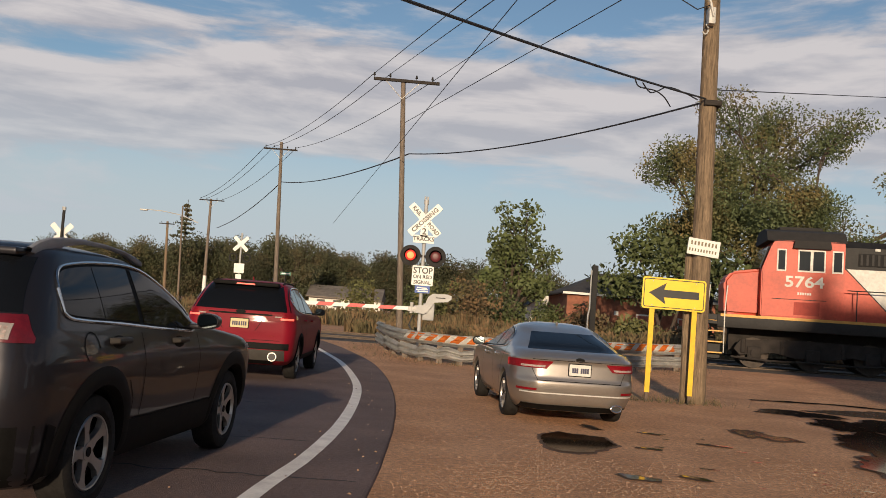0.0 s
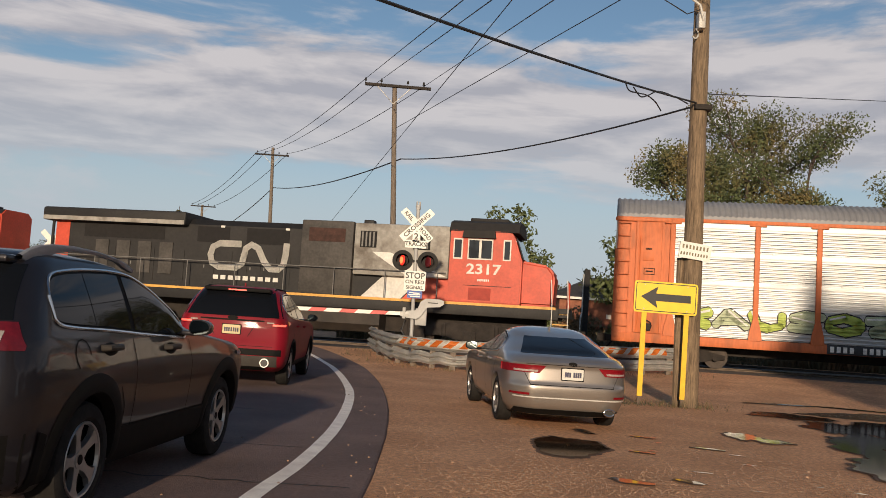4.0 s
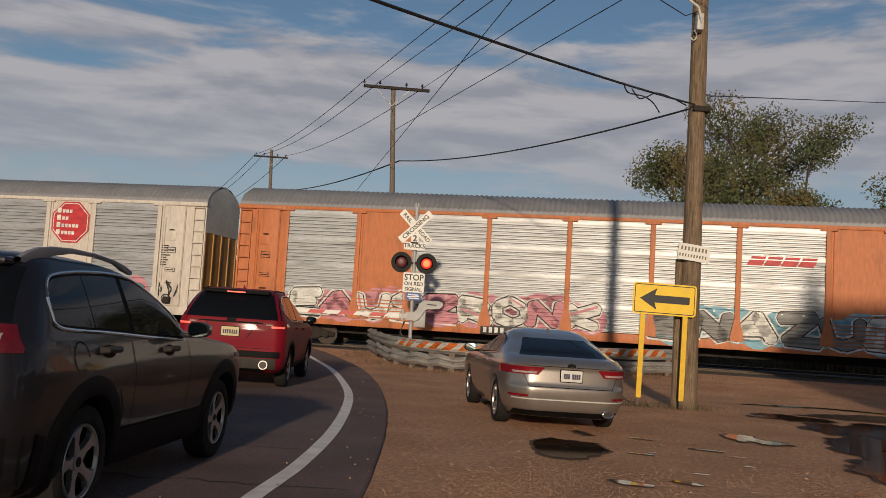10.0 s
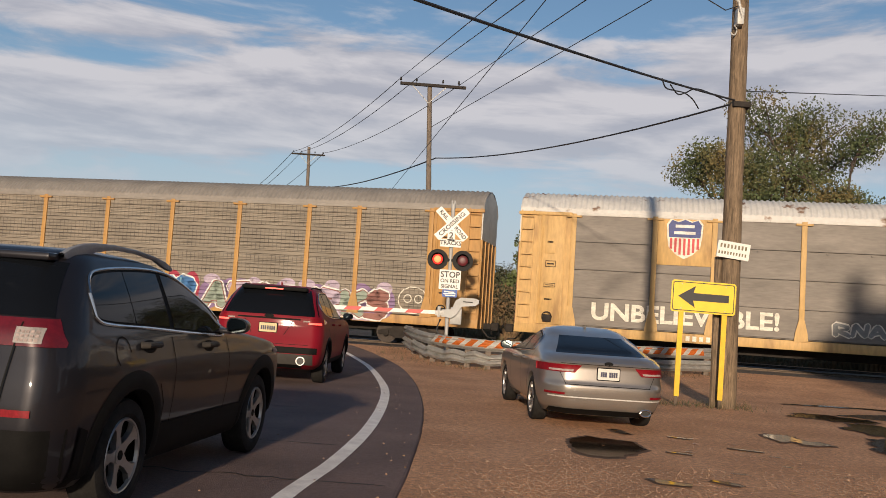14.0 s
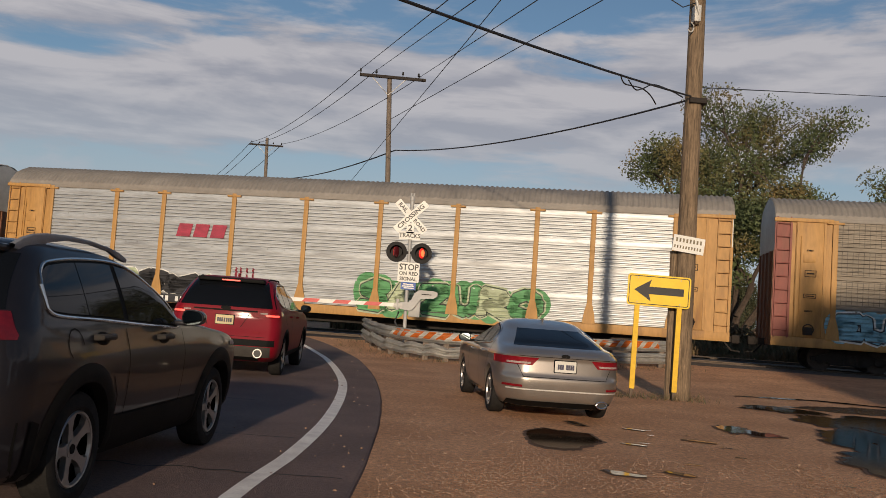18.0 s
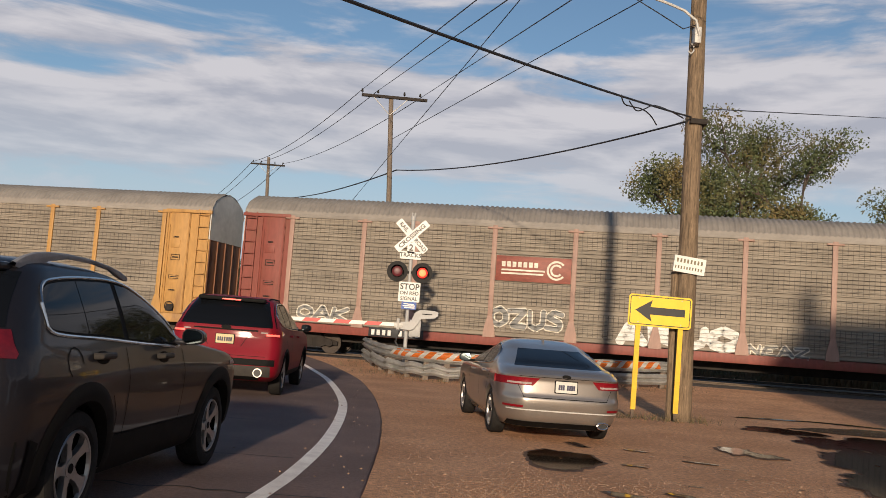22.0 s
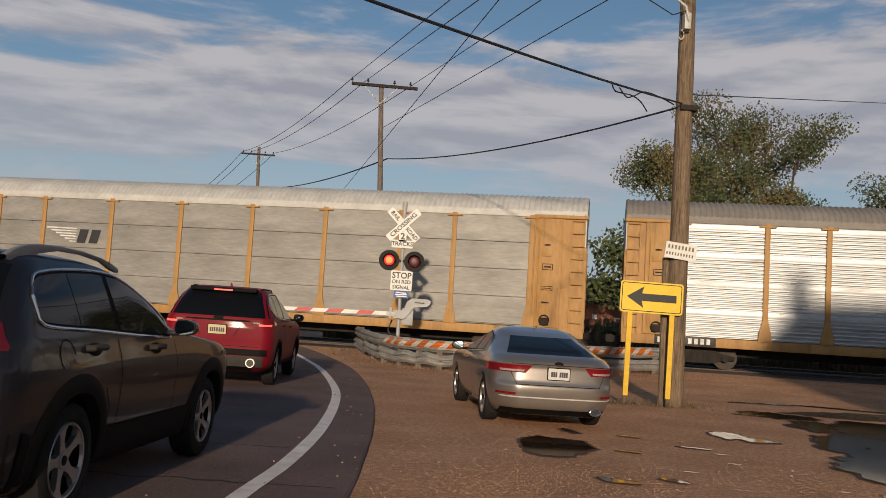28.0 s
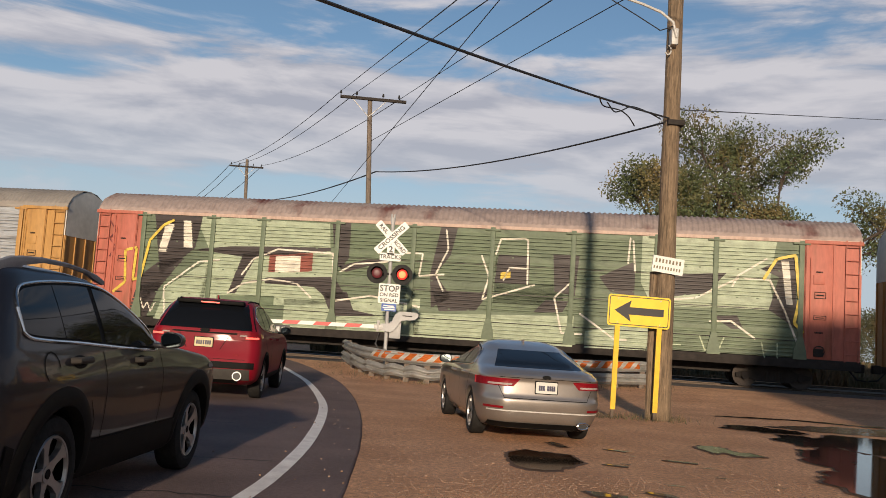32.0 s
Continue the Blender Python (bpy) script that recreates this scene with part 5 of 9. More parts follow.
FP = wood_pole("utility_pole", "far wooden utility pole with a crossarm", (-12.95, 71, 0.5), (-13.55, 71, 14.0), 0.19, 0.12, M["grey_wood"])
crossarm(FP, 12.9, -0.6 - 1.34, -0.6 + 1.34, cz=-0.6)
P3 = wood_pole("utility_pole", "far wooden utility pole with a crossarm", (-26.28, 100, 0.6), (-26.4, 100, 12.1), 0.2, 0.13, M["grey_wood"])
crossarm(P3, 11.35, -1.4, 1.4)


def crossbuck(th, y, z, x, half, material, text):
    for k, words in ((45, "RAILROAD"), (-45, "CROSSING")):
        bm = bmesh.new()
        m = Matrix.Translation((x, y - (0.012 if k < 0 else 0), z)) @ Matrix.Rotation(radians(k), 4, "Y")
        slab(bm, [(a, b) for a, b in rounded(half, 0.114, 0.03)], 1, -0.006, 0.0)
        bmesh.ops.transform(bm, matrix=m, verts=bm.verts)
        bl = part("blade", bm, material, th, "white crossbuck blade")
        if text:
            for word, off in (((words[:4], -0.36), (words[4:], 0.36)) if k > 0 else ((words, 0.0),)):
                mm = m @ Matrix.Translation((off, -0.010, 0)) @ pose(0, 0, 0, 90)
                sign_text(word, 0.165 if k > 0 else 0.18, M["black"], bl, mm, squeeze=0.98 if k > 0 else 1.15)


def signal():
    th = thing("crossing_signal", "railway crossing signal with crossbuck, flashing red lamps and lowered gate arm", "crossing signal", Matrix.Translation((-0.55, 26.5, 0.05)))
    lean = Matrix.Rotation(radians(0.0), 4, "Y")
    bm = bmesh.new()
    rod(bm, (0.02, 0, 0), (-0.05, 0, 4.6), 0.055, n=14)
    part("mast", bm, M["alu"], th, "silver signal mast")
    bm = bmesh.new()
    rod(bm, (-0.05, 0, 4.55), (-0.05, 0, 4.68), 0.075, n=14)
    rod(bm, (-0.09, 0, 4.68), (-0.09, 0, 4.78), 0.03, n=10)
    rod(bm, (-0.01, 0, 4.68), (-0.01, 0, 4.78), 0.03, n=10)
    part("bell", bm, M["alu"], th)
    crossbuck(th, -0.09, 4.07, -0.05, 0.61, M["sign_white"], True)
    bm = bmesh.new()
    slab(bm, [(x - 0.05, z + 3.72) for x, z in rounded(0.11, 0.15, 0.02)], 1, -0.12, -0.112)
    n2 = part("number_sign", bm, M["sign_white"], th)
    sign_text("2", 0.26, M["black"], n2, Matrix.Translation((-0.05, -0.124, 3.72)) @ pose(0, 0, 0, 90))
    bm = bmesh.new()
    slab(bm, [(x - 0.05, z + 3.50) for x, z in rounded(0.31, 0.115, 0.02)], 1, -0.12, -0.112)
    tr = part("tracks_sign", bm, M["sign_white"], th)
    sign_text("TRACKS", 0.17, M["black"], tr, Matrix.Translation((-0.05, -0.124, 3.50)) @ pose(0, 0, 0, 90))
    bm = bmesh.new()
    box(bm, -0.36, -0.05, 2.96, 0.30, 0.05, 3.04, 0.01)
    part("lamp_bracket", bm, M["matte_black"], th)
    lamps = []
    for x in (-0.40, 0.34):
        bm = bmesh.new()
        rod(bm, (x, -0.10, 3.0), (x, -0.085, 3.0), 0.305, n=32)
        d = part("lamp_backing", bm, M["matte_black"], th, "round black backing disc")
        bm = bmesh.new()
        ring = [(x + 0.165 * math.cos(a), 3.0 + 0.165 * math.sin(a)) for a in [math.tau * k / 28 for k in range(28)]]
        grid(bm, [[(u, -0.10, w) for u, w in ring], [(u, -0.17, w) for u, w in ring]], True)
        hood = [radians(-20 + 220 * k / 16) for k in range(17)]
        grid(bm, [[(x + r * math.cos(a), y, 3.0 + r * math.sin(a)) for a in hood] for r, y in ((0.17, -0.10), (0.185, -0.17 - 0.0), (0.185, -0.33))])
        bmesh.ops.solidify(bm, geom=bm.faces[:], thickness=0.006)
        part("hood", bm, M["matte_black"], th)
        lamps.append((d, x))
    bm = bmesh.new()
    box(bm, -0.42, 0.06, 2.85, -0.30, 0.4, 3.15, 0.02)
    box(bm, 0.24, 0.06, 2.85, 0.40, 0.4, 3.15, 0.02)
    part("rear_lamp", bm, M["matte_black"], th)
    bm = bmesh.new()
    slab(bm, [(x + 0.0, z + 2.42) for x, z in rounded(0.315, 0.29, 0.03)], 1, -0.10, -0.092)
    st = part("stop_sign", bm, M["sign_white"], th, "white stop on red signal sign")
    sign_text("STOP", 0.25, M["black"], st, Matrix.Translation((0.0, -0.104, 2.565)) @ pose(0, 0, 0, 90), squeeze=0.95)
    sign_text("ON RED", 0.15, M["black"], st, Matrix.Translation((0.0, -0.104, 2.38)) @ pose(0, 0, 0, 90))
    sign_text("SIGNAL", 0.15, M["black"], st, Matrix.Translation((0.0, -0.104, 2.22)) @ pose(0, 0, 0, 90))
    bm = bmesh.new()
    slab(bm, [(x + 0.02, z + 2.02) for x, z in rounded(0.22, 0.11, 0.02)], 1, -0.10, -0.092)
    bl = part("notice", bm, M["sign_blue"], th, "small blue notice with unreadable white lines")
    bm = bmesh.new()
    for x, z, w in ((-0.10, 2.07, 0.06), (0.05, 2.06, 0.09), (-0.05, 2.01, 0.13), (0.12, 2.02, 0.05), (0.02, 1.96, 0.15)):
        box(bm, 0.02 + x - w, -0.105, z - 0.016, 0.02 + x + w, -0.10, z + 0.016)
    part("marks", bm, M["sign_white"], bl)
    # gate mechanism, counterweight and arm
    bm = bmesh.new()
    box(bm, 0.08, -0.1, 1.12, 0.42, 0.28, 1.62, 0.03)
    part("gate_mechanism", bm, M["alu"], th)
    bm = bmesh.new()
    slab(bm, [(-0.18, 1.33), (0.12, 1.30), (0.22, 1.36), (0.42, 1.66), (0.80, 1.70), (0.90, 1.78), (0.90, 1.88), (0.78, 1.92), (0.36, 1.92), (0.22, 1.82), (0.12, 1.56), (-0.18, 1.53)], 1, -0.19, -0.13)
    part("counterweight_arm", bm, M["alu"], th, "pale cranked counterweight arm")
    bm = bmesh.new()
    box(bm, 0.44, -0.205, 1.79, 0.72, -0.185, 1.815)
    part("slot", bm, M["matte_black"], th)
    bm = bmesh.new()
    rod(bm, (-0.25, -0.16, 1.30), (-0.25, -0.16, 1.62), 0.05, n=8)
    box(bm, -0.36, -0.2, 1.35, -0.1, -0.1, 1.5, 0.02)
    part("arm_clamp", bm, M["galv"], th)
    x0, x1, z0, z1 = -0.35, -6.2, 1.44, 1.33
    n = 13
    for i in range(n):
        a, b = i / n, (i + 1) / n
        bm = bmesh.new()
        pa, pb = (x0 + (x1 - x0) * a, z0 + (z1 - z0) * a), (x0 + (x1 - x0) * b, z0 + (z1 - z0) * b)
        slab(bm, [(pa[0], pa[1] - 0.055), (pb[0] + 0.06 * 0, pb[1] - 0.055), (pb[0] + 0.10, pb[1] + 0.055), (pa[0] + 0.10, pa[1] + 0.055)], 1, -0.18, -0.14)
        part("arm_section", bm, M["sign_white"] if i % 2 == 0 else M["sign_red"], th)
    bm = bmesh.new()
    tube(bm, [(-0.2, 0.1, 1.25), (-0.3, 0.05, 0.95), (-0.15, 0.05, 0.7), (0.1, 0.05, 0.6)], 0.03, 6)
    part("cable", bm, M["wire"], th)
    return th, lamps


SIGNAL, LAMPS = signal()


def arrow_sign():
    th = thing("arrow_sign", "yellow one-direction arrow sign on two yellow posts", "road sign", Matrix.Translation((4.66, 17.9, 0)))
    W2, H2 = 0.635, 0.315
    tilt = pose(0, 0, 2.15, 0, 0.6, 0)
    def plate_(poly, y0, y1):
        bm = bmesh.new()
        slab(bm, poly, 1, y0, y1)
        bmesh.ops.transform(bm, matrix=tilt, verts=bm.verts)
        return bm
    board = part("board", plate_(rounded(W2, H2, 0.06), -0.01, 0.0), M["sign_yellow"], th)
    rim = rounded(W2 - 0.03, H2 - 0.03, 0.045)
    bm = bmesh.new()
    inner = rounded(W2 - 0.045, H2 - 0.045, 0.035)
    grid(bm, [[(x, -0.014, z) for x, z in rim], [(x, -0.014, z) for x, z in inner]], True)
    bmesh.ops.transform(bm, matrix=tilt, verts=bm.verts)
    part("border", bm, M["black"], board, sharp=0)
    arrow = [(-0.50, 0.0), (-0.16, 0.215), (-0.20, 0.075), (0.50, 0.075), (0.50, -0.075), (-0.20, -0.075), (-0.16, -0.215)]
    part("arrow", plate_(arrow, -0.016, -0.011), M["black"], board, "black arrow pointing left")
    for x, z in ((-0.43, 0.24), (-0.43, -0.24), (0.43, 0.24), (0.43, -0.24)):
        bm = bmesh.new()
        rod(bm, tilt @ Vector((x, -0.018, z)), tilt @ Vector((x, -0.008, z)), 0.012, n=8)
        part("bolt", bm, M["galv"], board)
    for x, zb in ((-0.43, 0.06), (0.42, 0.04)):
        bm = bmesh.new()
        slab(bm, [(-0.05, 0.0), (-0.05, -0.035), (0.05, -0.035), (0.05, 0.0), (0.036, 0.0), (0.036, -0.022), (-0.036, -0.022), (-0.036, 0.0)], 2, zb + 0.12, 1.88)
        bmesh.ops.transform(bm, matrix=pose(x, 0.04, 0, 0, 0.4, 0), verts=bm.verts)
        part("post", bm, M["post_yellow"], th)
        bm = bmesh.new()
        slab(bm, [(-0.03, 0.0), (-0.03, -0.03), (0.03, -0.03), (0.03, 0.0)], 2, -0.3, zb + 0.22)
        bmesh.ops.transform(bm, matrix=pose(x, 0.05, 0), verts=bm.verts)
        part("post_stub", bm, M["steel"], th)
    return th


arrow_sign()


M["faded_ink"] = mat("faded_ink", (0.20, 0.17, 0.11), 0.8, var=0.4, scale=20)


def pole_card():
    th = thing("notice_board", "small white board nailed askew to the utility pole", "notice", pose(5.22, 17.96, 3.13, 0, 6, 0))
    bm = bmesh.new()
    slab(bm, rounded(0.32, 0.165, 0.01), 1, -0.012, 0.03)
    bd = part("board", bm, M["sign_white"], th)
    marks = [(-0.27 + k * 0.07, 0.03, 0.035, 0.08) for k in range(8)] + [(-0.29 + k * 0.058, -0.10, 0.028, 0.06) for k in range(10)]
    for x, z, w, h in marks:
        bm = bmesh.new()
        box(bm, x, -0.016, z, x + w, -0.012, z + h)
        part("mark", bm, M["faded_ink"], bd)
    return th


pole_card()

GUARD = [(-2.0, 30.5), (-1.62, 28.2), (-1.1, 26.4), (-0.4, 25.3), (0.5, 24.75), (1.6, 24.8), (3.0, 25.3), (4.6, 26.0), (6.2, 26.7), (7.55, 27.3)]


def guard_rail():
    th = thing("guard_rail", "bent galvanised guard rail with an orange and white striped band", "guard rail")
    prof = [(0.0, 0.0), (-0.02, 0.03), (-0.08, 0.07), (-0.08, 0.11), (-0.01, 0.15), (-0.01, 0.17), (-0.08, 0.21), (-0.08, 0.25), (-0.02, 0.29), (0.0, 0.32)]
    pts = []
    for a, b in zip(GUARD, GUARD[1:]):
        for k in range(6):
            pts.append(Vector((a[0] + (b[0] - a[0]) * k / 6, a[1] + (b[1] - a[1]) * k / 6, 0)))
    pts.append(Vector((*GUARD[-1], 0)))
    def frame_of(i):
        t = (pts[min(i + 1, len(pts) - 1)] - pts[max(i - 1, 0)]).normalized()
        return Vector((t.y, -t.x, 0))          # towards the road
    def beam(z0, dents, i0=0, i1=None, wave=0.0):
        bm = bmesh.new()
        rows = []
        for i in list(range(len(pts)))[i0:i1]:
            n = frame_of(i)
            g = ground_z(pts[i].x, pts[i].y)
            d = dents * (noise.noise(Vector((i * 0.45, z0 * 7, 1))) * 0.10 + noise.noise(Vector((i * 1.3, z0 * 5, 4))) * 0.07)
            rows.append([pts[i] + n * (-a + d * (0.3 + b)) + Vector((0, 0, g + z0 + b * (1 + 0.4 * d * wave) + d * 0.35)) for a, b in prof])
        grid(bm, rows)
        bmesh.ops.solidify(bm, geom=bm.faces[:], thickness=0.008)
        return bm
    part("beam", beam(0.50, 0.35), M["galv"], th, "upper galvanised rail")
    part("beam", beam(0.12, 2.0, 0, 34, 1.6), M["galv"], th, "crumpled lower galvanised rail")
    part("beam", beam(0.12, 0.1, 34), M["galv"], th)
    # striped band along the upper rail
    i0, i1, n = 14, len(pts) - 2, 44
    run = pts[i0:i1]
    lens = [0.0]
    for a, b in zip(run, run[1:]):
        lens.append(lens[-1] + (b - a).length)
    def at(d):
        d = max(0.0, min(lens[-1], d))
        for i in range(len(run) - 1):
            if d <= lens[i + 1]:
                k = (d - lens[i]) / (lens[i + 1] - lens[i])
                return run[i] + (run[i + 1] - run[i]) * k, frame_of(i0 + i)
        return run[-1], frame_of(i1 - 1)
    step = lens[-1] / n
    for k in range(n):
        bm = bmesh.new()
        w = 0.012 if k % 2 else -0.012
        rows = []
        for j in range(5):
            z = 0.60 + 0.19 * j / 4
            lean = 0.20 * j / 4
            row = []
            for d in (k * step - w, (k + 1) * step + w):
                p, nn = at(d + lean)
                dent = 0.025 * noise.noise(Vector((d * 1.7, z * 3, 2)))
                row.append(p + nn * (0.10 + dent + 0.02 * math.sin(j * math.pi / 2)) + Vector((0, 0, z + dent * 0.8 + ground_z(p.x, p.y))))
            rows.append(row)
        grid(bm, rows)
        bmesh.ops.solidify(bm, geom=bm.faces[:], thickness=0.010)
        part("stripe", bm, M["sign_orange"] if k % 2 else M["sign_white"], th, sharp=0)
    for i in range(1, len(pts), 4):
        bm = bmesh.new()
        n = frame_of(i)
        p = pts[i] - n * 0.12
        g = ground_z(p.x, p.y)
        box(bm, p.x - 0.08, p.y - 0.1, g - 0.3, p.x + 0.08, p.y + 0.1, g + 0.80, 0.01)
        part("post", bm, M["grey_wood"], th)


guard_rail()

# ---- wires ----
def onward(a, b, y):
    """The line from a through b, carried on to the given y."""
    a, b = Vector(a), Vector(b)
    return a + (b - a) * ((y - a.y) / (b.y - a.y))


T_ARM = [Vector((-3.50, 36.9, 11.1)), Vector((-2.85, 36.9, 11.1)), Vector((-1.65, 36.9, 11.08)), Vector((-0.90, 36.9, 11.06))]
F_ARM = [Vector((-14.8, 70.9, 13.55)), Vector((-14.1, 70.9, 13.6)), Vector((-12.3, 70.9, 13.6))]
P_ARM = [Vector((-27.6, 99.9, 12.1)), Vector((-26.9, 99.9, 12.1)), Vector((-25.1, 99.9, 12.1))]
for k, far in ((0, (0.08, 16, 7.15)), (1, (0.59, 16, 7.19)), (3, (1.72, 16, 7.28))):
    end = onward(T_ARM[k], far, 4.0)
    wire(T_ARM[k], end, 0.0, 0.011)
for a, b in ((0, 0), (1, 1), (3, 2)):
    wire(T_ARM[a], F_ARM[b], 0.5, 0.016)
    wire(F_ARM[b], P_ARM[b], 0.6, 0.022)
wire((-2.0, 37, 9.2), onward((-2.0, 37, 9.2), (3.63, 20, 8.84), 2.0), 0.0, 0.012, "thin overhead service wire")
wire((-7.51, 60, 6.84), onward((-2.02, 37, 8.13), (1.38, 20, 8.67), 8.0), 0.0, 0.012, "thin overhead service wire")
wire((5.15, 18.1, 6.2), onward((5.1, 18.2, 6.17), (-0.35, 9, 4.63), 2.0), 0.12, 0.02, "thick black overhead cable bundle")
wire((5.12, 18.2, 6.15), (-1.72, 37, 7.9), 0.32, 0.022, "thick black overhead cable bundle")
wire((-1.72, 37, 7.9), (-13.29, 71, 10.8), 0.45, 0.03, "thick black overhead cable bundle")
wire((-13.29, 71, 10.8), (-25.4, 99.8, 8.9), 0.5, 0.035, "thick black overhead cable bundle")
wire((5.3, 18.2, 6.43), (23.9, 42, 13.3), 0.0, 0.012, "thin overhead service wire")


def drop_loop(pts):
    bm = bmesh.new()
    fine = []
    P = [Vector(p) for p in pts]
    for i in range(len(P) - 1):
        a, b, c, d = P[max(0, i - 1)], P[i], P[i + 1], P[min(len(P) - 1, i + 2)]
        for k in range(8):
            t = k / 8
            fine.append(0.5 * ((2 * b) + (c - a) * t + (2 * a - 5 * b + 4 * c - d) * t * t + (3 * b - a - 3 * c + d) * t ** 3))
    fine.append(P[-1])
    tube(bm, fine, 0.013, 5)
    solo("wire", bm, M["wire"], "slack black cable loop below the bundle", "wire", group="overhead wires")


drop_loop([(3.13, 15.5, 5.82), (3.24, 15.7, 5.72), (3.47, 16.0, 5.76), (3.70, 16.3, 5.81), (3.93, 16.6, 5.78), (4.15, 17.0, 5.71)])
drop_loop([(3.32, 15.7, 5.78), (3.52, 16.0, 5.70), (3.73, 16.3, 5.81), (3.99, 16.6, 5.98), (4.39, 17.0, 6.01), (4.83, 17.6, 6.04)])


def lamp_arm():
    bm = bmesh.new()
    tube(bm, [(-0.15, -0.35, 7.85), (-0.24, -0.4, 8.15), (-0.5, -0.4, 8.34), (-0.9, -0.4, 8.48), (-1.6, -0.4, 8.66), (-2.4, -0.4, 8.8)], 0.03, 8)
    part("lamp_arm", bm, M["galv"], RP, "pale curved street lamp arm")
    bm = bmesh.new()
    box(bm, -0.24, -0.36, 7.7, -0.10, -0.12, 8.05, 0.02)
    part("arm_bracket", bm, M["galv"], RP)
    bm = bmesh.new()
    tube(bm, [(-0.26 + 0.06 * math.cos(a), -0.2, 7.62 + 0.10 * math.sin(a)) for a in [radians(-150 + 240 * k / 10) for k in range(11)]], 0.016, 6)
    part("wire_hook", bm, M["galv"], RP)
    bm = bmesh.new()
    tube(bm, [(-0.2, -0.3, 8.1), (-0.5, -0.4, 7.95), (-1.0, -0.45, 8.2), (-1.8, -0.5, 8.6)], 0.012, 5)
    part("lamp_wire", bm, M["wire"], RP)
    bm = bmesh.new()
    box(bm, -0.19, -0.23, 6.05, 0.16, 0.2, 6.16, 0.01)
    part("cable_bracket", bm, M["dark_wood"], RP)
    bm = bmesh.new()
    rod(bm, (-0.21, 0.03, 0), (-0.27, 0.03, 3.0), 0.10, 0.08, n=10)
    part("stub_post", bm, M["pole_wood"], RP, "old pole stub beside the pole")


lamp_arm()


# ---- trees and brush ----
def leaf_mesh(name, pts, size, material, seed, flat=0.0):
    """Small tilted leaf clumps at many points, in one mesh."""
    rng = np.random.default_rng(seed)
    n = len(pts)
    pts = np.asarray(pts, float)
    a = rng.normal(size=(n, 3))
    a /= np.linalg.norm(a, axis=1)[:, None]
    b = rng.normal(size=(n, 3))
    b -= (b * a).sum(1)[:, None] * a
    b /= np.linalg.norm(b, axis=1)[:, None]
    s = size * rng.uniform(0.5, 1.25, (n, 1))
    v = np.stack([pts - a * s, pts - b * s * 0.55, pts + a * s, pts + b * s * 0.55], 1).reshape(-1, 3)
    me = bpy.data.meshes.new(name)
    me.from_pydata(v.tolist(), [], np.arange(4 * n).reshape(n, 4).tolist())
    me.materials.append(material)
    return me


def grow(bm, a, way, length, r, depth, rng, tips, spread=0.55):
    """A limb with smaller limbs on it; tips collects the ends."""
    mid = a + way * length * 0.5 + Vector((rng.gauss(0, 0.05), rng.gauss(0, 0.05), rng.gauss(0, 0.03))) * length
    b = a + way * length
    rod(bm, a, mid, r, r * 0.8, 7, False)
    rod(bm, mid, b, r * 0.8, r * 0.55, 7, False)
    if depth == 0:
        tips.append(b)
        tips.append(mid)
        return
    for k in range(rng.choice((2, 3, 3))):
        w = (way + Vector((rng.gauss(0, spread), rng.gauss(0, spread), rng.gauss(0.12, spread * 0.5)))).normalized()
        grow(bm, b if k else mid.lerp(b, 0.6), w, length * rng.uniform(0.6, 0.85), r * 0.6, depth - 1, rng, tips, spread)


def tree(label, base, height, trunks, r, depth, leaf, n_leaf, size, puff, seed, spread=0.5, name="tree", material=None, low=0.0, skirt=0.0):
    th = thing(name, label, "tree", Matrix.Translation(base))
    rng = random.Random(seed)
    bm, tips = bmesh.new(), []
    for way, l in trunks:
        grow(bm, Vector((rng.gauss(0, 0.15), rng.gauss(0, 0.15), -0.2)), Vector(way).normalized(), l * height, r, depth, rng, tips, spread)
    part("trunk", bm, M["bark"], th)
    q = np.random.default_rng(seed)
    t = np.array([list(p) for p in tips])
    idx = q.integers(0, len(t), n_leaf)
    off = q.normal(size=(n_leaf, 3))
    off *= (q.uniform(0, 1, (n_leaf, 1)) ** 0.4) / np.linalg.norm(off, axis=1)[:, None] * puff
    off[:, 2] *= 0.7
    p = t[idx] + off
    if skirt:
        fill = q.uniform(0, 1, n_leaf) < skirt
        p[fill] *= np.stack([q.uniform(0.7, 1.15, fill.sum()), q.uniform(0.7, 1.15, fill.sum()), q.uniform(0.05, 0.9, fill.sum())], 1)
    p = p[p[:, 2] > low]
    part("crown", leaf_mesh("crown", p, size, leaf, seed), None, th)
    return th


tree("large spreading tree with thinning green and yellow autumn leaves", (20.5, 60, 0.5), 15.0,
     [((-0.35, 0, 1), 0.42), ((0.12, 0.2, 1), 0.46), ((0.55, -0.1, 1), 0.44), ((-0.75, 0.1, 0.8), 0.30), ((0.2, -0.3, 1), 0.3), ((0.75, 0.1, 0.75), 0.27), ((-0.1, 0.3, 0.9), 0.28)], 0.30, 3, M["leaf_turning"], 92000, 0.115, 1.62, 11, 0.47)
tree("dense green tree beside the brick house", (14.2, 57, 0.4), 7.0, [((-0.2, 0, 1), 0.42), ((0.3, 0, 1), 0.45), ((0.0, 0.3, 1), 0.3)], 0.16, 2, M["leaf"], 6000, 0.20, 1.5, 5, 0.5, low=0.6)
tree("bushy green tree behind the weeds beyond the tracks", (6.2, 80, 0.6), 9.6, [((0.0, 0, 1), 0.46), ((-0.16, 0, 1), 0.36), ((0.2, 0, 1), 0.38), ((0.0, 0.3, 1), 0.28), ((-0.3, 0, 0.8), 0.24), ((0.3, 0, 0.8), 0.24)], 0.16, 2, M["leaf"], 7000, 0.22, 1.15, 8, 0.34, low=0.8)
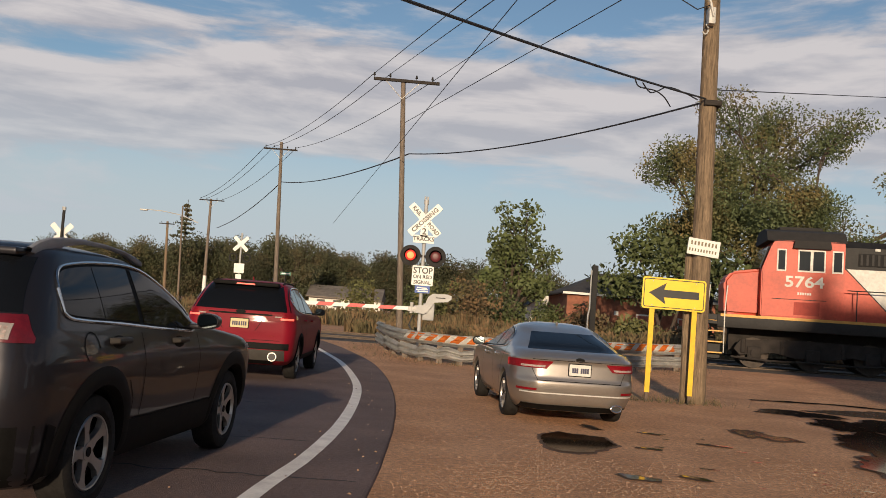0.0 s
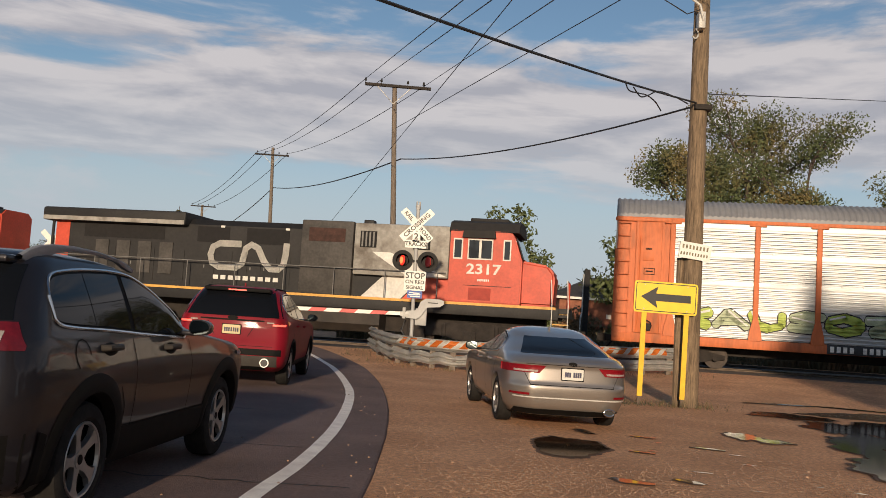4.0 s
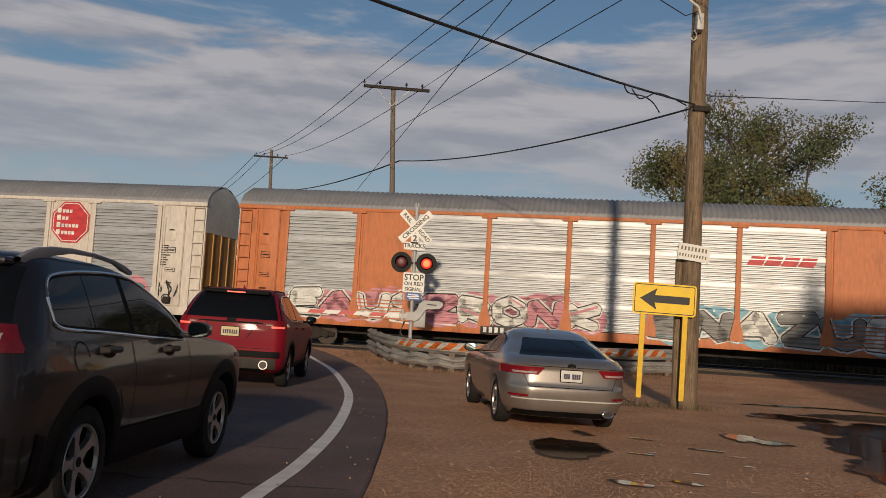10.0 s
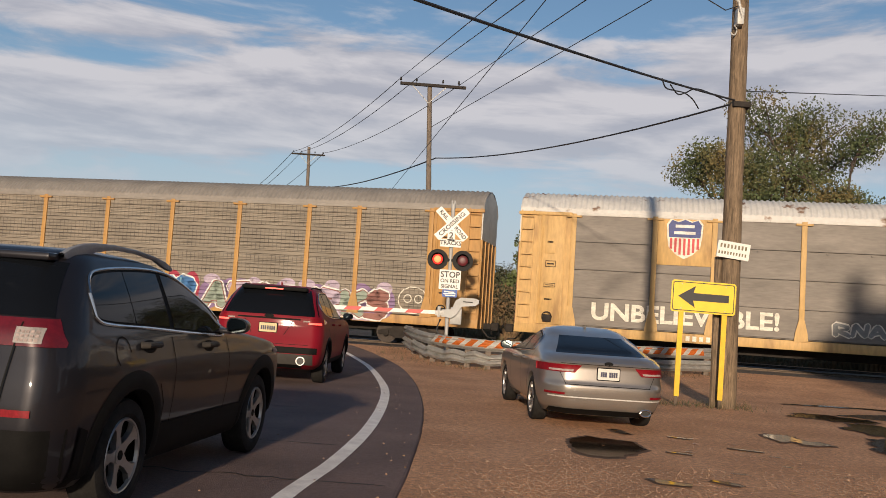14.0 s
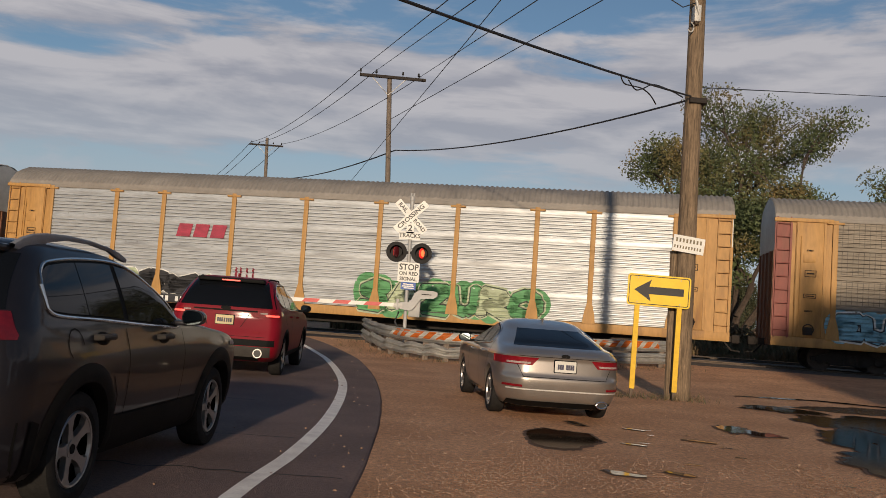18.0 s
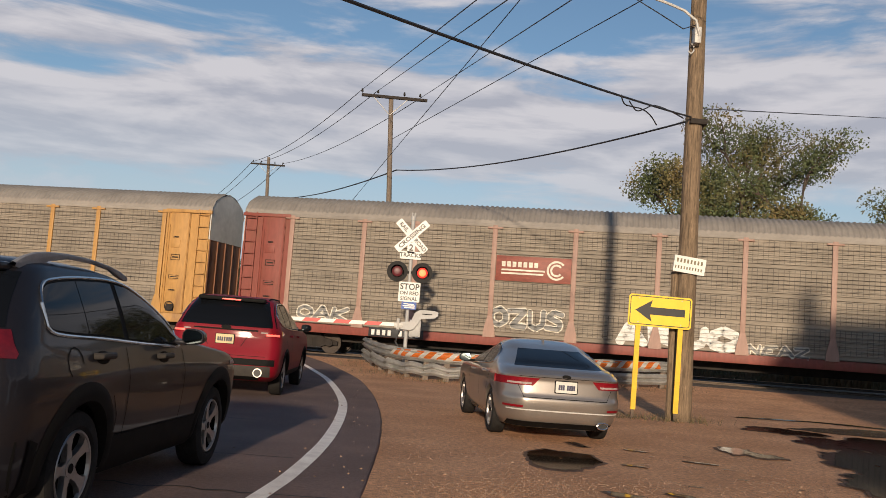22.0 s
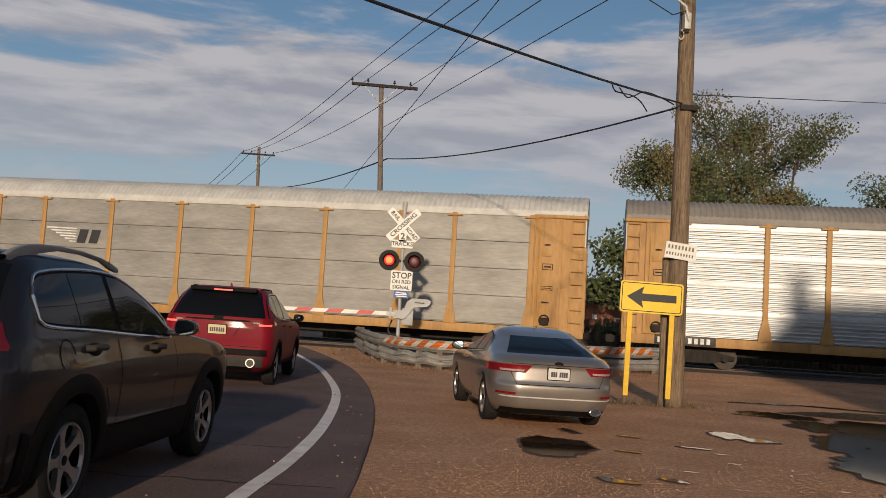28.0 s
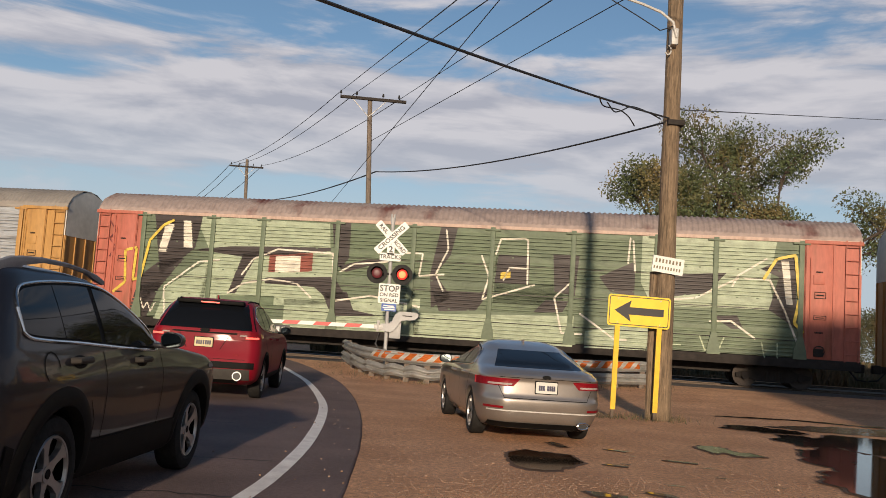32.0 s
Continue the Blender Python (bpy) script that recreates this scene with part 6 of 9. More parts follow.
tree("small bare tree with few leaves", (32.5, 75, 0.6), 12.5, [((0.0, 0, 1), 0.42), ((0.25, 0, 1), 0.4)], 0.09, 3, M["leaf_far"], 120, 0.12, 1.0, 3, 0.4)

FAR = [tree("tree in a row, some added out of view for reflections", (-30, 150, 0.9), 10.0, [((0.1, 0, 1), 0.42), ((-0.4, 0, 1), 0.38), ((0.45, 0.1, 1), 0.38), ((0.0, -0.3, 1), 0.3)], 0.2, 2, M["leaf_far"], 12000, 0.17, 1.9, 20 + k, 0.5, low=0.3, skirt=0.4)
       for k in range(3)]
for k, f in enumerate(FAR):
    f.matrix_basis = pose(-18 + k * 7, 150, 0.8)
    f["group"] = "far trees"
rng_far = random.Random(4)
spots = [(-62 + i * 5.2 + rng_far.uniform(-1.5, 1.5), 148 + rng_far.uniform(-8, 16)) for i in range(9)] + [(3 + i * 4.6 + rng_far.uniform(-1.5, 1.5), 146 + rng_far.uniform(-8, 16)) for i in range(14)]
spots += [(-46, 118), (-41.5, 121), (-38, 124), (-29, 122), (-25.5, 120), (-21.5, 124), (-17, 130), (-12, 134), (-7, 138), (-2, 140), (41.5, 92), (46, 94), (52, 96), (37, 110), (-75, 140), (-84, 138), (-52, 120), (10, 118), (0.5, 110), (12.5, 112)]
spots += [(-47 + i * 3.6 + rng_far.uniform(-1, 1), 134 + rng_far.uniform(-3, 6)) for i in range(14)] + [(-24, 112), (-19.5, 114), (-33, 118), (-43, 112)]
# unseen trees to the right, added to darken the near car's side reflections
spots += [(24, 16), (27, 10), (25, 3), (30, 20), (32, 14)]
for i, (x, y) in enumerate(spots):
    c = copy_thing(FAR[i % 3], pose(x, y, 0.7, 0, 0, rng_far.uniform(0, 360)))
    s = rng_far.uniform(0.75, 1.05) * (0.92 if y > 130 else 0.85)
    s *= 1.08 if y < 130 and x < -10 else 1.0
    if x < -14 and y < 132:
        s *= 0.85 + 0.25 * (i % 3) / 2
    c.scale = (s, s, s * rng_far.uniform(0.85, 1.1))


def spruce(base, h):
    th = thing("spruce", "tall dark spruce tree with drooping tiers of branches", "tree", Matrix.Translation(base))
    bm = bmesh.new()
    rod(bm, (0, 0, 0), (0, 0, h), 0.22, 0.03, 8)
    part("trunk", bm, M["bark"], th)
    q = random.Random(2)
    pts = []
    for i in range(19):
        z = 1.5 + (h - 1.7) * i / 19
        reach = ((h - z) * 0.30 + 0.30) * q.uniform(0.6, 1.15)
        for k in range(7):
            a = q.uniform(0, math.tau)
            for j in range(10):
                d = reach * (j + 1) / 10 * q.uniform(0.8, 1.1)
                pts.append((d * math.cos(a), d * math.sin(a), z - 0.05 * d + 0.05 * d * d + q.gauss(0, 0.08)))
    part("crown", leaf_mesh("crown", pts, 0.26, M["leaf_far"], 6), None, th)


bm = bmesh.new()
rod(bm, (-0.01, 0, 0.6), (-0.03, 0, 2.9), 0.215, 0.205, n=12)
part("white_band", bm, M["sign_white"], P3, "white painted lower part")
spruce((-34.7, 120, 0.7), 13.2)


def weeds():
    """Dry weeds and grass in a belt beyond the tracks."""
    rng = np.random.default_rng(12)
    n = 52000
    x = rng.uniform(-30, 34, n)
    d = rng.uniform(0, 1, n) ** 1.4 * 26 + 10.5
    y = TRACK_D + d - x * math.tan(TRACK_A)
    clump = np.array([noise.noise(Vector((a * 0.25, b * 0.2, 0))) + 0.5 * noise.noise(Vector((a * 0.9, b * 0.8, 5))) for a, b in zip(x, y)])
    h = np.clip(0.42 + 0.7 * clump + 0.02 * (d - 10), 0.10, 1.7) * rng.uniform(0.5, 1.15, n)
    keep = (x > -4.5 + 0.0 * d) | (d > 22)
    x, y, h = x[keep], y[keep], h[keep]
    n = len(x)
    a = rng.uniform(0, math.tau, n)
    w = rng.uniform(0.012, 0.045, n)
    z = np.array([ground_z(p, q) for p, q in zip(x, y)])
    lean = rng.normal(0, 0.22, (n, 2)) * h[:, None]
    v = np.zeros((n, 4, 3))
    v[:, 0] = np.stack([x - np.cos(a) * w, y - np.sin(a) * w, z - 0.03], 1)
    v[:, 1] = np.stack([x + np.cos(a) * w, y + np.sin(a) * w, z - 0.03], 1)
    v[:, 2] = np.stack([x + np.cos(a) * w * 1.6 + lean[:, 0], y + np.sin(a) * w * 1.6 + lean[:, 1], z + h], 1)
    v[:, 3] = np.stack([x - np.cos(a) * w * 1.6 + lean[:, 0], y - np.sin(a) * w * 1.6 + lean[:, 1], z + h * 0.9], 1)
    me = bpy.data.meshes.new("weeds")
    me.from_pydata(v.reshape(-1, 3).tolist(), [], np.arange(4 * n).reshape(n, 4).tolist())
    me.materials.append(M["brush"])
    tagged(new("weeds", me), "dry brown and green weeds beyond the tracks", "weeds", kind="stuff")


weeds()


def shrub(x, y, r, h, seed, leaf, label="low tangled bush beyond the tracks"):
    th = thing("bush", label, "bush", Matrix.Translation((x, y, ground_z(x, y))), group="bushes")
    q = np.random.default_rng(seed)
    bm = bmesh.new()
    for k in range(5):
        a = k * 1.3
        rod(bm, (0, 0, -0.1), (math.cos(a) * r * 0.5, math.sin(a) * r * 0.5, h * 0.7), 0.03, 0.01, 5)
    part("stems", bm, M["bark"], th)
    n = int(900 * r)
    p = q.normal(size=(n, 3))
    p *= (q.uniform(0, 1, (n, 1)) ** 0.45) / np.linalg.norm(p, axis=1)[:, None]
    lump = 1 + 0.35 * np.sin(p[:, :1] * 5 + seed) * np.cos(p[:, 1:2] * 4)
    p = p * lump * np.array([r, r * 0.8, h * 0.62]) + np.array([0, 0, h * 0.5])
    p = p[p[:, 2] > 0.05]
    part("leaves", leaf_mesh("leaves", p, 0.15, leaf, seed), None, th)


for i, (x, y, r, h, lf) in enumerate(((8.2, 50, 1.5, 1.9, "brush"), (10.6, 49, 1.3, 1.5, "leaf_fall"), (2.3, 62, 1.9, 3.4, "brush"), (0.2, 66, 1.9, 3.2, "leaf_fall"), (-6.5, 74, 1.6, 3.4, "leaf_fall"),
                                      (13.4, 47, 1.2, 1.6, "brush"), (4.6, 66, 1.9, 2.8, "leaf"), (8.8, 72, 1.8, 2.4, "leaf"), (16.0, 46, 1.2, 1.4, "brush"), (-1.5, 70, 1.7, 3.0, "leaf"))):
    shrub(x, y, r, h, 40 + i, M[lf])


# ---- buildings beyond the tracks ----
def brick_house():
    x0, x1, y0, y1, z0, z1 = 9.9, 21.5, 70, 82, 0.4, 3.75
    th = thing("brick_house", "low red brick house with a dark hipped roof", "house")
    bm = bmesh.new()
    box(bm, x0, y0, z0, x1, y1, z1)
    part("wall", bm, M["brick"], th)
    bm = bmesh.new()
    a = [Vector(p) for p in ((x0 - 0.4, y0 - 0.4, z1), (x1 + 0.4, y0 - 0.4, z1), (x1 + 0.4, y1 + 0.4, z1), (x0 - 0.4, y1 + 0.4, z1))]
    r = [Vector((13.3, 76, 5.7)), Vector((18.2, 76, 5.7))]
    lo = [v - Vector((0, 0, 0.12)) for v in a]
    va, vr, vl = [bm.verts.new(v) for v in a], [bm.verts.new(v) for v in r], [bm.verts.new(v) for v in lo]
    bm.faces.new((va[0], va[1], vr[1], vr[0]))
    bm.faces.new((va[1], va[2], vr[1]))
    bm.faces.new((va[2], va[3], vr[0], vr[1]))
    bm.faces.new((va[3], va[0], vr[0]))
    for k in range(4):
        bm.faces.new((va[k], vl[k], vl[(k + 1) % 4], va[(k + 1) % 4]))
    bm.faces.new(vl)
    part("roof", bm, M["shingle"], th, sharp=10)
    bm = bmesh.new()
    box(bm, x0 - 0.42, y0 - 0.44, z1 - 0.16, x1 + 0.42, y0 - 0.40, z1 + 0.02)
    part("gutter", bm, M["trim_white"], th)
    for wx, wz, ww, wh in ((16.2, 1.3, 0.75, 1.0), (19.3, 1.5, 0.6, 0.7)):
        bm = bmesh.new()
        box(bm, wx - ww - 0.12, y0 - 0.05, wz - wh, wx + ww + 0.12, y0 + 0.02, wz + wh + 0.12)
        w = part("window", bm, M["trim_white"], th)
        bm = bmesh.new()
        box(bm, wx - ww, y0 - 0.07, wz - wh, wx + ww, y0 - 0.05, wz + wh)
        part("pane", bm, TM["red_end"], w)
    bm = bmesh.new()
    box(bm, 13.6, y0 - 0.05, 2.2, 13.95, y0, 2.55)
    part("vent", bm, M["trim_white"], th)


def gable_house():
    th = thing("white_house", "white gable of a small house behind the bushes", "house")
    for k, (x, z, s) in enumerate(((10.6, 2.9, 1.7), (11.9, 2.6, 1.3))):
        bm = bmesh.new()
        slab(bm, [(x - s, 0.6), (x + s, 0.6), (x + s, z), (x, z + s * 0.8), (x - s, z)], 1, 88 - k, 93)
        part("gable", bm, M["trim_white"], th)
        bm = bmesh.new()
        for q in (-1, 1):
            slab(bm, [(x, z + s * 0.8 + 0.02), (x + q * (s + 0.25), z - 0.2), (x + q * (s + 0.25), z - 0.05), (x, z + s * 0.8 + 0.2)], 1, 87.6 - k, 93.2)
        part("roof", bm, M["shingle"], th)


def long_house():
    th = thing("long_building", "long low white building with a pale grey roof", "building")
    bm = bmesh.new()
    box(bm, -16.0, 110, 0.6, -7.2, 116, 2.3)
    part("wall", bm, M["trim_white"], th)
    bm = bmesh.new()
    slab(bm, [(109.3, 2.25), (113, 3.7), (116.7, 2.25), (116.7, 2.12), (109.3, 2.12)], 0, -16.3, -7.0)
    part("roof", bm, mat("old_roof", (0.17, 0.145, 0.12), 0.8, var=0.25, scale=1.5), th)
    for k in range(4):
        bm = bmesh.new()
        box(bm, -15 + k * 2.0, 109.94, 1.0, -14 + k * 2.0, 110, 1.9)
        part("window", bm, M["black"], th)


brick_house()
gable_house()
long_house()


def far_things():
    th = thing("post", "dark wooden post with a pale pipe strapped to it", "post", Matrix.Translation((7.6, 45, 0.2)))
    bm = bmesh.new()
    box(bm, -0.05, -0.12, -0.2, 0.22, 0.12, 4.15, 0.01)
    part("shaft", bm, M["matte_black"], th)
    bm = bmesh.new()
    tube(bm, [(-0.16, -0.1, 0), (-0.16, -0.1, 1.6), (-0.10, -0.1, 2.0), (-0.10, -0.1, 3.9)], 0.04, 8)
    part("pipe", bm, M["galv"], th)
    # signals on the other side of the crossing
    th = thing("crossing_signal", "far railway crossing signal with crossbuck and unlit lamps", "crossing signal", Matrix.Translation((-12.85, 57, 0.3)))
    bm = bmesh.new()
    rod(bm, (0, 0, 0), (0, 0, 5.2), 0.06, n=10)
    part("mast", bm, M["alu"], th)
    crossbuck(th, -0.1, 4.5, 0.0, 0.61, M["sign_white"], False)
    for s in (-1, 1):
        bm = bmesh.new()
        tube(bm, [(s * 0.42 + 0.24 * math.cos(a), -0.12, 3.62 + 0.24 * math.sin(a)) for a in [math.tau * k / 20 for k in range(20)]], 0.05, 6, True)
        part("lamp_hood", bm, M["matte_black"], th)
    bm = bmesh.new()
    slab(bm, [(a, b + 2.95) for a, b in rounded(0.32, 0.30, 0.03)], 1, -0.10, -0.09)
    part("stop_sign", bm, M["sign_white"], th)
    bm = bmesh.new()
    slab(bm, [(a, b + 2.42) for a, b in rounded(0.18, 0.14, 0.02)], 1, -0.10, -0.09)
    part("notice", bm, M["sign_white"], th)
    th = thing("crossing_signal", "bare white back of a crossbuck on a dark mast", "crossing signal", Matrix.Translation((-16.26, 38, 0.3)))
    bm = bmesh.new()
    rod(bm, (0.06, 0, 0), (0.06, 0, 4.25), 0.06, n=10)
    part("mast", bm, M["matte_black"], th)
    bm = bmesh.new()
    rod(bm, (0.06, 0, 4.25), (0.06, 0, 4.4), 0.08, n=10)
    part("bell", bm, M["alu"], th)
    crossbuck(th, 0.1, 3.22, 0.0, 0.61, M["sign_white"], False)
    # street name post
    th = thing("street_sign", "small green street name board on a dark post", "road sign", Matrix.Translation((-13.0, 75, 0.5)))
    bm = bmesh.new()
    rod(bm, (0, 0, 0), (0, 0, 3.2), 0.05, n=8)
    part("post", bm, M["matte_black"], th)
    bm = bmesh.new()
    slab(bm, [(a, b + 3.15) for a, b in rounded(0.45, 0.14, 0.03)], 1, -0.08, -0.06)
    bd = part("board", bm, mat("street_green", (0.02, 0.12, 0.07), 0.5), th)
    bm = bmesh.new()
    box(bm, -0.33, -0.085, 3.10, 0.33, -0.08, 3.20)
    part("marks", bm, M["sign_white"], bd)
    # poles of the side street
    p4 = wood_pole("utility_pole", "far wooden utility pole with a crossarm", (-33.7, 110, 0.6), (-34.1, 110, 10.0), 0.2, 0.14, M["pole_wood"])
    crossarm(p4, 9.1, -1.35, 0.55, pins=(0.1, 0.9))
    lp = wood_pole("street_lamp", "far street lamp pole with a long curved arm", (-27.6, 95, 0.6), (-28.0, 95, 10.6), 0.12, 0.08, M["grey_wood"])
    bm = bmesh.new()
    tube(bm, [(1.4, 0, 8.3), (-0.4, 0, 9.0), (-2.5, 0, 9.3), (-4.2, 0, 9.35)], 0.05, 6)
    part("arm", bm, M["galv"], lp)
    bm = bmesh.new()
    box(bm, -4.9, -0.15, 9.2, -4.1, 0.15, 9.38, 0.06)
    part("lantern", bm, M["galv"], lp)


far_things()

# ---- emblems and spray paint on the wagons ----
def flat_colour(name, c, rough=0.55):
    return mat(name, c, rough, var=0.24, scale=2.5, bscale=16, stretch=(1, 1, 2.5))


GM = {
    "white": flat_colour("spray_white", (0.68, 0.68, 0.64)), "black": flat_colour("spray_black", (0.025, 0.025, 0.028)), "teal": flat_colour("spray_teal", (0.06, 0.33, 0.36)),
    "blue": flat_colour("spray_blue", (0.05, 0.16, 0.36)), "sky": flat_colour("spray_sky", (0.20, 0.42, 0.52)), "lime": flat_colour("spray_lime", (0.38, 0.48, 0.08)),
    "green": flat_colour("spray_green", (0.08, 0.28, 0.10)), "pink": flat_colour("spray_pink", (0.55, 0.24, 0.28)), "orange": flat_colour("spray_orange", (0.62, 0.26, 0.04)),
    "yellow": flat_colour("spray_yellow", (0.62, 0.45, 0.06)), "purple": flat_colour("spray_purple", (0.22, 0.14, 0.26)), "crimson": flat_colour("spray_crimson", (0.33, 0.03, 0.06)),
    "pale_green": flat_colour("spray_pale_green", (0.40, 0.46, 0.30)), "dark_green": flat_colour("spray_dark_green", (0.035, 0.05, 0.035)), "grey": flat_colour("spray_grey", (0.22, 0.22, 0.21)),
    "red": flat_colour("emblem_red", (0.50, 0.035, 0.04)), "navy": flat_colour("emblem_blue", (0.03, 0.05, 0.20)), "cream": flat_colour("emblem_cream", (0.66, 0.62, 0.52)),
    "steel_blue": flat_colour("spray_steel_blue", (0.10, 0.22, 0.36)), "sage": flat_colour("spray_sage", (0.26, 0.31, 0.25)), "mauve": flat_colour("spray_mauve", (0.42, 0.34, 0.42)),
    "mist": flat_colour("spray_mist", (0.40, 0.45, 0.43)), "soot": flat_colour("spray_soot", (0.11, 0.10, 0.09)), "rosewood": flat_colour("spray_rosewood", (0.24, 0.10, 0.08)), "maroon_ink": flat_colour("spray_maroon", (0.16, 0.03, 0.03)), "brown": flat_colour("emblem_brown", (0.23, 0.06, 0.04)),
}
EDGES = [0.0]
for _w in LAYOUT:
    EDGES.append(EDGES[-1] + _w)


PROFILES = {k: rib_profile(k) for k in ("ribbed", "fine", "sheet")}


def lay(bm, poly, style, layer):
    """Lay a convex patch of paint on the side, row by row, so that it follows the ribs and dips into the slots."""
    zs = [p[1] for p in poly]
    z0, z1 = max(min(zs), 0.76), min(max(zs), Z_EAVE - 0.07)
    if z1 - z0 < 0.01:
        return
    n = max(2, int((z1 - z0) / 0.06))
    foot = Z_BASE + 0.05
    rows = [(z0 + (z1 - z0) * i / n, None) for i in range(n + 1)]
    if style != "flat":
        rows += [(foot + z, d) for z, d in PROFILES[style] if z0 < foot + z < z1]
    rows.sort(key=lambda r: r[0])
    prev = None
    for z, d in rows:
        zc = min(max(z, min(zs) + 1e-4), max(zs) - 1e-4)
        xs = []
        for a, b in zip(poly, poly[1:] + poly[:1]):
            if (a[1] - zc) * (b[1] - zc) <= 0 and a[1] != b[1]:
                xs.append(a[0] + (b[0] - a[0]) * (zc - a[1]) / (b[1] - a[1]))
        if len(xs) < 2:
            continue
        if style == "flat" or z < foot:
            y = -0.026 - 0.003 * layer
        else:
            y = 0.02 - (lerp(PROFILES[style], z - foot)[0] if d is None else d) - 0.004 - 0.003 * layer
        cur = (bm.verts.new((max(min(xs), 0.03), y, z)), bm.verts.new((min(max(xs), LENGTH - 0.03), y, z)))
        if prev:
            bm.faces.new((prev[0], prev[1], cur[1], cur[0]))
        prev = cur


def bar_poly(x0, z0, x1, z1, w):
    d = Vector((x1 - x0, z1 - z0))
    if d.length < 1e-6:
        d = Vector((1, 0))
    d.normalize()
    n = Vector((-d.y, d.x)) * w
    e = d * w * 0.6
    return [(x0 - e.x * 0.6 + n.x * 0.6, z0 - e.y * 0.6 + n.y * 0.6), (x0 - e.x, z0 - e.y), (x0 - e.x * 0.6 - n.x * 0.6, z0 - e.y * 0.6 - n.y * 0.6), (x0 - n.x, z0 - n.y), (x1 - n.x, z1 - n.y),
            (x1 + e.x * 0.6 - n.x * 0.6, z1 + e.y * 0.6 - n.y * 0.6), (x1 + e.x, z1 + e.y), (x1 + e.x * 0.6 + n.x * 0.6, z1 + e.y * 0.6 + n.y * 0.6), (x1 + n.x, z1 + n.y), (x0 + n.x, z0 + n.y)]


def ring_poly(cx, cz, rx, rz, n=14):
    return [(cx + rx * math.cos(k * math.tau / n), cz + rz * math.sin(k * math.tau / n)) for k in range(n)]


def bow(p, c, q, n=5):
    """Points along a bent line from p to q, drawn towards c."""
    return [tuple(p[k] * (1 - t) ** 2 + 2 * c[k] * t * (1 - t) + q[k] * t * t for k in (0, 1)) for t in [i / n for i in range(n + 1)]]


# bent strokes of which the sprayed shapes are made, in a unit square
STROKES = [
    [[(0.0, 0.92), (0.95, 0.96), (0.15, 0.08), (1.0, 0.05)]],
    [[(0.95, 0.95), (0.12, 0.88), (0.05, 0.08), (0.98, 0.06)], [(0.1, 0.5), (0.72, 0.54)]],
    [[(0.05, 0.02), (0.12, 0.95), (0.82, 0.08), (0.92, 1.0)]],
    [[(0.5, 1.0), (0.08, 0.75), (0.06, 0.25), (0.5, 0.03), (0.92, 0.28), (0.93, 0.72), (0.5, 1.0)]],
    [[(0.95, 0.85), (0.45, 1.0), (0.08, 0.72), (0.85, 0.40), (0.7, 0.06), (0.0, 0.12)]],
    [[(0.1, 1.0), (0.06, 0.03)], [(0.95, 0.98), (0.1, 0.48), (0.98, 0.02)]],
    [[(0.0, 0.02), (0.45, 1.0), (0.98, 0.0)], [(0.2, 0.36), (0.8, 0.38)]],
    [[(0.06, 0.98), (0.12, 0.2), (0.5, 0.03), (0.88, 0.25), (0.95, 1.0)]],
    [[(0.05, 0.0), (0.1, 0.96), (0.85, 0.82), (0.75, 0.5), (0.12, 0.46), (0.98, 0.0)]],
]


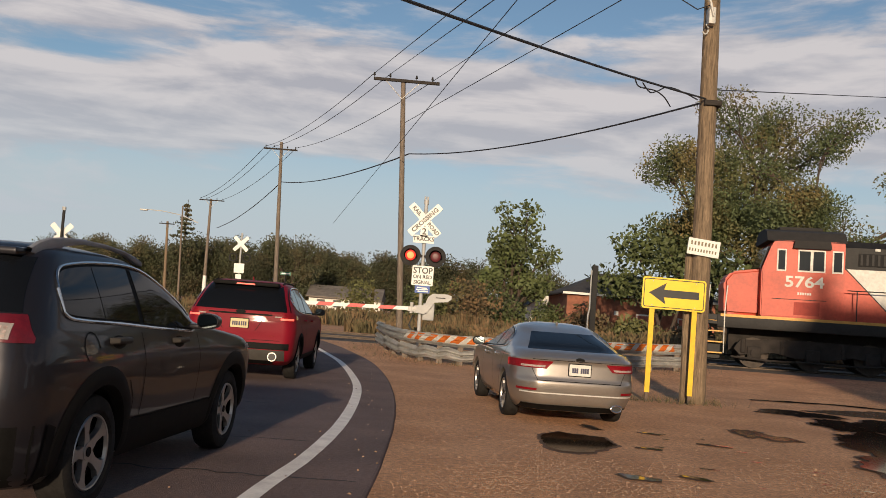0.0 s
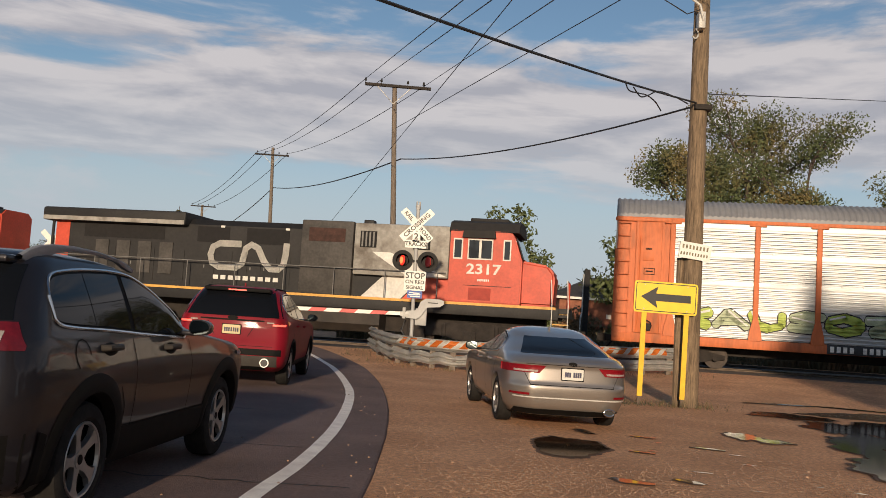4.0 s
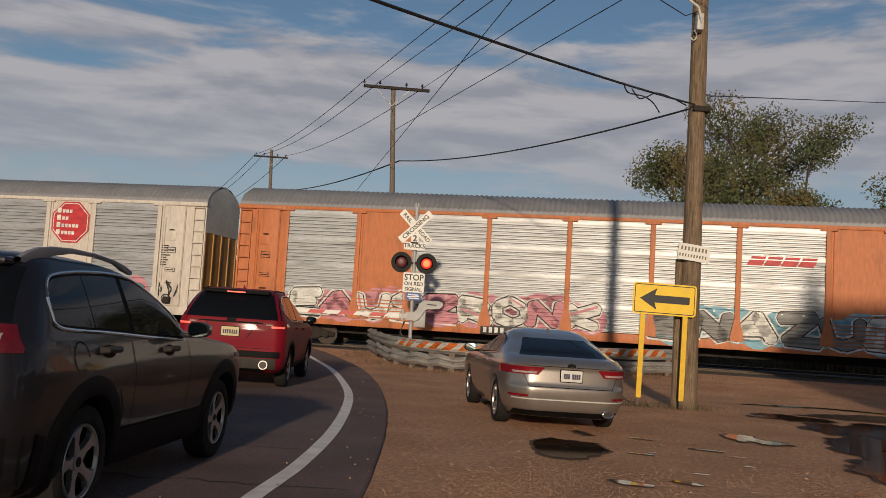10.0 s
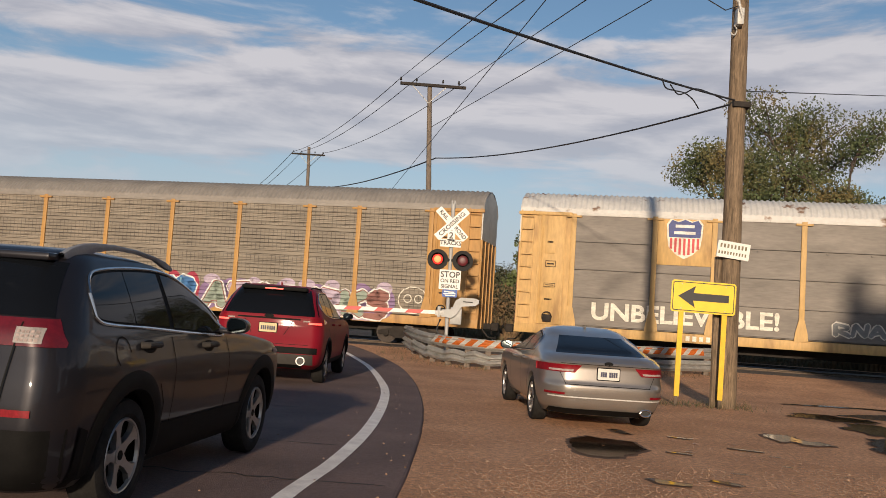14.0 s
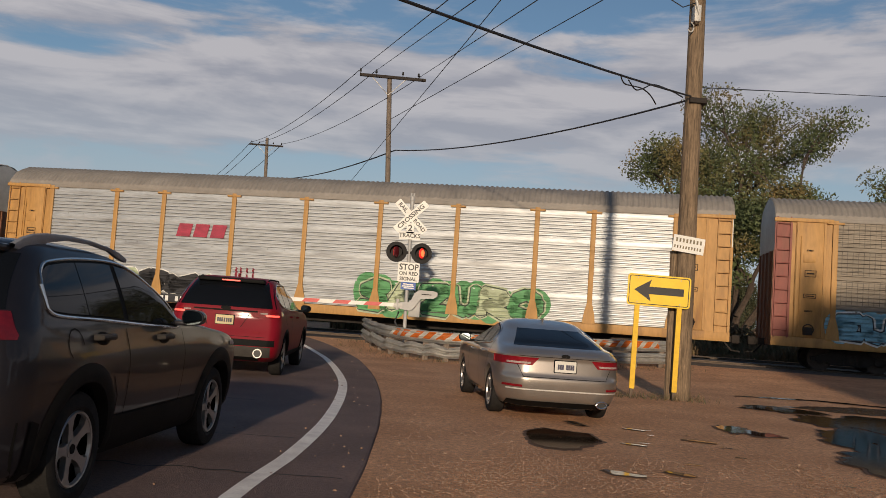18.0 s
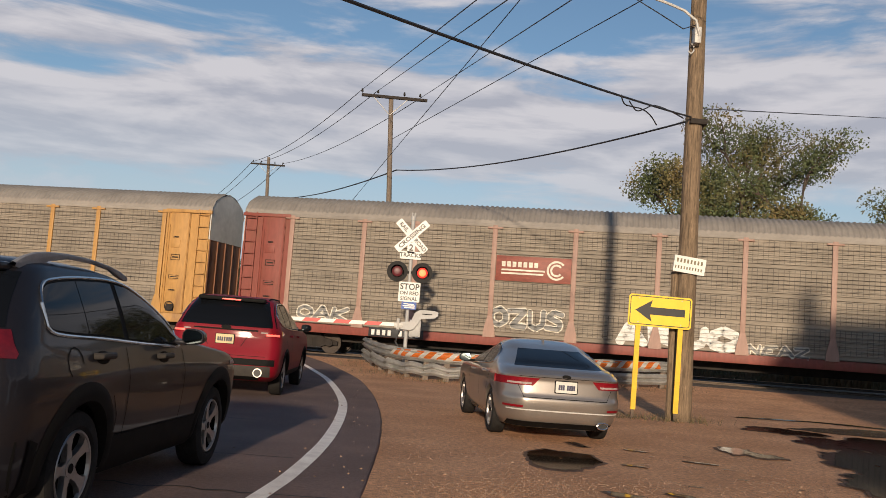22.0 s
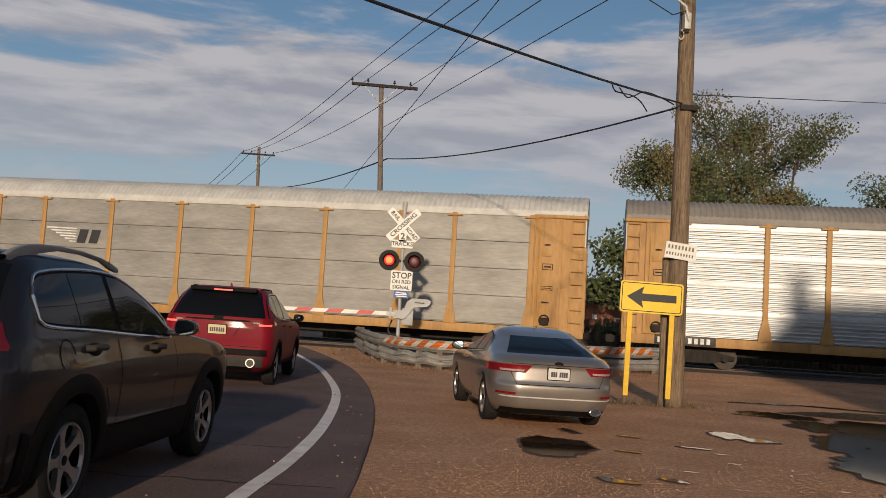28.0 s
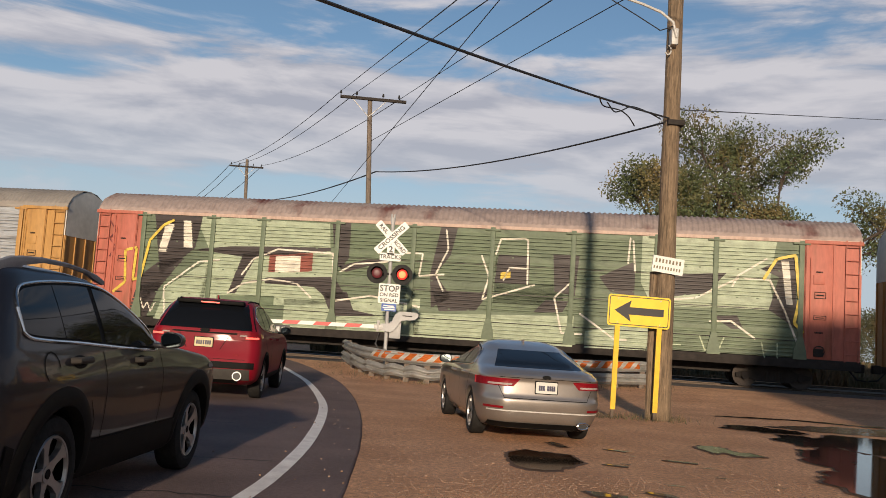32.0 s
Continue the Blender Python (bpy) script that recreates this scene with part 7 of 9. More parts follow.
def tag(car, x0, x1, z0, z1, fills, edge, style, seed, cloud=None, n=None, weight=0.13, halo=None, shine=None, bubbles=None):
    """Spray paint: a cloud, and a row of bent, pointed shapes with outlines and fine lines within. It spells nothing."""
    rng = random.Random(seed)
    h = z1 - z0
    n = max(3, round((x1 - x0) / (h * 0.88))) if n is None else n
    pick = list(range(len(STROKES)))
    letters = []
    for k in range(n):
        if k % len(pick) == 0:
            rng.shuffle(pick)
        a, w = x0 + (x1 - x0) * k / n, (x1 - x0) / n * 1.04
        lean, lift, tall = rng.uniform(-0.12, 0.22), rng.uniform(0.0, 0.10), rng.uniform(0.86, 1.0)
        t = weight * h * rng.uniform(0.85, 1.1)
        segs = []
        for line in STROKES[pick[k % len(pick)]]:
            pts = []
            for u, v in line:
                v = lift + (tall - lift) * v
                u += rng.uniform(-0.06, 0.06)
                x, z = a + w * (u * 0.86 + 0.07) + lean * h * (v - 0.5) * 0.6, z0 + t + (h - 2 * t) * v
                pts.append((min(max(x, x0), x1), z))
            for i, (p, q) in enumerate(zip(pts, pts[1:])):
                segs.append((p[0], p[1], q[0], q[1], t * rng.uniform(0.8, 1.15)))
        letters.append((segs, fills[k % len(fills)]))
    if cloud:
        bm = bmesh.new()
        m = int(n * 2.2)
        for k in range(m):
            x = x0 + (x1 - x0) * (k + 0.5) / m
            lay(bm, ring_poly(x, z0 + h * rng.uniform(0.40, 0.62), (x1 - x0) / m * rng.uniform(0.9, 1.2), h * rng.uniform(0.38, 0.56)), style, 0)
        part("graffiti_cloud", bm, GM[cloud], car)
    if bubbles:
        for k in range(n):
            bm = bmesh.new()
            lay(bm, ring_poly(x0 + (x1 - x0) * (k + rng.uniform(0.1, 0.9)) / n, z0 + h * rng.choice((0.12, 0.85, 0.92, 0.97)), h * rng.uniform(0.22, 0.34), h * rng.uniform(0.17, 0.25)), style, 0.5)
            part("graffiti_bubble", bm, GM[bubbles], car)
    for segs, f in letters:
        if halo:
            bm = bmesh.new()
            for q in segs:
                lay(bm, bar_poly(*q[:4], q[4] + 0.10), style, 1)
            part("graffiti_halo", bm, GM[halo], car)
        bm = bmesh.new()
        for q in segs:
            lay(bm, bar_poly(*q[:4], q[4] + 0.040), style, 2)
        part("graffiti_outline", bm, GM[edge], car)
        bm = bmesh.new()
        for q in segs:
            lay(bm, bar_poly(*q[:4], q[4]), style, 3)
        part("graffiti_shape", bm, GM[f], car)
        if shine:
            q = max(segs, key=lambda r: math.hypot(r[2] - r[0], r[3] - r[1]))
            bm = bmesh.new()
            lay(bm, bar_poly(q[0], q[1] + q[4] * 0.35, q[2], q[3] + q[4] * 0.35, q[4] * 0.22), style, 4)
            part("graffiti_highlight", bm, GM[shine], car)


def scrawl(car, x0, x1, z0, z1, colour, style, seed, n=6, w=0.035):
    """A thin sprayed scribble."""
    rng = random.Random(seed)
    bm = bmesh.new()
    for k in range(n):
        a, b = x0 + (x1 - x0) * k / n, x0 + (x1 - x0) * (k + 0.8) / n
        p = [(a + (b - a) * rng.uniform(0, 1), z0 + (z1 - z0) * v) for v in (0, 0.5, 1, 0.4, 0.1)]
        for q, r in zip(p, p[1:]):
            lay(bm, bar_poly(*q, *r, w), style, 2)
    part("graffiti_scrawl", bm, GM[colour], car)


def board(car, name, x0, x1, z0, z1, material, y=-0.012, label=""):
    bm = bmesh.new()
    box(bm, x0, y, z0, x1, y + 0.012, z1, 0.004)
    return part(name, bm, material, car, label)


def plate_on(car, poly, material, y, name, parent=None, label=""):
    bm = bmesh.new()
    slab(bm, poly, 1, y, y + 0.006)
    return part(name, bm, material, parent or car, label)


def shield(car, seg=2):
    a, b = EDGES[seg] + 0.09, EDGES[seg + 1] - 0.09
    board(car, "emblem_board", a, b, 3.32, Z_EAVE - 0.06, TM["buff"] if car is CARS[4] else TM["yellow"], -0.014)
    cx, cz, s = (a + b) / 2, 4.27, 0.56
    out = [(-1, 0.75), (-0.78, 1.05), (-0.4, 0.92), (0, 1.08), (0.4, 0.92), (0.78, 1.05), (1, 0.75), (0.95, 0.0), (0.86, -0.55), (0.45, -0.98), (0, -1.22), (-0.45, -0.98), (-0.86, -0.55), (-0.95, 0.0)]
    e = plate_on(car, [(cx + x * s * 1.07, cz + z * s * 1.07) for x, z in out], GM["cream"], -0.022, "shield_edge", label="red, white and blue shield emblem")
    plate_on(car, [(cx + x * s * 0.97, cz + z * s) for x, z in out[:8] + [out[13]] if z > -0.1], GM["navy"], -0.027, "shield_top", e)
    for k in range(7):
        x = -0.78 + k * 0.26
        lo = -1.08 + abs(x) ** 2 * 0.62
        plate_on(car, [(cx + (x - 0.07) * s, cz + lo * s), (cx + (x + 0.07) * s, cz + lo * s), (cx + (x + 0.07) * s, cz - 0.06 * s), (cx + (x - 0.07) * s, cz - 0.06 * s)], GM["red"], -0.027, "shield_stripe", e)
    for z, w in ((0.68, 0.55), (0.28, 0.62)):
        plate_on(car, [(cx - w * s, cz + (z - 0.09) * s), (cx + w * s, cz + (z - 0.09) * s), (cx + w * s, cz + (z + 0.09) * s), (cx - w * s, cz + (z + 0.09) * s)], GM["white"], -0.031, "shield_mark", e)


def octagon(car, seg):
    cx, cz, s = (EDGES[seg] + EDGES[seg + 1]) / 2, 4.05, 0.86
    o = lambda k: [(cx + k * s * math.cos(radians(22.5 + 45 * i)), cz + k * s * math.sin(radians(22.5 + 45 * i))) for i in range(8)]
    e = plate_on(car, o(1.0), GM["red"], -0.012, "emblem", label="red octagon emblem with white marks")
    plate_on(car, o(0.93), GM["white"], -0.016, "emblem_line", e)
    plate_on(car, o(0.89), GM["red"], -0.020, "emblem_field", e)
    for k, (w, z) in enumerate(((0.5, 0.42), (0.34, 0.14), (0.66, -0.14), (0.6, -0.42))):
        plate_on(car, [(cx - 0.58, cz + z - 0.07), (cx - 0.42, cz + z - 0.07), (cx - 0.42, cz + z + 0.13), (cx - 0.58, cz + z + 0.13)], GM["white"], -0.025, "emblem_mark", e)
        n = int(w / 0.13)
        for j in range(n):
            plate_on(car, [(cx - 0.36 + j * 0.15, cz + z - 0.06), (cx - 0.25 + j * 0.15, cz + z - 0.06), (cx - 0.25 + j * 0.15, cz + z + 0.07), (cx - 0.36 + j * 0.15, cz + z + 0.07)], GM["white"], -0.025, "emblem_mark", e)


def slant_marks(car, seg, z, colour):
    a, b = EDGES[seg] + 0.25, EDGES[seg + 1] - 0.25
    for k in range(4):
        x = a + (b - a) * k / 4.3
        w = (b - a) * 0.21
        plate_on(car, [(x, z - 0.16), (x + w, z - 0.16), (x + w + 0.1, z + 0.02), (x + 0.1, z + 0.02)], GM[colour], -0.014, "wordmark")
        plate_on(car, [(x + 0.12, z + 0.06), (x + w + 0.1, z + 0.06), (x + w + 0.14, z + 0.14), (x + 0.16, z + 0.14)], GM[colour], -0.014, "wordmark")


def number_plate_marks(car, x, n=9, colour="white", w=0.12):
    """A black band on the sill with unreadable pale marks."""
    board(car, "number_band", x - 0.1, x + n * 0.2 + 0.1, Z_SILL + 0.01, Z_BASE + 0.05, GM["black"], -0.036)
    for k in range(n):
        if k == 4:
            continue
        board(car, "mark", x + k * 0.2, x + k * 0.2 + w, Z_SILL + 0.07, Z_BASE - 0.02, GM[colour], -0.042)


def data_marks(car, x, z, n, colour="black"):
    rng = random.Random(int(x * 10))
    for k in range(n):
        w = rng.uniform(0.15, 0.4)
        board(car, "mark", x, x + w, z - k * 0.09, z - k * 0.09 + 0.045, GM[colour], -0.03)


def foot_bars(car, x, n, colour, z=0.80, tall=0.17):
    """Unreadable stencilled marks on the side sill."""
    for k in range(n):
        board(car, "mark", x + k * 0.22, x + k * 0.22 + 0.13, z, z + tall, GM[colour], -0.034)


C = CARS
GM["board_red"] = flat_colour("board_red", (0.42, 0.055, 0.035))
GM["indigo"] = flat_colour("spray_indigo", (0.06, 0.07, 0.16))
tag(C[0], 2.1, 12.7, 1.30, 2.12, ["lime", "pale_green"], "black", "ribbed", 1, None, 9, 0.17, shine="white")
tag(C[0], 13.2, 21.1, 0.82, 2.12, ["teal", "sky", "teal", "blue"], "black", "ribbed", 2, "blue", 6, 0.19, shine="white")
tag(C[0], 21.7, 25.3, 1.12, 2.10, ["grey", "indigo"], "white", "ribbed", 3, "indigo", 4, 0.15)
slant_marks(C[0], 7, 3.62, "red")
number_plate_marks(C[0], 7.0)
for s in (2, 8):
    octagon(C[1], s)
tag(C[1], 2.2, 9.6, 0.82, 1.95, ["yellow", "orange", "lime"], "black", "ribbed", 4, "orange", 6, 0.16, shine="white")
tag(C[1], 11.6, 18.1, 0.78, 2.20, ["teal", "sky", "teal"], "black", "ribbed", 5, None, 5, 0.19, shine="white")
tag(C[1], 18.4, 24.9, 0.80, 2.05, ["teal", "sky", "teal"], "black", "ribbed", 6, "pink", 6, 0.18, shine="white")
number_plate_marks(C[1], 8.8, 8)
data_marks(C[1], 25.6, 3.3, 9)
scrawl(C[1], 25.5, 26.6, 1.4, 2.0, "black", "flat", 9, 3)
tag(C[2], 2.2, 13.4, 0.95, 2.15, ["white", "pink", "white"], "black", "ribbed", 7, "pink", 9, 0.15, halo="white", shine="pink")
tag(C[2], 15.0, 26.0, 0.85, 2.15, ["grey", "grey", "white"], "black", "ribbed", 8, "sky", 8, 0.15, halo="white")
number_plate_marks(C[2], 9.4)
slant_marks(C[2], 7, 3.75, "red")
data_marks(C[2], 25.6, 3.2, 8, "brown")
shield(C[3])
tag(C[3], 2.6, 8.6, 1.15, 2.10, ["brown", "cream", "brown"], "black", "fine", 10, "sky", 6, 0.14)
tag(C[3], 9.8, 16.3, 0.78, 2.08, ["steel_blue", "blue", "sky"], "blue", "fine", 11, "crimson", 8, 0.125, halo="white", shine="sky")
tag(C[3], 16.7, 24.0, 0.78, 1.98, ["sage", "mauve", "sage", "rosewood"], "rosewood", "fine", 12, "purple", 8, 0.12, halo="white", bubbles="mauve")
line_marks = [ring_poly(24.9, 1.6, 0.55, 0.48), ring_poly(24.7, 1.65, 0.14, 0.14), ring_poly(25.1, 1.65, 0.14, 0.14)]
for ring in line_marks:
    bm = bmesh.new()
    for p, q in zip(ring, ring[1:] + ring[:1]):
        lay(bm, bar_poly(*p, *q, 0.022), "flat", 2)
    part("graffiti_ring", bm, GM["cream"], C[3])
shield(C[4])
sign_text("UNBELIEVABLE!", 0.80, GM["cream"], C[4], pose(5.7, -0.016, 1.58, 90, 0, 0), "painted_word", 1.12, 0.003, 0.03)
tag(C[4], 10.4, 12.0, 1.20, 1.80, ["grey"], "cream", "sheet", 15, None, 3, 0.11)
foot_bars(C[4], 5.8, 8, "cream")
scrawl(C[4], 13.9, 17.2, 0.8, 0.98, "black", "flat", 16, 12, 0.02)
tag(C[5], 1.95, 9.5, 0.90, 2.05, ["black", "black", "pale_green"], "white", "ribbed", 17, None, 6, 0.22)
tag(C[5], 14.5, 21.0, 0.85, 2.20, ["green", "pale_green", "green"], "dark_green", "ribbed", 18, "green", 6, 0.14, halo="pale_green")
scrawl(C[5], 9.6, 10.6, 1.3, 2.2, "crimson", "ribbed", 19, 4)
for k in range(3):
    x = 7.2 + k * 0.68
    plate_on(C[5], [(x, 3.25), (x + 0.55, 3.25), (x + 0.66, 3.74), (x + 0.11, 3.74)], GM["crimson"], -0.014, "wordmark")
number_plate_marks(C[5], 6.4)
shield(C[6])
tag(C[6], 1.9, 5.7, 0.95, 2.05, ["sky", "sky", "grey"], "black", "fine", 20, "sky", 4, 0.18, halo="white")
tag(C[6], 6.2, 12.5, 0.85, 2.20, ["white", "black", "white"], "black", "fine", 21, "grey", 6, 0.15, halo="white")
tag(C[6], 14.6, 22.6, 0.85, 2.25, ["white", "grey", "white"], "grey", "fine", 22, None, 5, 0.17, halo="white")
number_plate_marks(C[6], 7.2)
for seg in (4, 9):
    a, b = EDGES[seg] + 0.10, EDGES[seg + 1] - 0.10
    bd = board(C[7], "emblem_board", a, b, 3.02, 3.90, GM["brown"], -0.014, "brown board with pale ring emblem")
    for x0, x1, z in ((a + 0.2, b - 0.9, 3.38), (a + 0.2, b - 0.95, 3.26)):
        plate_on(C[7], [(x0, z), (x1, z), (x1, z + 0.06), (x0, z + 0.06)], GM["cream"], -0.022, "emblem_line", bd)
    for k in range(7):
        x = a + 0.2 + k * 0.19
        plate_on(C[7], [(x, 3.52), (x + 0.13, 3.52), (x + 0.13, 3.70), (x, 3.70)], GM["cream"], -0.022, "emblem_mark", bd)
    bm = bmesh.new()
    for r in (0.34, 0.22):
        pts = [radians(40 + 280 * k / 20) for k in range(21)]
        grid(bm, [[(b - 0.5 + q * math.cos(t), -0.022, 3.46 + q * math.sin(t)) for t in pts] for q in (r, r - 0.07)])
    part("emblem_ring", bm, GM["cream"], bd, sharp=0)
tag(C[7], 13.8, 17.8, 1.02, 1.95, ["white"], "white", "fine", 23, None, 4, 0.13)
tag(C[7], 9.4, 12.0, 1.30, 2.15, ["grey"], "cream", "fine", 24, None, 4, 0.10)
tag(C[7], 22.8, 25.0, 1.15, 1.80, ["cream"], "cream", "fine", 25, None, 5, 0.08)
tag(C[7], 2.3, 4.3, 1.15, 1.75, ["grey"], "cream", "fine", 27, None, 3, 0.10)
tag(C[7], 18.0, 20.0, 1.00, 1.45, ["grey"], "cream", "fine", 26, None, 4, 0.09)
number_plate_marks(C[7], 5.2)
a, b = EDGES[3] + 0.02, EDGES[4] - 0.06
bd = board(C[8], "emblem_board", a, b, 3.02, Z_EAVE - 0.07, GM["board_red"], -0.014, "bright red board with cream marks")
for z, n in ((4.22, 8), (3.75, 7), (3.28, 7)):
    for k in range(n):
        x = a + 0.22 + k * 0.275
        plate_on(C[8], [(x, z - 0.11), (x + 0.19, z - 0.11), (x + 0.19, z + (0.15 if k == 0 else 0.09)), (x, z + (0.15 if k == 0 else 0.09))], GM["cream"], -0.022, "emblem_mark", bd)
tag(C[8], 9.6, 16.3, 0.80, 2.20, ["grey", "black", "soot"], "mist", "fine", 28, "soot", 7, 0.15)
number_plate_marks(C[8], 5.4)
for x in (17.0, 20.0, 22.6):
    board(C[8], "sill_tape", x, x + 0.9, 0.84, 0.92, GM["crimson"], -0.034)
a, b = EDGES[3] + 0.15, EDGES[4] - 0.15
for k in range(6):
    plate_on(C[9], [(a + 0.2 * k, 3.72 - k * 0.1), (a + 1.3, 3.72 - k * 0.1), (a + 1.22, 3.76 - k * 0.1), (a + 0.2 * k, 3.78 - k * 0.1)], GM["white"], -0.012, "emblem_line")
for k in range(2):
    plate_on(C[9], [(a + 1.3 + k * 0.5, 3.2), (a + 1.65 + k * 0.5, 3.2), (a + 1.78 + k * 0.5, 3.72), (a + 1.42 + k * 0.5, 3.72)], GM["black"], -0.014, "wordmark")
number_plate_marks(C[10], 1.2)
number_plate_marks(C[10], 19.6)
# the green wagon: painted over its full height
def patch(car, colour, polys, layer, style="ribbed"):
    for poly in polys:
        bm = bmesh.new()
        lay(bm, poly, style, layer)
        part("painted_field", bm, GM[colour], car)


def line_work(car, colour, lines, w=0.035, layer=4, style="ribbed"):
    for pts in lines:
        bm = bmesh.new()
        for p, q in zip(pts, pts[1:]):
            lay(bm, bar_poly(*p, *q, w), style, layer)
        part("painted_line", bm, GM[colour], car)


def green_piece(car):
    """Pale fields, dark shapes and cream outlines along the whole wagon: x and z in metres, in pairs."""
    P = lambda *v: [(v[i], v[i + 1]) for i in range(0, len(v), 2)]
    patch(car, "mint", [P(3.9, 4.88, 9.1, 4.85, 9.2, 3.75, 4.6, 3.60), P(4.6, 3.55, 9.3, 3.75, 9.4, 1.9, 4.3, 1.6), P(3.0, 2.2, 4.6, 3.3, 4.6, 1.0, 2.6, 1.0), P(7.6, 2.0, 12.6, 2.3, 12.6, 1.05, 7.6, 1.0),
                        P(11.8, 1.75, 18.0, 2.0, 18.0, 0.95, 11.8, 0.95), P(20.2, 4.88, 24.6, 4.88, 24.4, 3.5, 20.2, 3.3), P(20.2, 3.3, 24.4, 3.5, 24.6, 2.6, 20.6, 2.5), P(18.4, 1.5, 21.0, 2.1, 21.0, 1.0, 18.4, 0.95)], 0)
    patch(car, "moss", [P(9.7, 4.88, 15.6, 4.88, 15.6, 3.4, 9.7, 2.9), P(15.2, 3.9, 17.6, 3.9, 17.6, 2.3, 15.2, 2.3), P(5.0, 2.0, 7.2, 2.1, 7.2, 1.3, 5.0, 1.2), P(18.0, 4.88, 20.0, 4.88, 20.0, 3.2, 18.0, 3.2),
                        P(14.9, 3.0, 18.2, 3.1, 18.2, 2.0, 14.9, 2.0), P(20.4, 2.5, 25.0, 2.6, 25.2, 1.3, 20.6, 1.1)], 1)
    patch(car, "soot", [P(2.3, 4.88, 4.2, 4.88, 4.0, 3.7, 2.7, 2.6), P(2.7, 3.2, 3.6, 3.3, 2.6, 2.0, 1.5, 1.0, 1.95, 2.6), P(1.9, 2.2, 2.8, 2.4, 2.3, 1.05, 1.9, 1.0), P(4.0, 3.65, 5.6, 3.85, 9.2, 3.95, 9.2, 3.82, 6.0, 3.45),
                        P(5.9, 3.6, 6.5, 3.7, 5.7, 2.1, 5.4, 2.1), P(6.8, 2.75, 9.4, 2.9, 9.9, 2.2, 9.2, 2.1, 8.6, 2.55, 6.8, 2.5), P(9.2, 4.88, 9.9, 4.88, 9.9, 3.6, 9.6, 3.2, 9.35, 3.6), P(9.5, 3.3, 10.6, 3.6, 11.4, 3.6, 9.8, 3.1),
                        P(9.0, 2.3, 9.9, 2.4, 10.2, 1.75, 11.2, 1.6, 9.4, 1.5), P(13.2, 4.88, 13.8, 4.88, 13.6, 3.9, 13.1, 3.2, 13.7, 2.4, 13.0, 2.0, 12.9, 3.2), P(13.0, 2.6, 13.9, 2.2, 15.2, 2.9, 14.6, 2.0, 13.3, 1.9),
                        P(15.3, 4.0, 16.4, 4.0, 16.4, 3.0, 15.2, 3.0), P(17.2, 4.1, 18.1, 4.1, 18.0, 2.7, 17.3, 2.8), P(17.0, 2.5, 17.8, 2.5, 17.6, 2.1, 16.6, 2.05), P(18.8, 3.4, 20.0, 4.0, 20.0, 2.8, 19.2, 2.9),
                        P(20.9, 3.6, 23.0, 3.75, 22.4, 3.05, 20.9, 2.8), P(24.1, 3.95, 25.2, 4.5, 25.3, 2.0, 24.4, 2.6, 24.7, 3.7), P(22.6, 2.3, 23.4, 2.35, 23.6, 1.9, 23.2, 1.9), P(19.2, 2.4, 20.6, 2.7, 20.2, 2.2, 19.3, 2.2)], 2)
    patch(car, "cream", [P(2.75, 4.55, 3.1, 4.55, 2.85, 3.5, 2.55, 3.5), P(3.45, 4.7, 3.75, 4.7, 3.9, 3.7, 3.55, 3.7), P(24.75, 4.25, 25.0, 4.25, 25.15, 2.8, 24.95, 2.8), P(7.15, 3.55, 8.1, 3.6, 8.1, 3.0, 7.15, 2.95)], 3)
    patch(car, "brown", [P(6.9, 3.62, 8.55, 3.72, 8.55, 3.05, 6.9, 2.95)], 2)
    patch(car, "yellow", [P(15.4, 3.4, 15.75, 3.42, 15.75, 3.2, 15.4, 3.15)], 4)
    line_work(car, "cream", [P(3.0, 1.2, 2.9, 2.2, 4.2, 3.2, 5.0, 3.3), P(5.4, 2.1, 6.0, 2.5, 7.0, 2.7, 8.0, 2.6, 8.6, 2.1), P(5.9, 2.8, 6.3, 3.4, 7.2, 3.8, 9.3, 3.75, 9.4, 1.9), P(9.6, 3.1, 10.1, 3.4, 11.4, 3.55),
                              P(9.5, 2.05, 10.8, 2.3, 12.0, 2.1, 12.6, 2.0), P(13.4, 4.8, 13.5, 4.1, 13.1, 3.2, 13.4, 2.6), P(14.7, 3.95, 15.0, 3.2, 14.8, 2.4, 15.4, 2.6, 16.6, 3.0), P(15.2, 4.0, 15.35, 4.55, 16.2, 4.6, 16.3, 4.55, 16.35, 3.0),
                              P(15.5, 3.1, 15.7, 3.55, 16.3, 3.55), P(17.9, 3.2, 17.3, 2.6, 17.6, 1.4, 18.3, 1.4), P(18.2, 2.1, 19.4, 1.3, 19.8, 1.3), P(19.8, 4.8, 19.75, 3.9), P(19.9, 4.7, 20.0, 3.6), P(20.8, 3.2, 21.0, 2.75, 22.0, 2.85, 23.4, 3.6),
                              P(24.3, 4.3, 23.4, 3.7, 23.2, 3.3), P(23.6, 3.6, 24.4, 3.6, 24.9, 2.6, 25.3, 1.6, 26.0, 1.2), P(22.5, 2.1, 23.2, 2.15, 24.0, 1.6), P(20.6, 2.3, 21.2, 2.1, 20.9, 1.6), P(12.0, 3.9, 12.6, 3.9, 12.5, 3.1, 13.4, 3.2)], 0.032)
    line_work(car, "pale_green", [P(21.2, 1.5, 21.2, 1.0), P(21.2, 1.25, 21.6, 1.25), P(22.2, 1.6, 22.4, 1.1, 22.6, 1.5, 22.8, 1.1, 23.0, 1.6), P(24.2, 1.5, 24.3, 1.0), P(24.7, 1.5, 24.7, 1.0), P(24.3, 1.25, 24.7, 1.25)], 0.022)
    line_work(car, "soot", [[(2.0, z), (25.3, z)] for z in (1.62, 2.62, 3.62)], 0.012, 5)


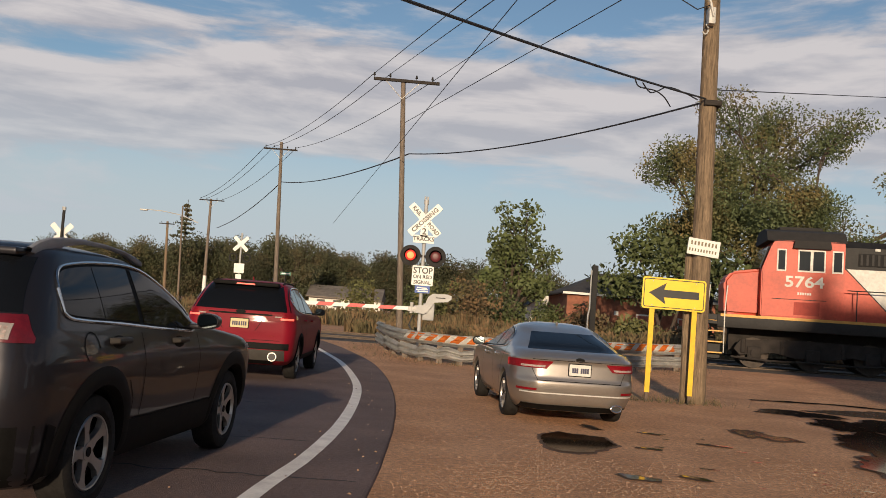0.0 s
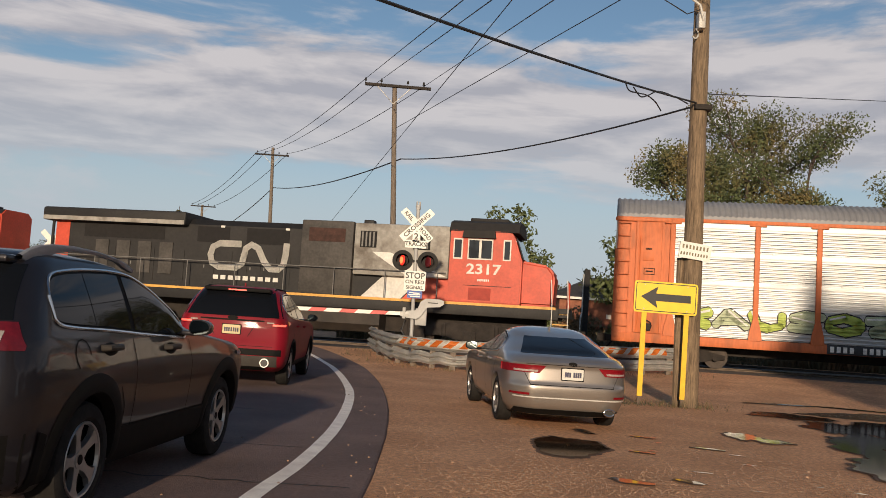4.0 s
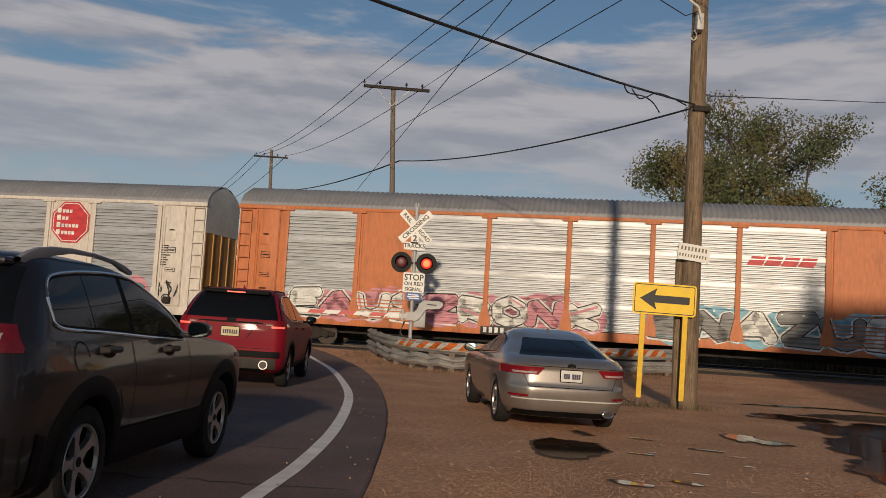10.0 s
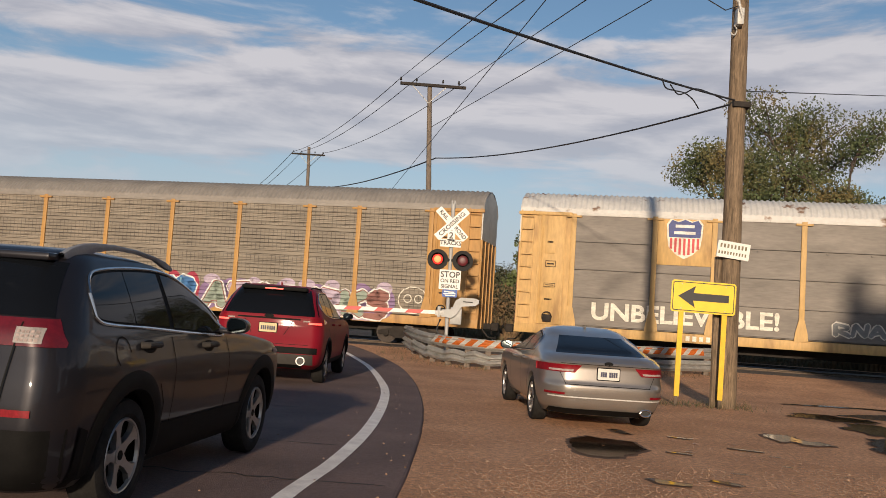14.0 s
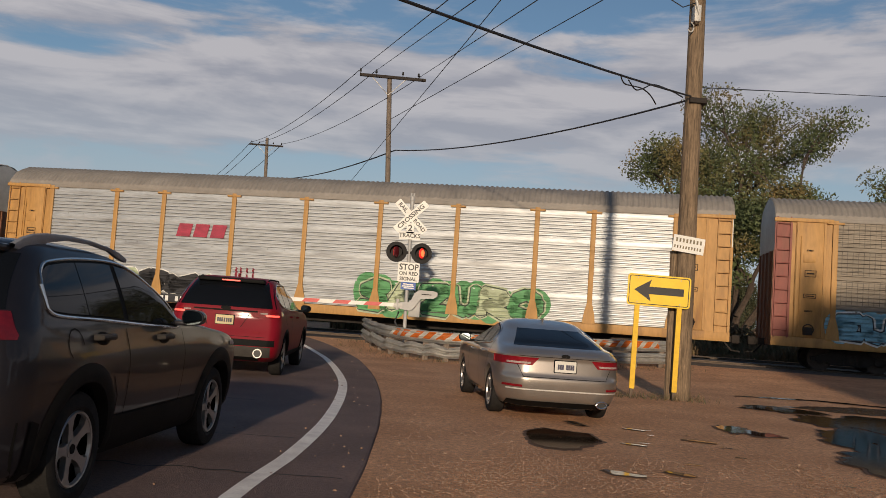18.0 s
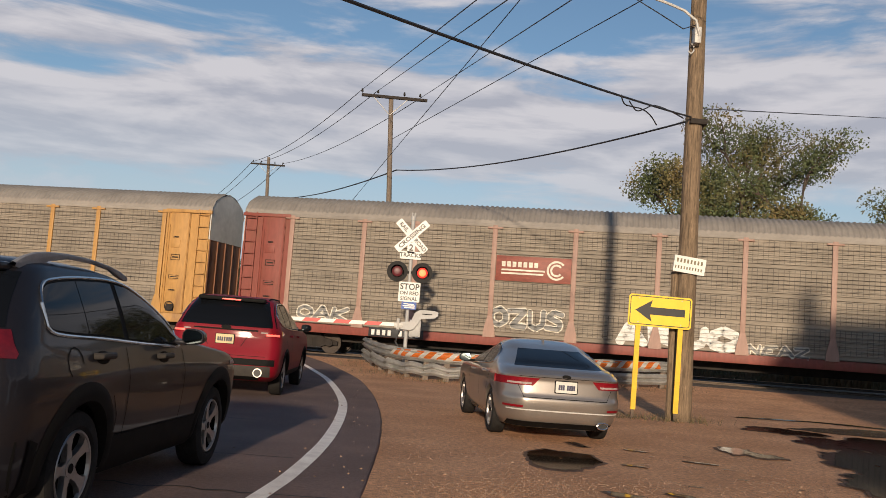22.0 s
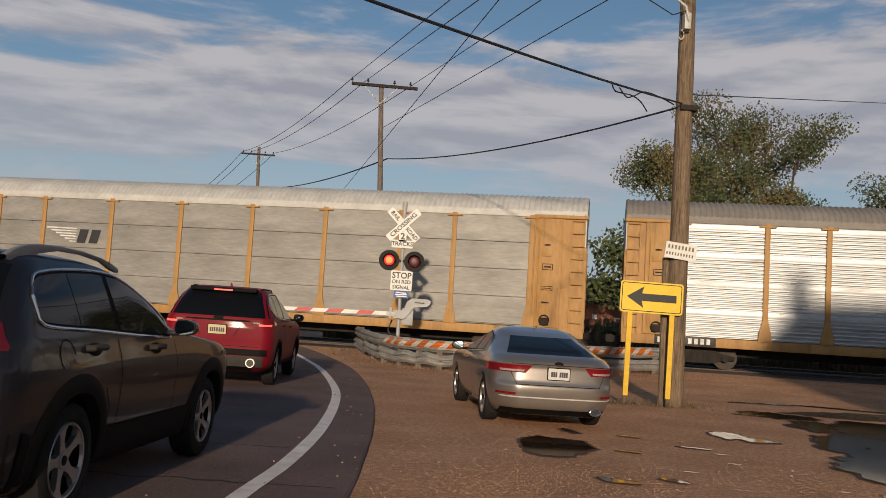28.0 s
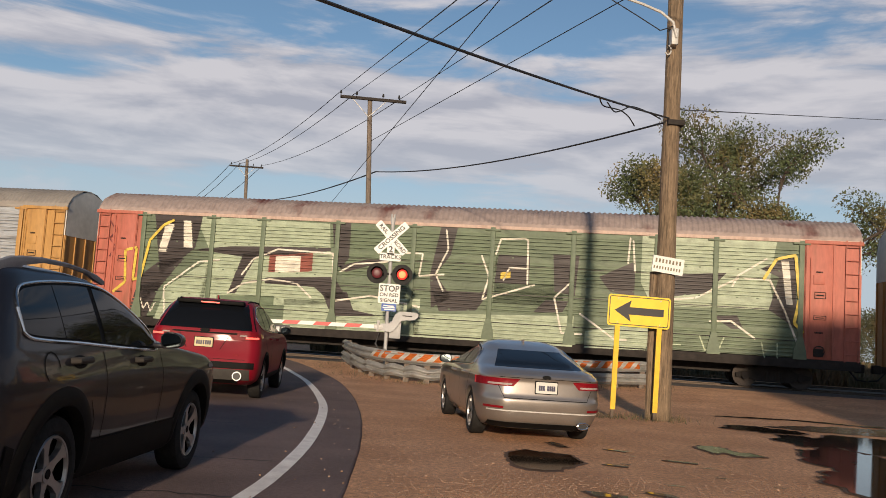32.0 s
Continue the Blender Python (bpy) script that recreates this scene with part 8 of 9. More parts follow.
GM["mint"], GM["moss"] = flat_colour("spray_mint", (0.33, 0.385, 0.265)), flat_colour("spray_moss", (0.112, 0.150, 0.085))
GM["soot"] = flat_colour("spray_soot", (0.040, 0.030, 0.028))
green_piece(C[11])
line_work(C[11], "cream", [[(2.0, 1.75), (2.15, 1.35), (2.3, 1.6), (2.45, 1.25), (2.6, 1.6)]], 0.02)
line_work(C[11], "yellow", [[(0.9, 1.9), (1.35, 2.3), (1.25, 3.5), (1.7, 3.6), (1.65, 2.4), (1.95, 2.5), (2.2, 3.9), (2.7, 4.5), (3.1, 4.7)]], 0.05, 3, "flat")
line_work(C[11], "yellow", [[(24.2, 3.6), (24.6, 4.3), (25.2, 4.45), (25.35, 3.0), (25.2, 2.2), (25.5, 1.9)]], 0.05, 3, "flat")
line_work(C[11], "maroon_ink", [[(0.5, 4.6), (0.8, 4.2), (0.55, 3.9), (0.85, 3.6), (0.6, 3.2)]], 0.02, 3, "flat")
number_plate_marks(C[11], 6.0)

# ---- the two locomotives ----
LM = {
    "black": mat("loco_black", (0.0115, 0.0105, 0.010), 0.66, var=0.4, scale=1.5, bscale=12, bump=0.03),
    "red": mat("loco_red", (0.52, 0.065, 0.03), 0.5, var=0.14, scale=1.5, bscale=12),
    "white": mat("loco_white", (0.62, 0.60, 0.55), 0.55, var=0.15, scale=1.5, bscale=12),
    "stripe": mat("loco_stripe", (0.62, 0.33, 0.07), 0.55, var=0.15),
    "roof": mat("loco_roof", (0.022, 0.02, 0.019), 0.85, var=0.2),
    "grille": mat("loco_grille", (0.012, 0.011, 0.011), 0.9, var=0.2),
    "grey": mat("loco_grey", (0.30, 0.285, 0.255), 0.65, 0.1, var=0.3, scale=1.2, bscale=9, second=(0.13, 0.11, 0.09), blend=(0.52, 0.70)),
    "dusty": mat("loco_dusty", (0.05, 0.045, 0.04), 0.7, var=0.4, scale=1.5, bscale=10),
    "silver": mat("loco_silver", (0.17, 0.165, 0.155), 0.6, 0.2, var=0.2),
    "tank": mat("loco_tank", (0.035, 0.026, 0.02), 0.7, var=0.4, scale=2),
    "pane": glass("cab_glass", (0.03, 0.035, 0.04), 0.05),
}


def truck_shape(bm):
    """Three-axle locomotive truck frame."""
    for y in (0.42, 2.42):
        slab(bm, [(-2.5, 0.62), (-2.3, 0.42), (-1.2, 0.55), (-0.6, 0.42), (0.6, 0.42), (1.2, 0.55), (2.3, 0.42), (2.5, 0.62), (2.3, 0.92), (1.0, 1.0), (-1.0, 1.0), (-2.3, 0.92)], 1, y, y + 0.16)
        for k in (-1.85, 0, 1.85):
            box(bm, k - 0.22, y - 0.08, 0.32, k + 0.22, y + 0.24, 0.72, 0.03)
            rod(bm, (k, y - 0.12, 0.5), (k, y + 0.28, 0.5), 0.13, n=12)
        for k in (-0.95, 0.95, -2.2, 2.2):
            rod(bm, (k, y + 0.02, 0.5), (k, y + 0.02, 0.95), 0.09, n=10)
        tube(bm, [(-2.6, y - 0.1, 0.35), (-1.4, y - 0.1, 0.28), (0, y - 0.1, 0.3), (1.4, y - 0.1, 0.28), (2.6, y - 0.1, 0.35)], 0.035, 6)


def loco_wheel_shape(bm):
    for y in (0.74, 2.26):
        rod(bm, (0, y - 0.07, 0), (0, y + 0.07, 0), 0.51, n=28)
        rod(bm, (0, y - 0.09, 0), (0, y + 0.09, 0), 0.40, n=24)
    rod(bm, (0, 0.6, 0), (0, 2.4, 0), 0.1, n=10)


def locomotive(start, length, flip, number, long_cab, label):
    th = thing("locomotive", label, "locomotive", group="locomotives")
    X = (lambda x: length - x) if flip else (lambda x: x)

    def bx(name, x0, y0, z0, x1, y1, z1, m, bevel=0.02, parent=None, label=""):
        bm = bmesh.new()
        a, b = sorted((X(x0), X(x1)))
        box(bm, a, y0, z0, b, y1, z1, bevel)
        return part(name, bm, m, parent or th, label)

    def pl(name, poly, y0, y1, m, parent=None, label=""):
        bm = bmesh.new()
        slab(bm, [(X(x), z) for x, z in poly], 1, y0, y1)
        return part(name, bm, m, parent or th, label)

    # frame, stripe, tank, trucks
    bx("frame", 0.5, 0.10, 1.30, length - 0.5, 2.90, 1.72, LM["black"])
    bx("sill_stripe", 0.6, 0.085, 1.66, length - 0.6, 0.11, 1.75, LM["stripe"], 0.0, label="thin orange yellow line along the sill")
    bm = bmesh.new()
    a, b = sorted((X(6.9), X(13.6)))
    slab(bm, [(0.25, 1.3), (0.22, 0.75), (0.5, 0.48), (2.5, 0.48), (2.78, 0.75), (2.75, 1.3)], 0, a, b)
    part("fuel_tank", bm, LM["tank"], th)
    # dark box added under the frame, standing in for the deep shade there
    bm = bmesh.new()
    box(bm, 1.0, 1.2, 0.55, length - 1.0, 1.8, 1.32)
    part("underside_shade_box", bm, TM["under"], th)
    for c in (3.6, length - 3.9):
        tr = put("truck", shared("truck", truck_shape, TM["under"]), th, X(c))
        for k in (-1.85, 0, 1.85):
            put("wheelset", shared("loco_wheel", loco_wheel_shape, TM["wheel"]), tr, k, 0, 0.51)
    # nose and cab
    bm = bmesh.new()
    nose = [(0.75, 1.75), (0.70, 2.9), (0.95, 3.22), (1.95, 3.36), (1.95, 1.75)]
    lo, hi = [bm.verts.new((X(x), 0.55, z)) for x, z in nose], [bm.verts.new((X(x), 2.45, z)) for x, z in nose]
    bm.faces.new(lo)
    bm.faces.new(hi[::-1])
    for k in range(5):
        bm.faces.new((lo[k], lo[(k + 1) % 5], hi[(k + 1) % 5], hi[k]))
    bmesh.ops.bevel(bm, geom=bm.edges[:], offset=0.10, segments=3, affect="EDGES")
    part("nose", bm, LM["red"], th, "red nose")
    cab1 = 4.45
    bm = bmesh.new()
    prof = [(1.85, 1.75), (1.85, 3.3), (2.15, 4.15), (2.3, 4.35), (cab1, 4.35), (cab1, 1.75)]
    lo, hi = [bm.verts.new((X(x), 0.12, z)) for x, z in prof], [bm.verts.new((X(x), 2.88, z)) for x, z in prof]
    bm.faces.new(lo)
    bm.faces.new(hi[::-1])
    for k in range(6):
        bm.faces.new((lo[k], lo[(k + 1) % 6], hi[(k + 1) % 6], hi[k]))
    bmesh.ops.bevel(bm, geom=bm.edges[:], offset=0.04, segments=2, affect="EDGES")
    cab = part("cab", bm, LM["red"], th, "red cab with cream-framed side windows")
    bm = bmesh.new()
    a, b = sorted((X(2.0), X(cab1 + 0.05)))
    slab(bm, [(0.10, 4.28), (0.38, 4.62), (0.9, 4.74), (2.1, 4.74), (2.62, 4.62), (2.9, 4.28)], 0, a, b)
    part("cab_roof", bm, LM["roof"], th)
    bx("roof_unit", 2.5, 1.0, 4.74, 3.9, 2.0, 4.86, LM["roof"], 0.03)
    pl("windscreen", [(1.80, 3.38), (2.07, 4.13), (2.10, 4.10), (1.84, 3.36)], 0.35, 2.6, LM["pane"], cab)
    for wx, ww in ((2.32, 0.30), (2.98, 0.86), (4.05, 0.34)) if not long_cab else ((2.25, 0.28), (2.9, 0.9), (3.98, 0.34)):
        f = pl("window_frame", [(wx, 3.28), (wx + ww, 3.28), (wx + ww, 4.02), (wx, 4.02)], 0.105, 0.13, LM["white"], cab)
        half = ww > 0.5
        for q in range(2 if half else 1):
            w0 = wx + 0.045 + q * ww / 2
            w1 = wx + (ww / 2 if half else ww) - 0.045 + q * ww / 2
            pl("pane", [(w0, 3.33), (w1, 3.33), (w1, 3.97), (w0, 3.97)], 0.098, 0.106, LM["pane"], f)
    pl("sunshade", [(2.8, 4.05), (4.0, 4.05), (3.95, 4.30), (2.85, 4.30)], -0.05, 0.12, LM["roof"], cab)
    cx = X(3.2)
    sign_text(number, 0.50, LM["white"], cab, Matrix.Translation((cx, 0.112, 2.93)) @ pose(0, 0, 0, 90), "road_number", 1.25)
    for k in range(6):
        bm = bmesh.new()
        x = cx - 0.2 + k * 0.075
        box(bm, x, 0.108, 2.52, x + 0.05, 0.116, 2.60)
        part("mark", bm, LM["white"], cab)
    pl("cab_door_line", [(2.2, 2.35), (3.9, 2.35), (3.9, 2.37), (2.2, 2.37)], 0.112, 0.118, LM["black"], cab)
    pl("cab_grille", [(2.9, 1.85), (3.7, 1.85), (3.7, 2.28), (2.9, 2.28)], 0.112, 0.118, mat("dark_red_louvre", (0.33, 0.04, 0.025), 0.7), cab)
    # long hood
    h0, h1, zt = cab1, length - 1.15, 4.42 if not long_cab else 4.36
    bm = bmesh.new()
    a, b = sorted((X(h0), X(h1)))
    slab(bm, [(0.55, 1.75), (0.55, zt - 0.22), (0.8, zt), (2.2, zt), (2.45, zt - 0.22), (2.45, 1.75)], 0, a, b)
    part("hood", bm, LM["black"], th, "long black hood")
    # red, white wedge behind the cab
    pl("red_wedge", [(h0, 1.76), (h0 + 1.75, 1.76), (h0 + 0.12, 3.45), (h0, 3.45)], 0.535, 0.552, LM["red"])
    pl("white_wedge", [(h0 + 1.80, 1.76), (h0 + 3.30, 1.76), (h0 + 1.55, 3.48), (h0 + 0.14, 3.48)], 0.530, 0.552, LM["white"])
    gr = pl("grille", [(h0 + 0.5, 3.60), (h0 + 2.2, 3.60), (h0 + 2.2, 4.02), (h0 + 0.5, 4.02)], 0.52, 0.552, LM["grille"])
    for k in range(9):
        pl("louvre", [(h0 + 0.55 + k * 0.18, 3.63), (h0 + 0.62 + k * 0.18, 3.63), (h0 + 0.62 + k * 0.18, 3.99), (h0 + 0.55 + k * 0.18, 3.99)], 0.510, 0.521, LM["black"], gr)
    pl("red_end", [(h1 - 0.55, 1.76), (h1 + 0.01, 1.76), (h1 + 0.01, zt - 0.2), (h1 - 0.55, zt - 0.2)], 0.535, 0.552, LM["red"])
    bm = bmesh.new()
    a, b = sorted((X(h1), X(h1 + 0.06)))
    slab(bm, [(0.56, 1.76), (0.56, zt - 0.22), (0.81, zt - 0.01), (2.19, zt - 0.01), (2.44, zt - 0.22), (2.44, 1.76)], 0, a, b)
    part("end_sheet", bm, LM["red"], th)
    rng = random.Random(7 if flip else 5)
    # doors and panels along the hood
    x = h0 + 3.2
    while x < h1 - 1.3:
        w = rng.choice((0.55, 0.62, 0.7))
        if rng.random() < 0.8:
            d = pl("hood_door", [(x, 1.95), (x + w - 0.06, 1.95), (x + w - 0.06, 3.15), (x, 3.15)], 0.528, 0.552, LM["black"])
            pl("latch", [(x + w - 0.16, 2.5), (x + w - 0.12, 2.5), (x + w - 0.12, 2.62), (x + w - 0.16, 2.62)], 0.518, 0.53, LM["silver"], d)
        x += w
    for gx, gw in ((6.2, 1.7), (8.6, 1.3), (h1 - 4.6 - h0, 3.4)):
        pl("grille", [(h0 + gx, 3.5), (h0 + gx + gw, 3.5), (h0 + gx + gw, zt - 0.28), (h0 + gx, zt - 0.28)], 0.53, 0.552, LM["grille"])
    for k in range(5):
        pl("step_light", [(h0 + 1.0 + k * 2.6, zt - 0.30), (h0 + 1.16 + k * 2.6, zt - 0.30), (h0 + 1.16 + k * 2.6, zt - 0.22), (h0 + 1.0 + k * 2.6, zt - 0.22)], 0.52, 0.552, LM["white"])
    if long_cab:
        bx("radiator_wing", h1 - 5.6, 0.18, zt - 0.30, h1 + 0.45, 2.82, zt + 0.22, LM["black"], 0.08)
        bx("wing_edge", h1 - 5.55, 0.165, zt - 0.28, h1 + 0.4, 0.182, zt - 0.12, LM["grey"], 0.0)
        bx("electrical_cabinet", 8.1, 0.30, 1.75, 10.1, 2.70, zt + 0.12, LM["dusty"], 0.05)
        cbx = bx("grey_hood", h0 + 0.05, 0.28, 2.55, 8.05, 2.72, zt + 0.08, LM["grey"], 0.05, label="weathered light grey hood behind the cab")
        for gx in (5.2, 7.2):
            vent = pl("grille", [(gx, 3.55), (gx + 0.62, 3.55), (gx + 0.62, 4.15), (gx, 4.15)], 0.26, 0.282, LM["grille"], cbx)
            for k in range(4):
                pl("louvre", [(gx + 0.08 + k * 0.14, 3.58), (gx + 0.14 + k * 0.14, 3.58), (gx + 0.14 + k * 0.14, 4.12), (gx + 0.08 + k * 0.14, 4.12)], 0.245, 0.262, LM["silver"], cbx)
        pl("pale_wedge", [(h0 + 0.05, 2.6), (h0 + 1.6, 2.6), (h0 + 2.9, 3.4), (h0 + 2.2, 3.4)], 0.262, 0.282, LM["white"], cbx)
        pl("hood_grille", [(8.4, 3.7), (9.8, 3.7), (9.8, 4.2), (8.4, 4.2)], 0.28, 0.302, mat("rusty_grille", (0.05, 0.022, 0.016), 0.85, var=0.4))
        for k in range(4):
            pl("vent_door", [(h1 - 5.0 + k * 0.9, 2.2), (h1 - 4.45 + k * 0.9, 2.2), (h1 - 4.45 + k * 0.9, 3.4), (h1 - 5.0 + k * 0.9, 3.4)], 0.50, 0.552, LM["dusty"])
        bx("horn", 7.6, 1.2, zt, 8.0, 1.6, zt + 0.3, LM["black"], 0.05)
    else:
        for k in range(3):
            bm = bmesh.new()
            rod(bm, (X(h1 - 1.6 - k * 1.75), 1.5, zt - 0.02), (X(h1 - 1.6 - k * 1.75), 1.5, zt + 0.18), 0.78, n=24)
            part("roof_fan", bm, LM["black"], th)
        bx("dynamic_brake", h0 + 3.0, 0.5, zt - 0.25, h0 + 6.5, 2.5, zt + 0.06, LM["black"], 0.06)
    # pale emblem: one flowing line
    lx, lz = (11.8, 3.05) if not flip else (length - 9.24, 3.02)
    ways = [[(-0.28, 0.42), (-1.10, 0.42), (-1.36, 0.28), (-1.44, 0.0), (-1.36, -0.28), (-1.10, -0.42), (-0.42, -0.42), (-0.22, -0.28), (-0.16, 0.0), (-0.10, 0.28), (0.10, 0.42), (0.36, 0.30), (0.62, -0.18), (0.86, -0.42), (1.16, -0.42), (1.34, -0.24), (1.40, 0.10), (1.42, 0.52)]]
    for pth in ways:
        bm = bmesh.new()
        rows = []
        for i, (u, v) in enumerate(pth):
            p0, p1 = Vector(pth[max(0, i - 1)]), Vector(pth[min(len(pth) - 1, i + 1)])
            d = (p1 - p0).normalized()
            n = Vector((-d.y, d.x)) * 0.125
            rows.append([(X(lx) + u * 1.06 + n.x, 0.518, lz + v * 1.06 + n.y), (X(lx) + u * 1.06 - n.x, 0.518, lz + v * 1.06 - n.y)])
        grid(bm, rows)
        bmesh.ops.solidify(bm, geom=bm.faces[:], thickness=0.012)
        part("logo", bm, LM["white"], th, "pale flowing line emblem", sharp=0)
    if long_cab:
        for k in range(9):
            bm = bmesh.new()
            x = X(lx) - 1.35 + k * 0.30
            box(bm, x, 0.52, 2.10, x + 0.2, 0.53, 2.26)
            part("mark", bm, LM["white"], th)
    # walkway handrails, steps, couplers
    for z in (2.75,):
        bm = bmesh.new()
        tube(bm, [(X(cab1 + 0.1), 0.16, z), (X(length - 0.9), 0.16, z)], 0.02, 6)
        part("handrail", bm, LM["silver"] if long_cab else LM["black"], th)
    for k in range(9):
        bm = bmesh.new()
        x = cab1 + 0.4 + k * (length - cab1 - 1.6) / 8
        tube(bm, [(X(x), 0.16, 1.72), (X(x), 0.16, 2.75)], 0.018, 6)
        part("stanchion", bm, LM["silver"] if long_cab else LM["black"], th)
    for x in (0.15, length - 0.75):
        bm = bmesh.new()
        for k in range(4):
            a, b = sorted((X(x), X(x + 0.55)))
            box(bm, a, 0.12, 0.42 + k * 0.36, b, 0.6, 0.46 + k * 0.36)
        part("steps", bm, LM["stripe"], th)
        bm = bmesh.new()
        for q in (0.02, 0.58):
            tube(bm, [(X(x + q), 0.10, 0.45), (X(x + q), 0.10, 1.8), (X(x + q + 0.06), 0.14, 2.7)], 0.02, 6)
        part("grab_rail", bm, LM["white"], th)
        bm = bmesh.new()
        a, b = sorted((X(x), X(x + 0.6)))
        box(bm, a, 0.12, 1.4, b, 2.88, 1.72)
        box(bm, a + 0.1, 0.4, 0.25, b - 0.1, 2.6, 0.8)
        part("end_platform", bm, LM["black"], th)
        bm = bmesh.new()
        for y in (0.7, 1.2, 1.8, 2.3):
            rod(bm, (X(x + 0.1), y, 1.7), (X(x + 0.1), y, 2.7), 0.018, n=6)
        rod(bm, (X(x + 0.1), 0.6, 2.7), (X(x + 0.1), 2.4, 2.7), 0.018, n=6)
        part("end_rail", bm, LM["red"], th)
    cm = shared("coupler", coupler_shape, TM["under"])
    put("coupler", cm, th, length - 0.1)
    put("coupler", cm, th, m=pose(0.1, 3.0, 0, 0, 0, 180))
    MOVING.append((th, start))
    return th


locomotive(9.0, 21.75, False, "5764", False, "red and black diesel locomotive with a white wedge and pale emblem")
locomotive(31.04, 21.47, True, "2317", True, "black and red diesel locomotive running long hood first, pale emblem")

# ---- ground details ----
M["water"] = glass("water", (0.022, 0.014, 0.009), 0.07)
M["water"].node_tree.nodes["Principled BSDF"].inputs["IOR"].default_value = 1.33
M["mud"] = mat("wet_mud", (0.125, 0.066, 0.036), 0.85, var=0.3, scale=2.5, bump=0.5, bscale=14)
M["stone"] = mat("gravel_stone", (0.36, 0.225, 0.145), 0.9, var=0.3, scale=30, rand=0.3)
M["concrete"] = mat("old_concrete", (0.30, 0.25, 0.21), 0.8, var=0.2, scale=1.2, bump=0.3, bscale=16)
M["crack"] = mat("tar_crack", (0.012, 0.011, 0.011), 0.7, var=0.2)


def blob(cx, cy, rx, ry, turn, seed, z, n=64, rough=0.35):
    """An irregular flat patch."""
    bm = bmesh.new()
    c, s = math.cos(radians(turn)), math.sin(radians(turn))
    ring = []
    for k in range(n):
        a = math.tau * k / n
        q = 1 + rough * noise.noise(Vector((math.cos(a) * 1.6 + seed, math.sin(a) * 1.6, seed * 0.7))) + rough * 0.5 * noise.noise(Vector((math.cos(a) * 6, math.sin(a) * 6 + seed, 2)))
        x, y = rx * q * math.cos(a), ry * q * math.sin(a)
        ring.append((cx + x * c - y * s, cy + x * s + y * c))
    rows = [[(cx + (x - cx) * t, cy + (y - cy) * t, ground_z(cx, cy) + z) for x, y in ring] for t in (1.0, 0.5, 0.05)]
    grid(bm, rows, True)
    return bm


def pool(pts, seed, z, grow=0.0):
    """Standing water along a line of (x, y, half width), with ragged edges."""
    bm = bmesh.new()
    fine = []
    for a, b in zip(pts, pts[1:]):
        n = max(3, int(math.hypot(b[0] - a[0], b[1] - a[1]) / 0.06))
        fine += [tuple(p + (q - p) * k / n for p, q in zip(a, b)) for k in range(n)]
    fine.append(pts[-1])
    rows = []
    for i, (x, y, w) in enumerate(fine):
        p, q = fine[max(0, i - 3)], fine[min(len(fine) - 1, i + 3)]
        d = Vector((q[0] - p[0], q[1] - p[1], 0)).normalized()
        nx, ny = -d.y, d.x
        e = [max(0.008, w * (1 + 0.9 * noise.noise(Vector((x * 2.4 + s * 9, y * 2.4, seed))) + 0.7 * noise.noise(Vector((x * 7, y * 7 + s * 5, seed)))) + grow) for s in (-1, 1)]
        rows.append([(x - nx * e[0] * (1 - k / 2) + nx * e[1] * k / 2, y - ny * e[0] * (1 - k / 2) + ny * e[1] * k / 2, ground_z(x, y) + z) for k in (0, 1, 2)])
    grid(bm, rows)
    return bm


M["wet_concrete"] = mat("wet_concrete", (0.25, 0.155, 0.085), 0.7, var=0.3, scale=1.2, bump=0.06, bscale=16, coat=1.0)
M["wet_concrete"].node_tree.nodes["Principled BSDF"].inputs["Coat Roughness"].default_value = 0.07
M["wet_concrete"].node_tree.nodes["Principled BSDF"].inputs["Coat IOR"].default_value = 1.42
rng_pool = random.Random(8)
POOLS = [
    [(7.1, 20.3, 0.05), (7.44, 20.44, 0.10), (9.02, 20.70, 0.16), (10.6, 20.2, 0.14), (12.0, 20.2, 0.1)],
    [(3.45, 11.72, 0.02), (3.62, 11.66, 0.05), (3.88, 11.57, 0.02)],
    [(1.88, 8.92, 0.02), (2.02, 8.72, 0.13), (2.25, 8.66, 0.06)],
    [(2.52, 9.06, 0.03), (2.70, 8.92, 0.06), (2.78, 8.84, 0.02)],
    [(2.2, 12.9, 0.06), (2.32, 12.4, 0.05)],
    [(2.86, 12.5, 0.02), (3.02, 12.44, 0.04), (3.16, 12.36, 0.02)],
    [(2.5, 10.95, 0.02), (2.66, 10.9, 0.04), (2.8, 10.84, 0.02)],
]
SHEETS = [                      # centre, half width, half depth, turn, raggedness
    (1.78, 11.08, 0.44, 0.80, -4, 0.30),
    (4.72, 13.35, 0.20, 0.42, -12, 0.70),
    (5.02, 12.95, 0.24, 0.20, -16, 0.70),
    (7.05, 17.45, 0.75, 0.60, -12, 0.45),
    (7.10, 15.6, 0.45, 1.0, -14, 0.40),
    (6.55, 12.8, 0.66, 1.7, -14, 0.40),
    (6.05, 10.3, 0.78, 1.6, -8, 0.40),
    (8.55, 15.4, 1.35, 1.7, 10, 0.35),
]
for k in range(12):
    x, y = rng_pool.uniform(2.6, 5.0), rng_pool.uniform(8.6, 12.6)
    l = rng_pool.uniform(0.08, 0.22)
    POOLS.append([(x, y, 0.012), (x + l * 0.5, y - l * 0.12, 0.03), (x + l, y - l * 0.25, 0.01)])
for k, pts in enumerate(POOLS):
    if k < 7:
        solo("wet_mud", pool(pts, k, 0.009, 0.05), M["mud"], "dark wet mud round a puddle", kind="structure")
    solo("puddle", pool(pts, k, 0.014), M["water"], "still puddle of muddy water on the dirt", "puddle", group="puddles")
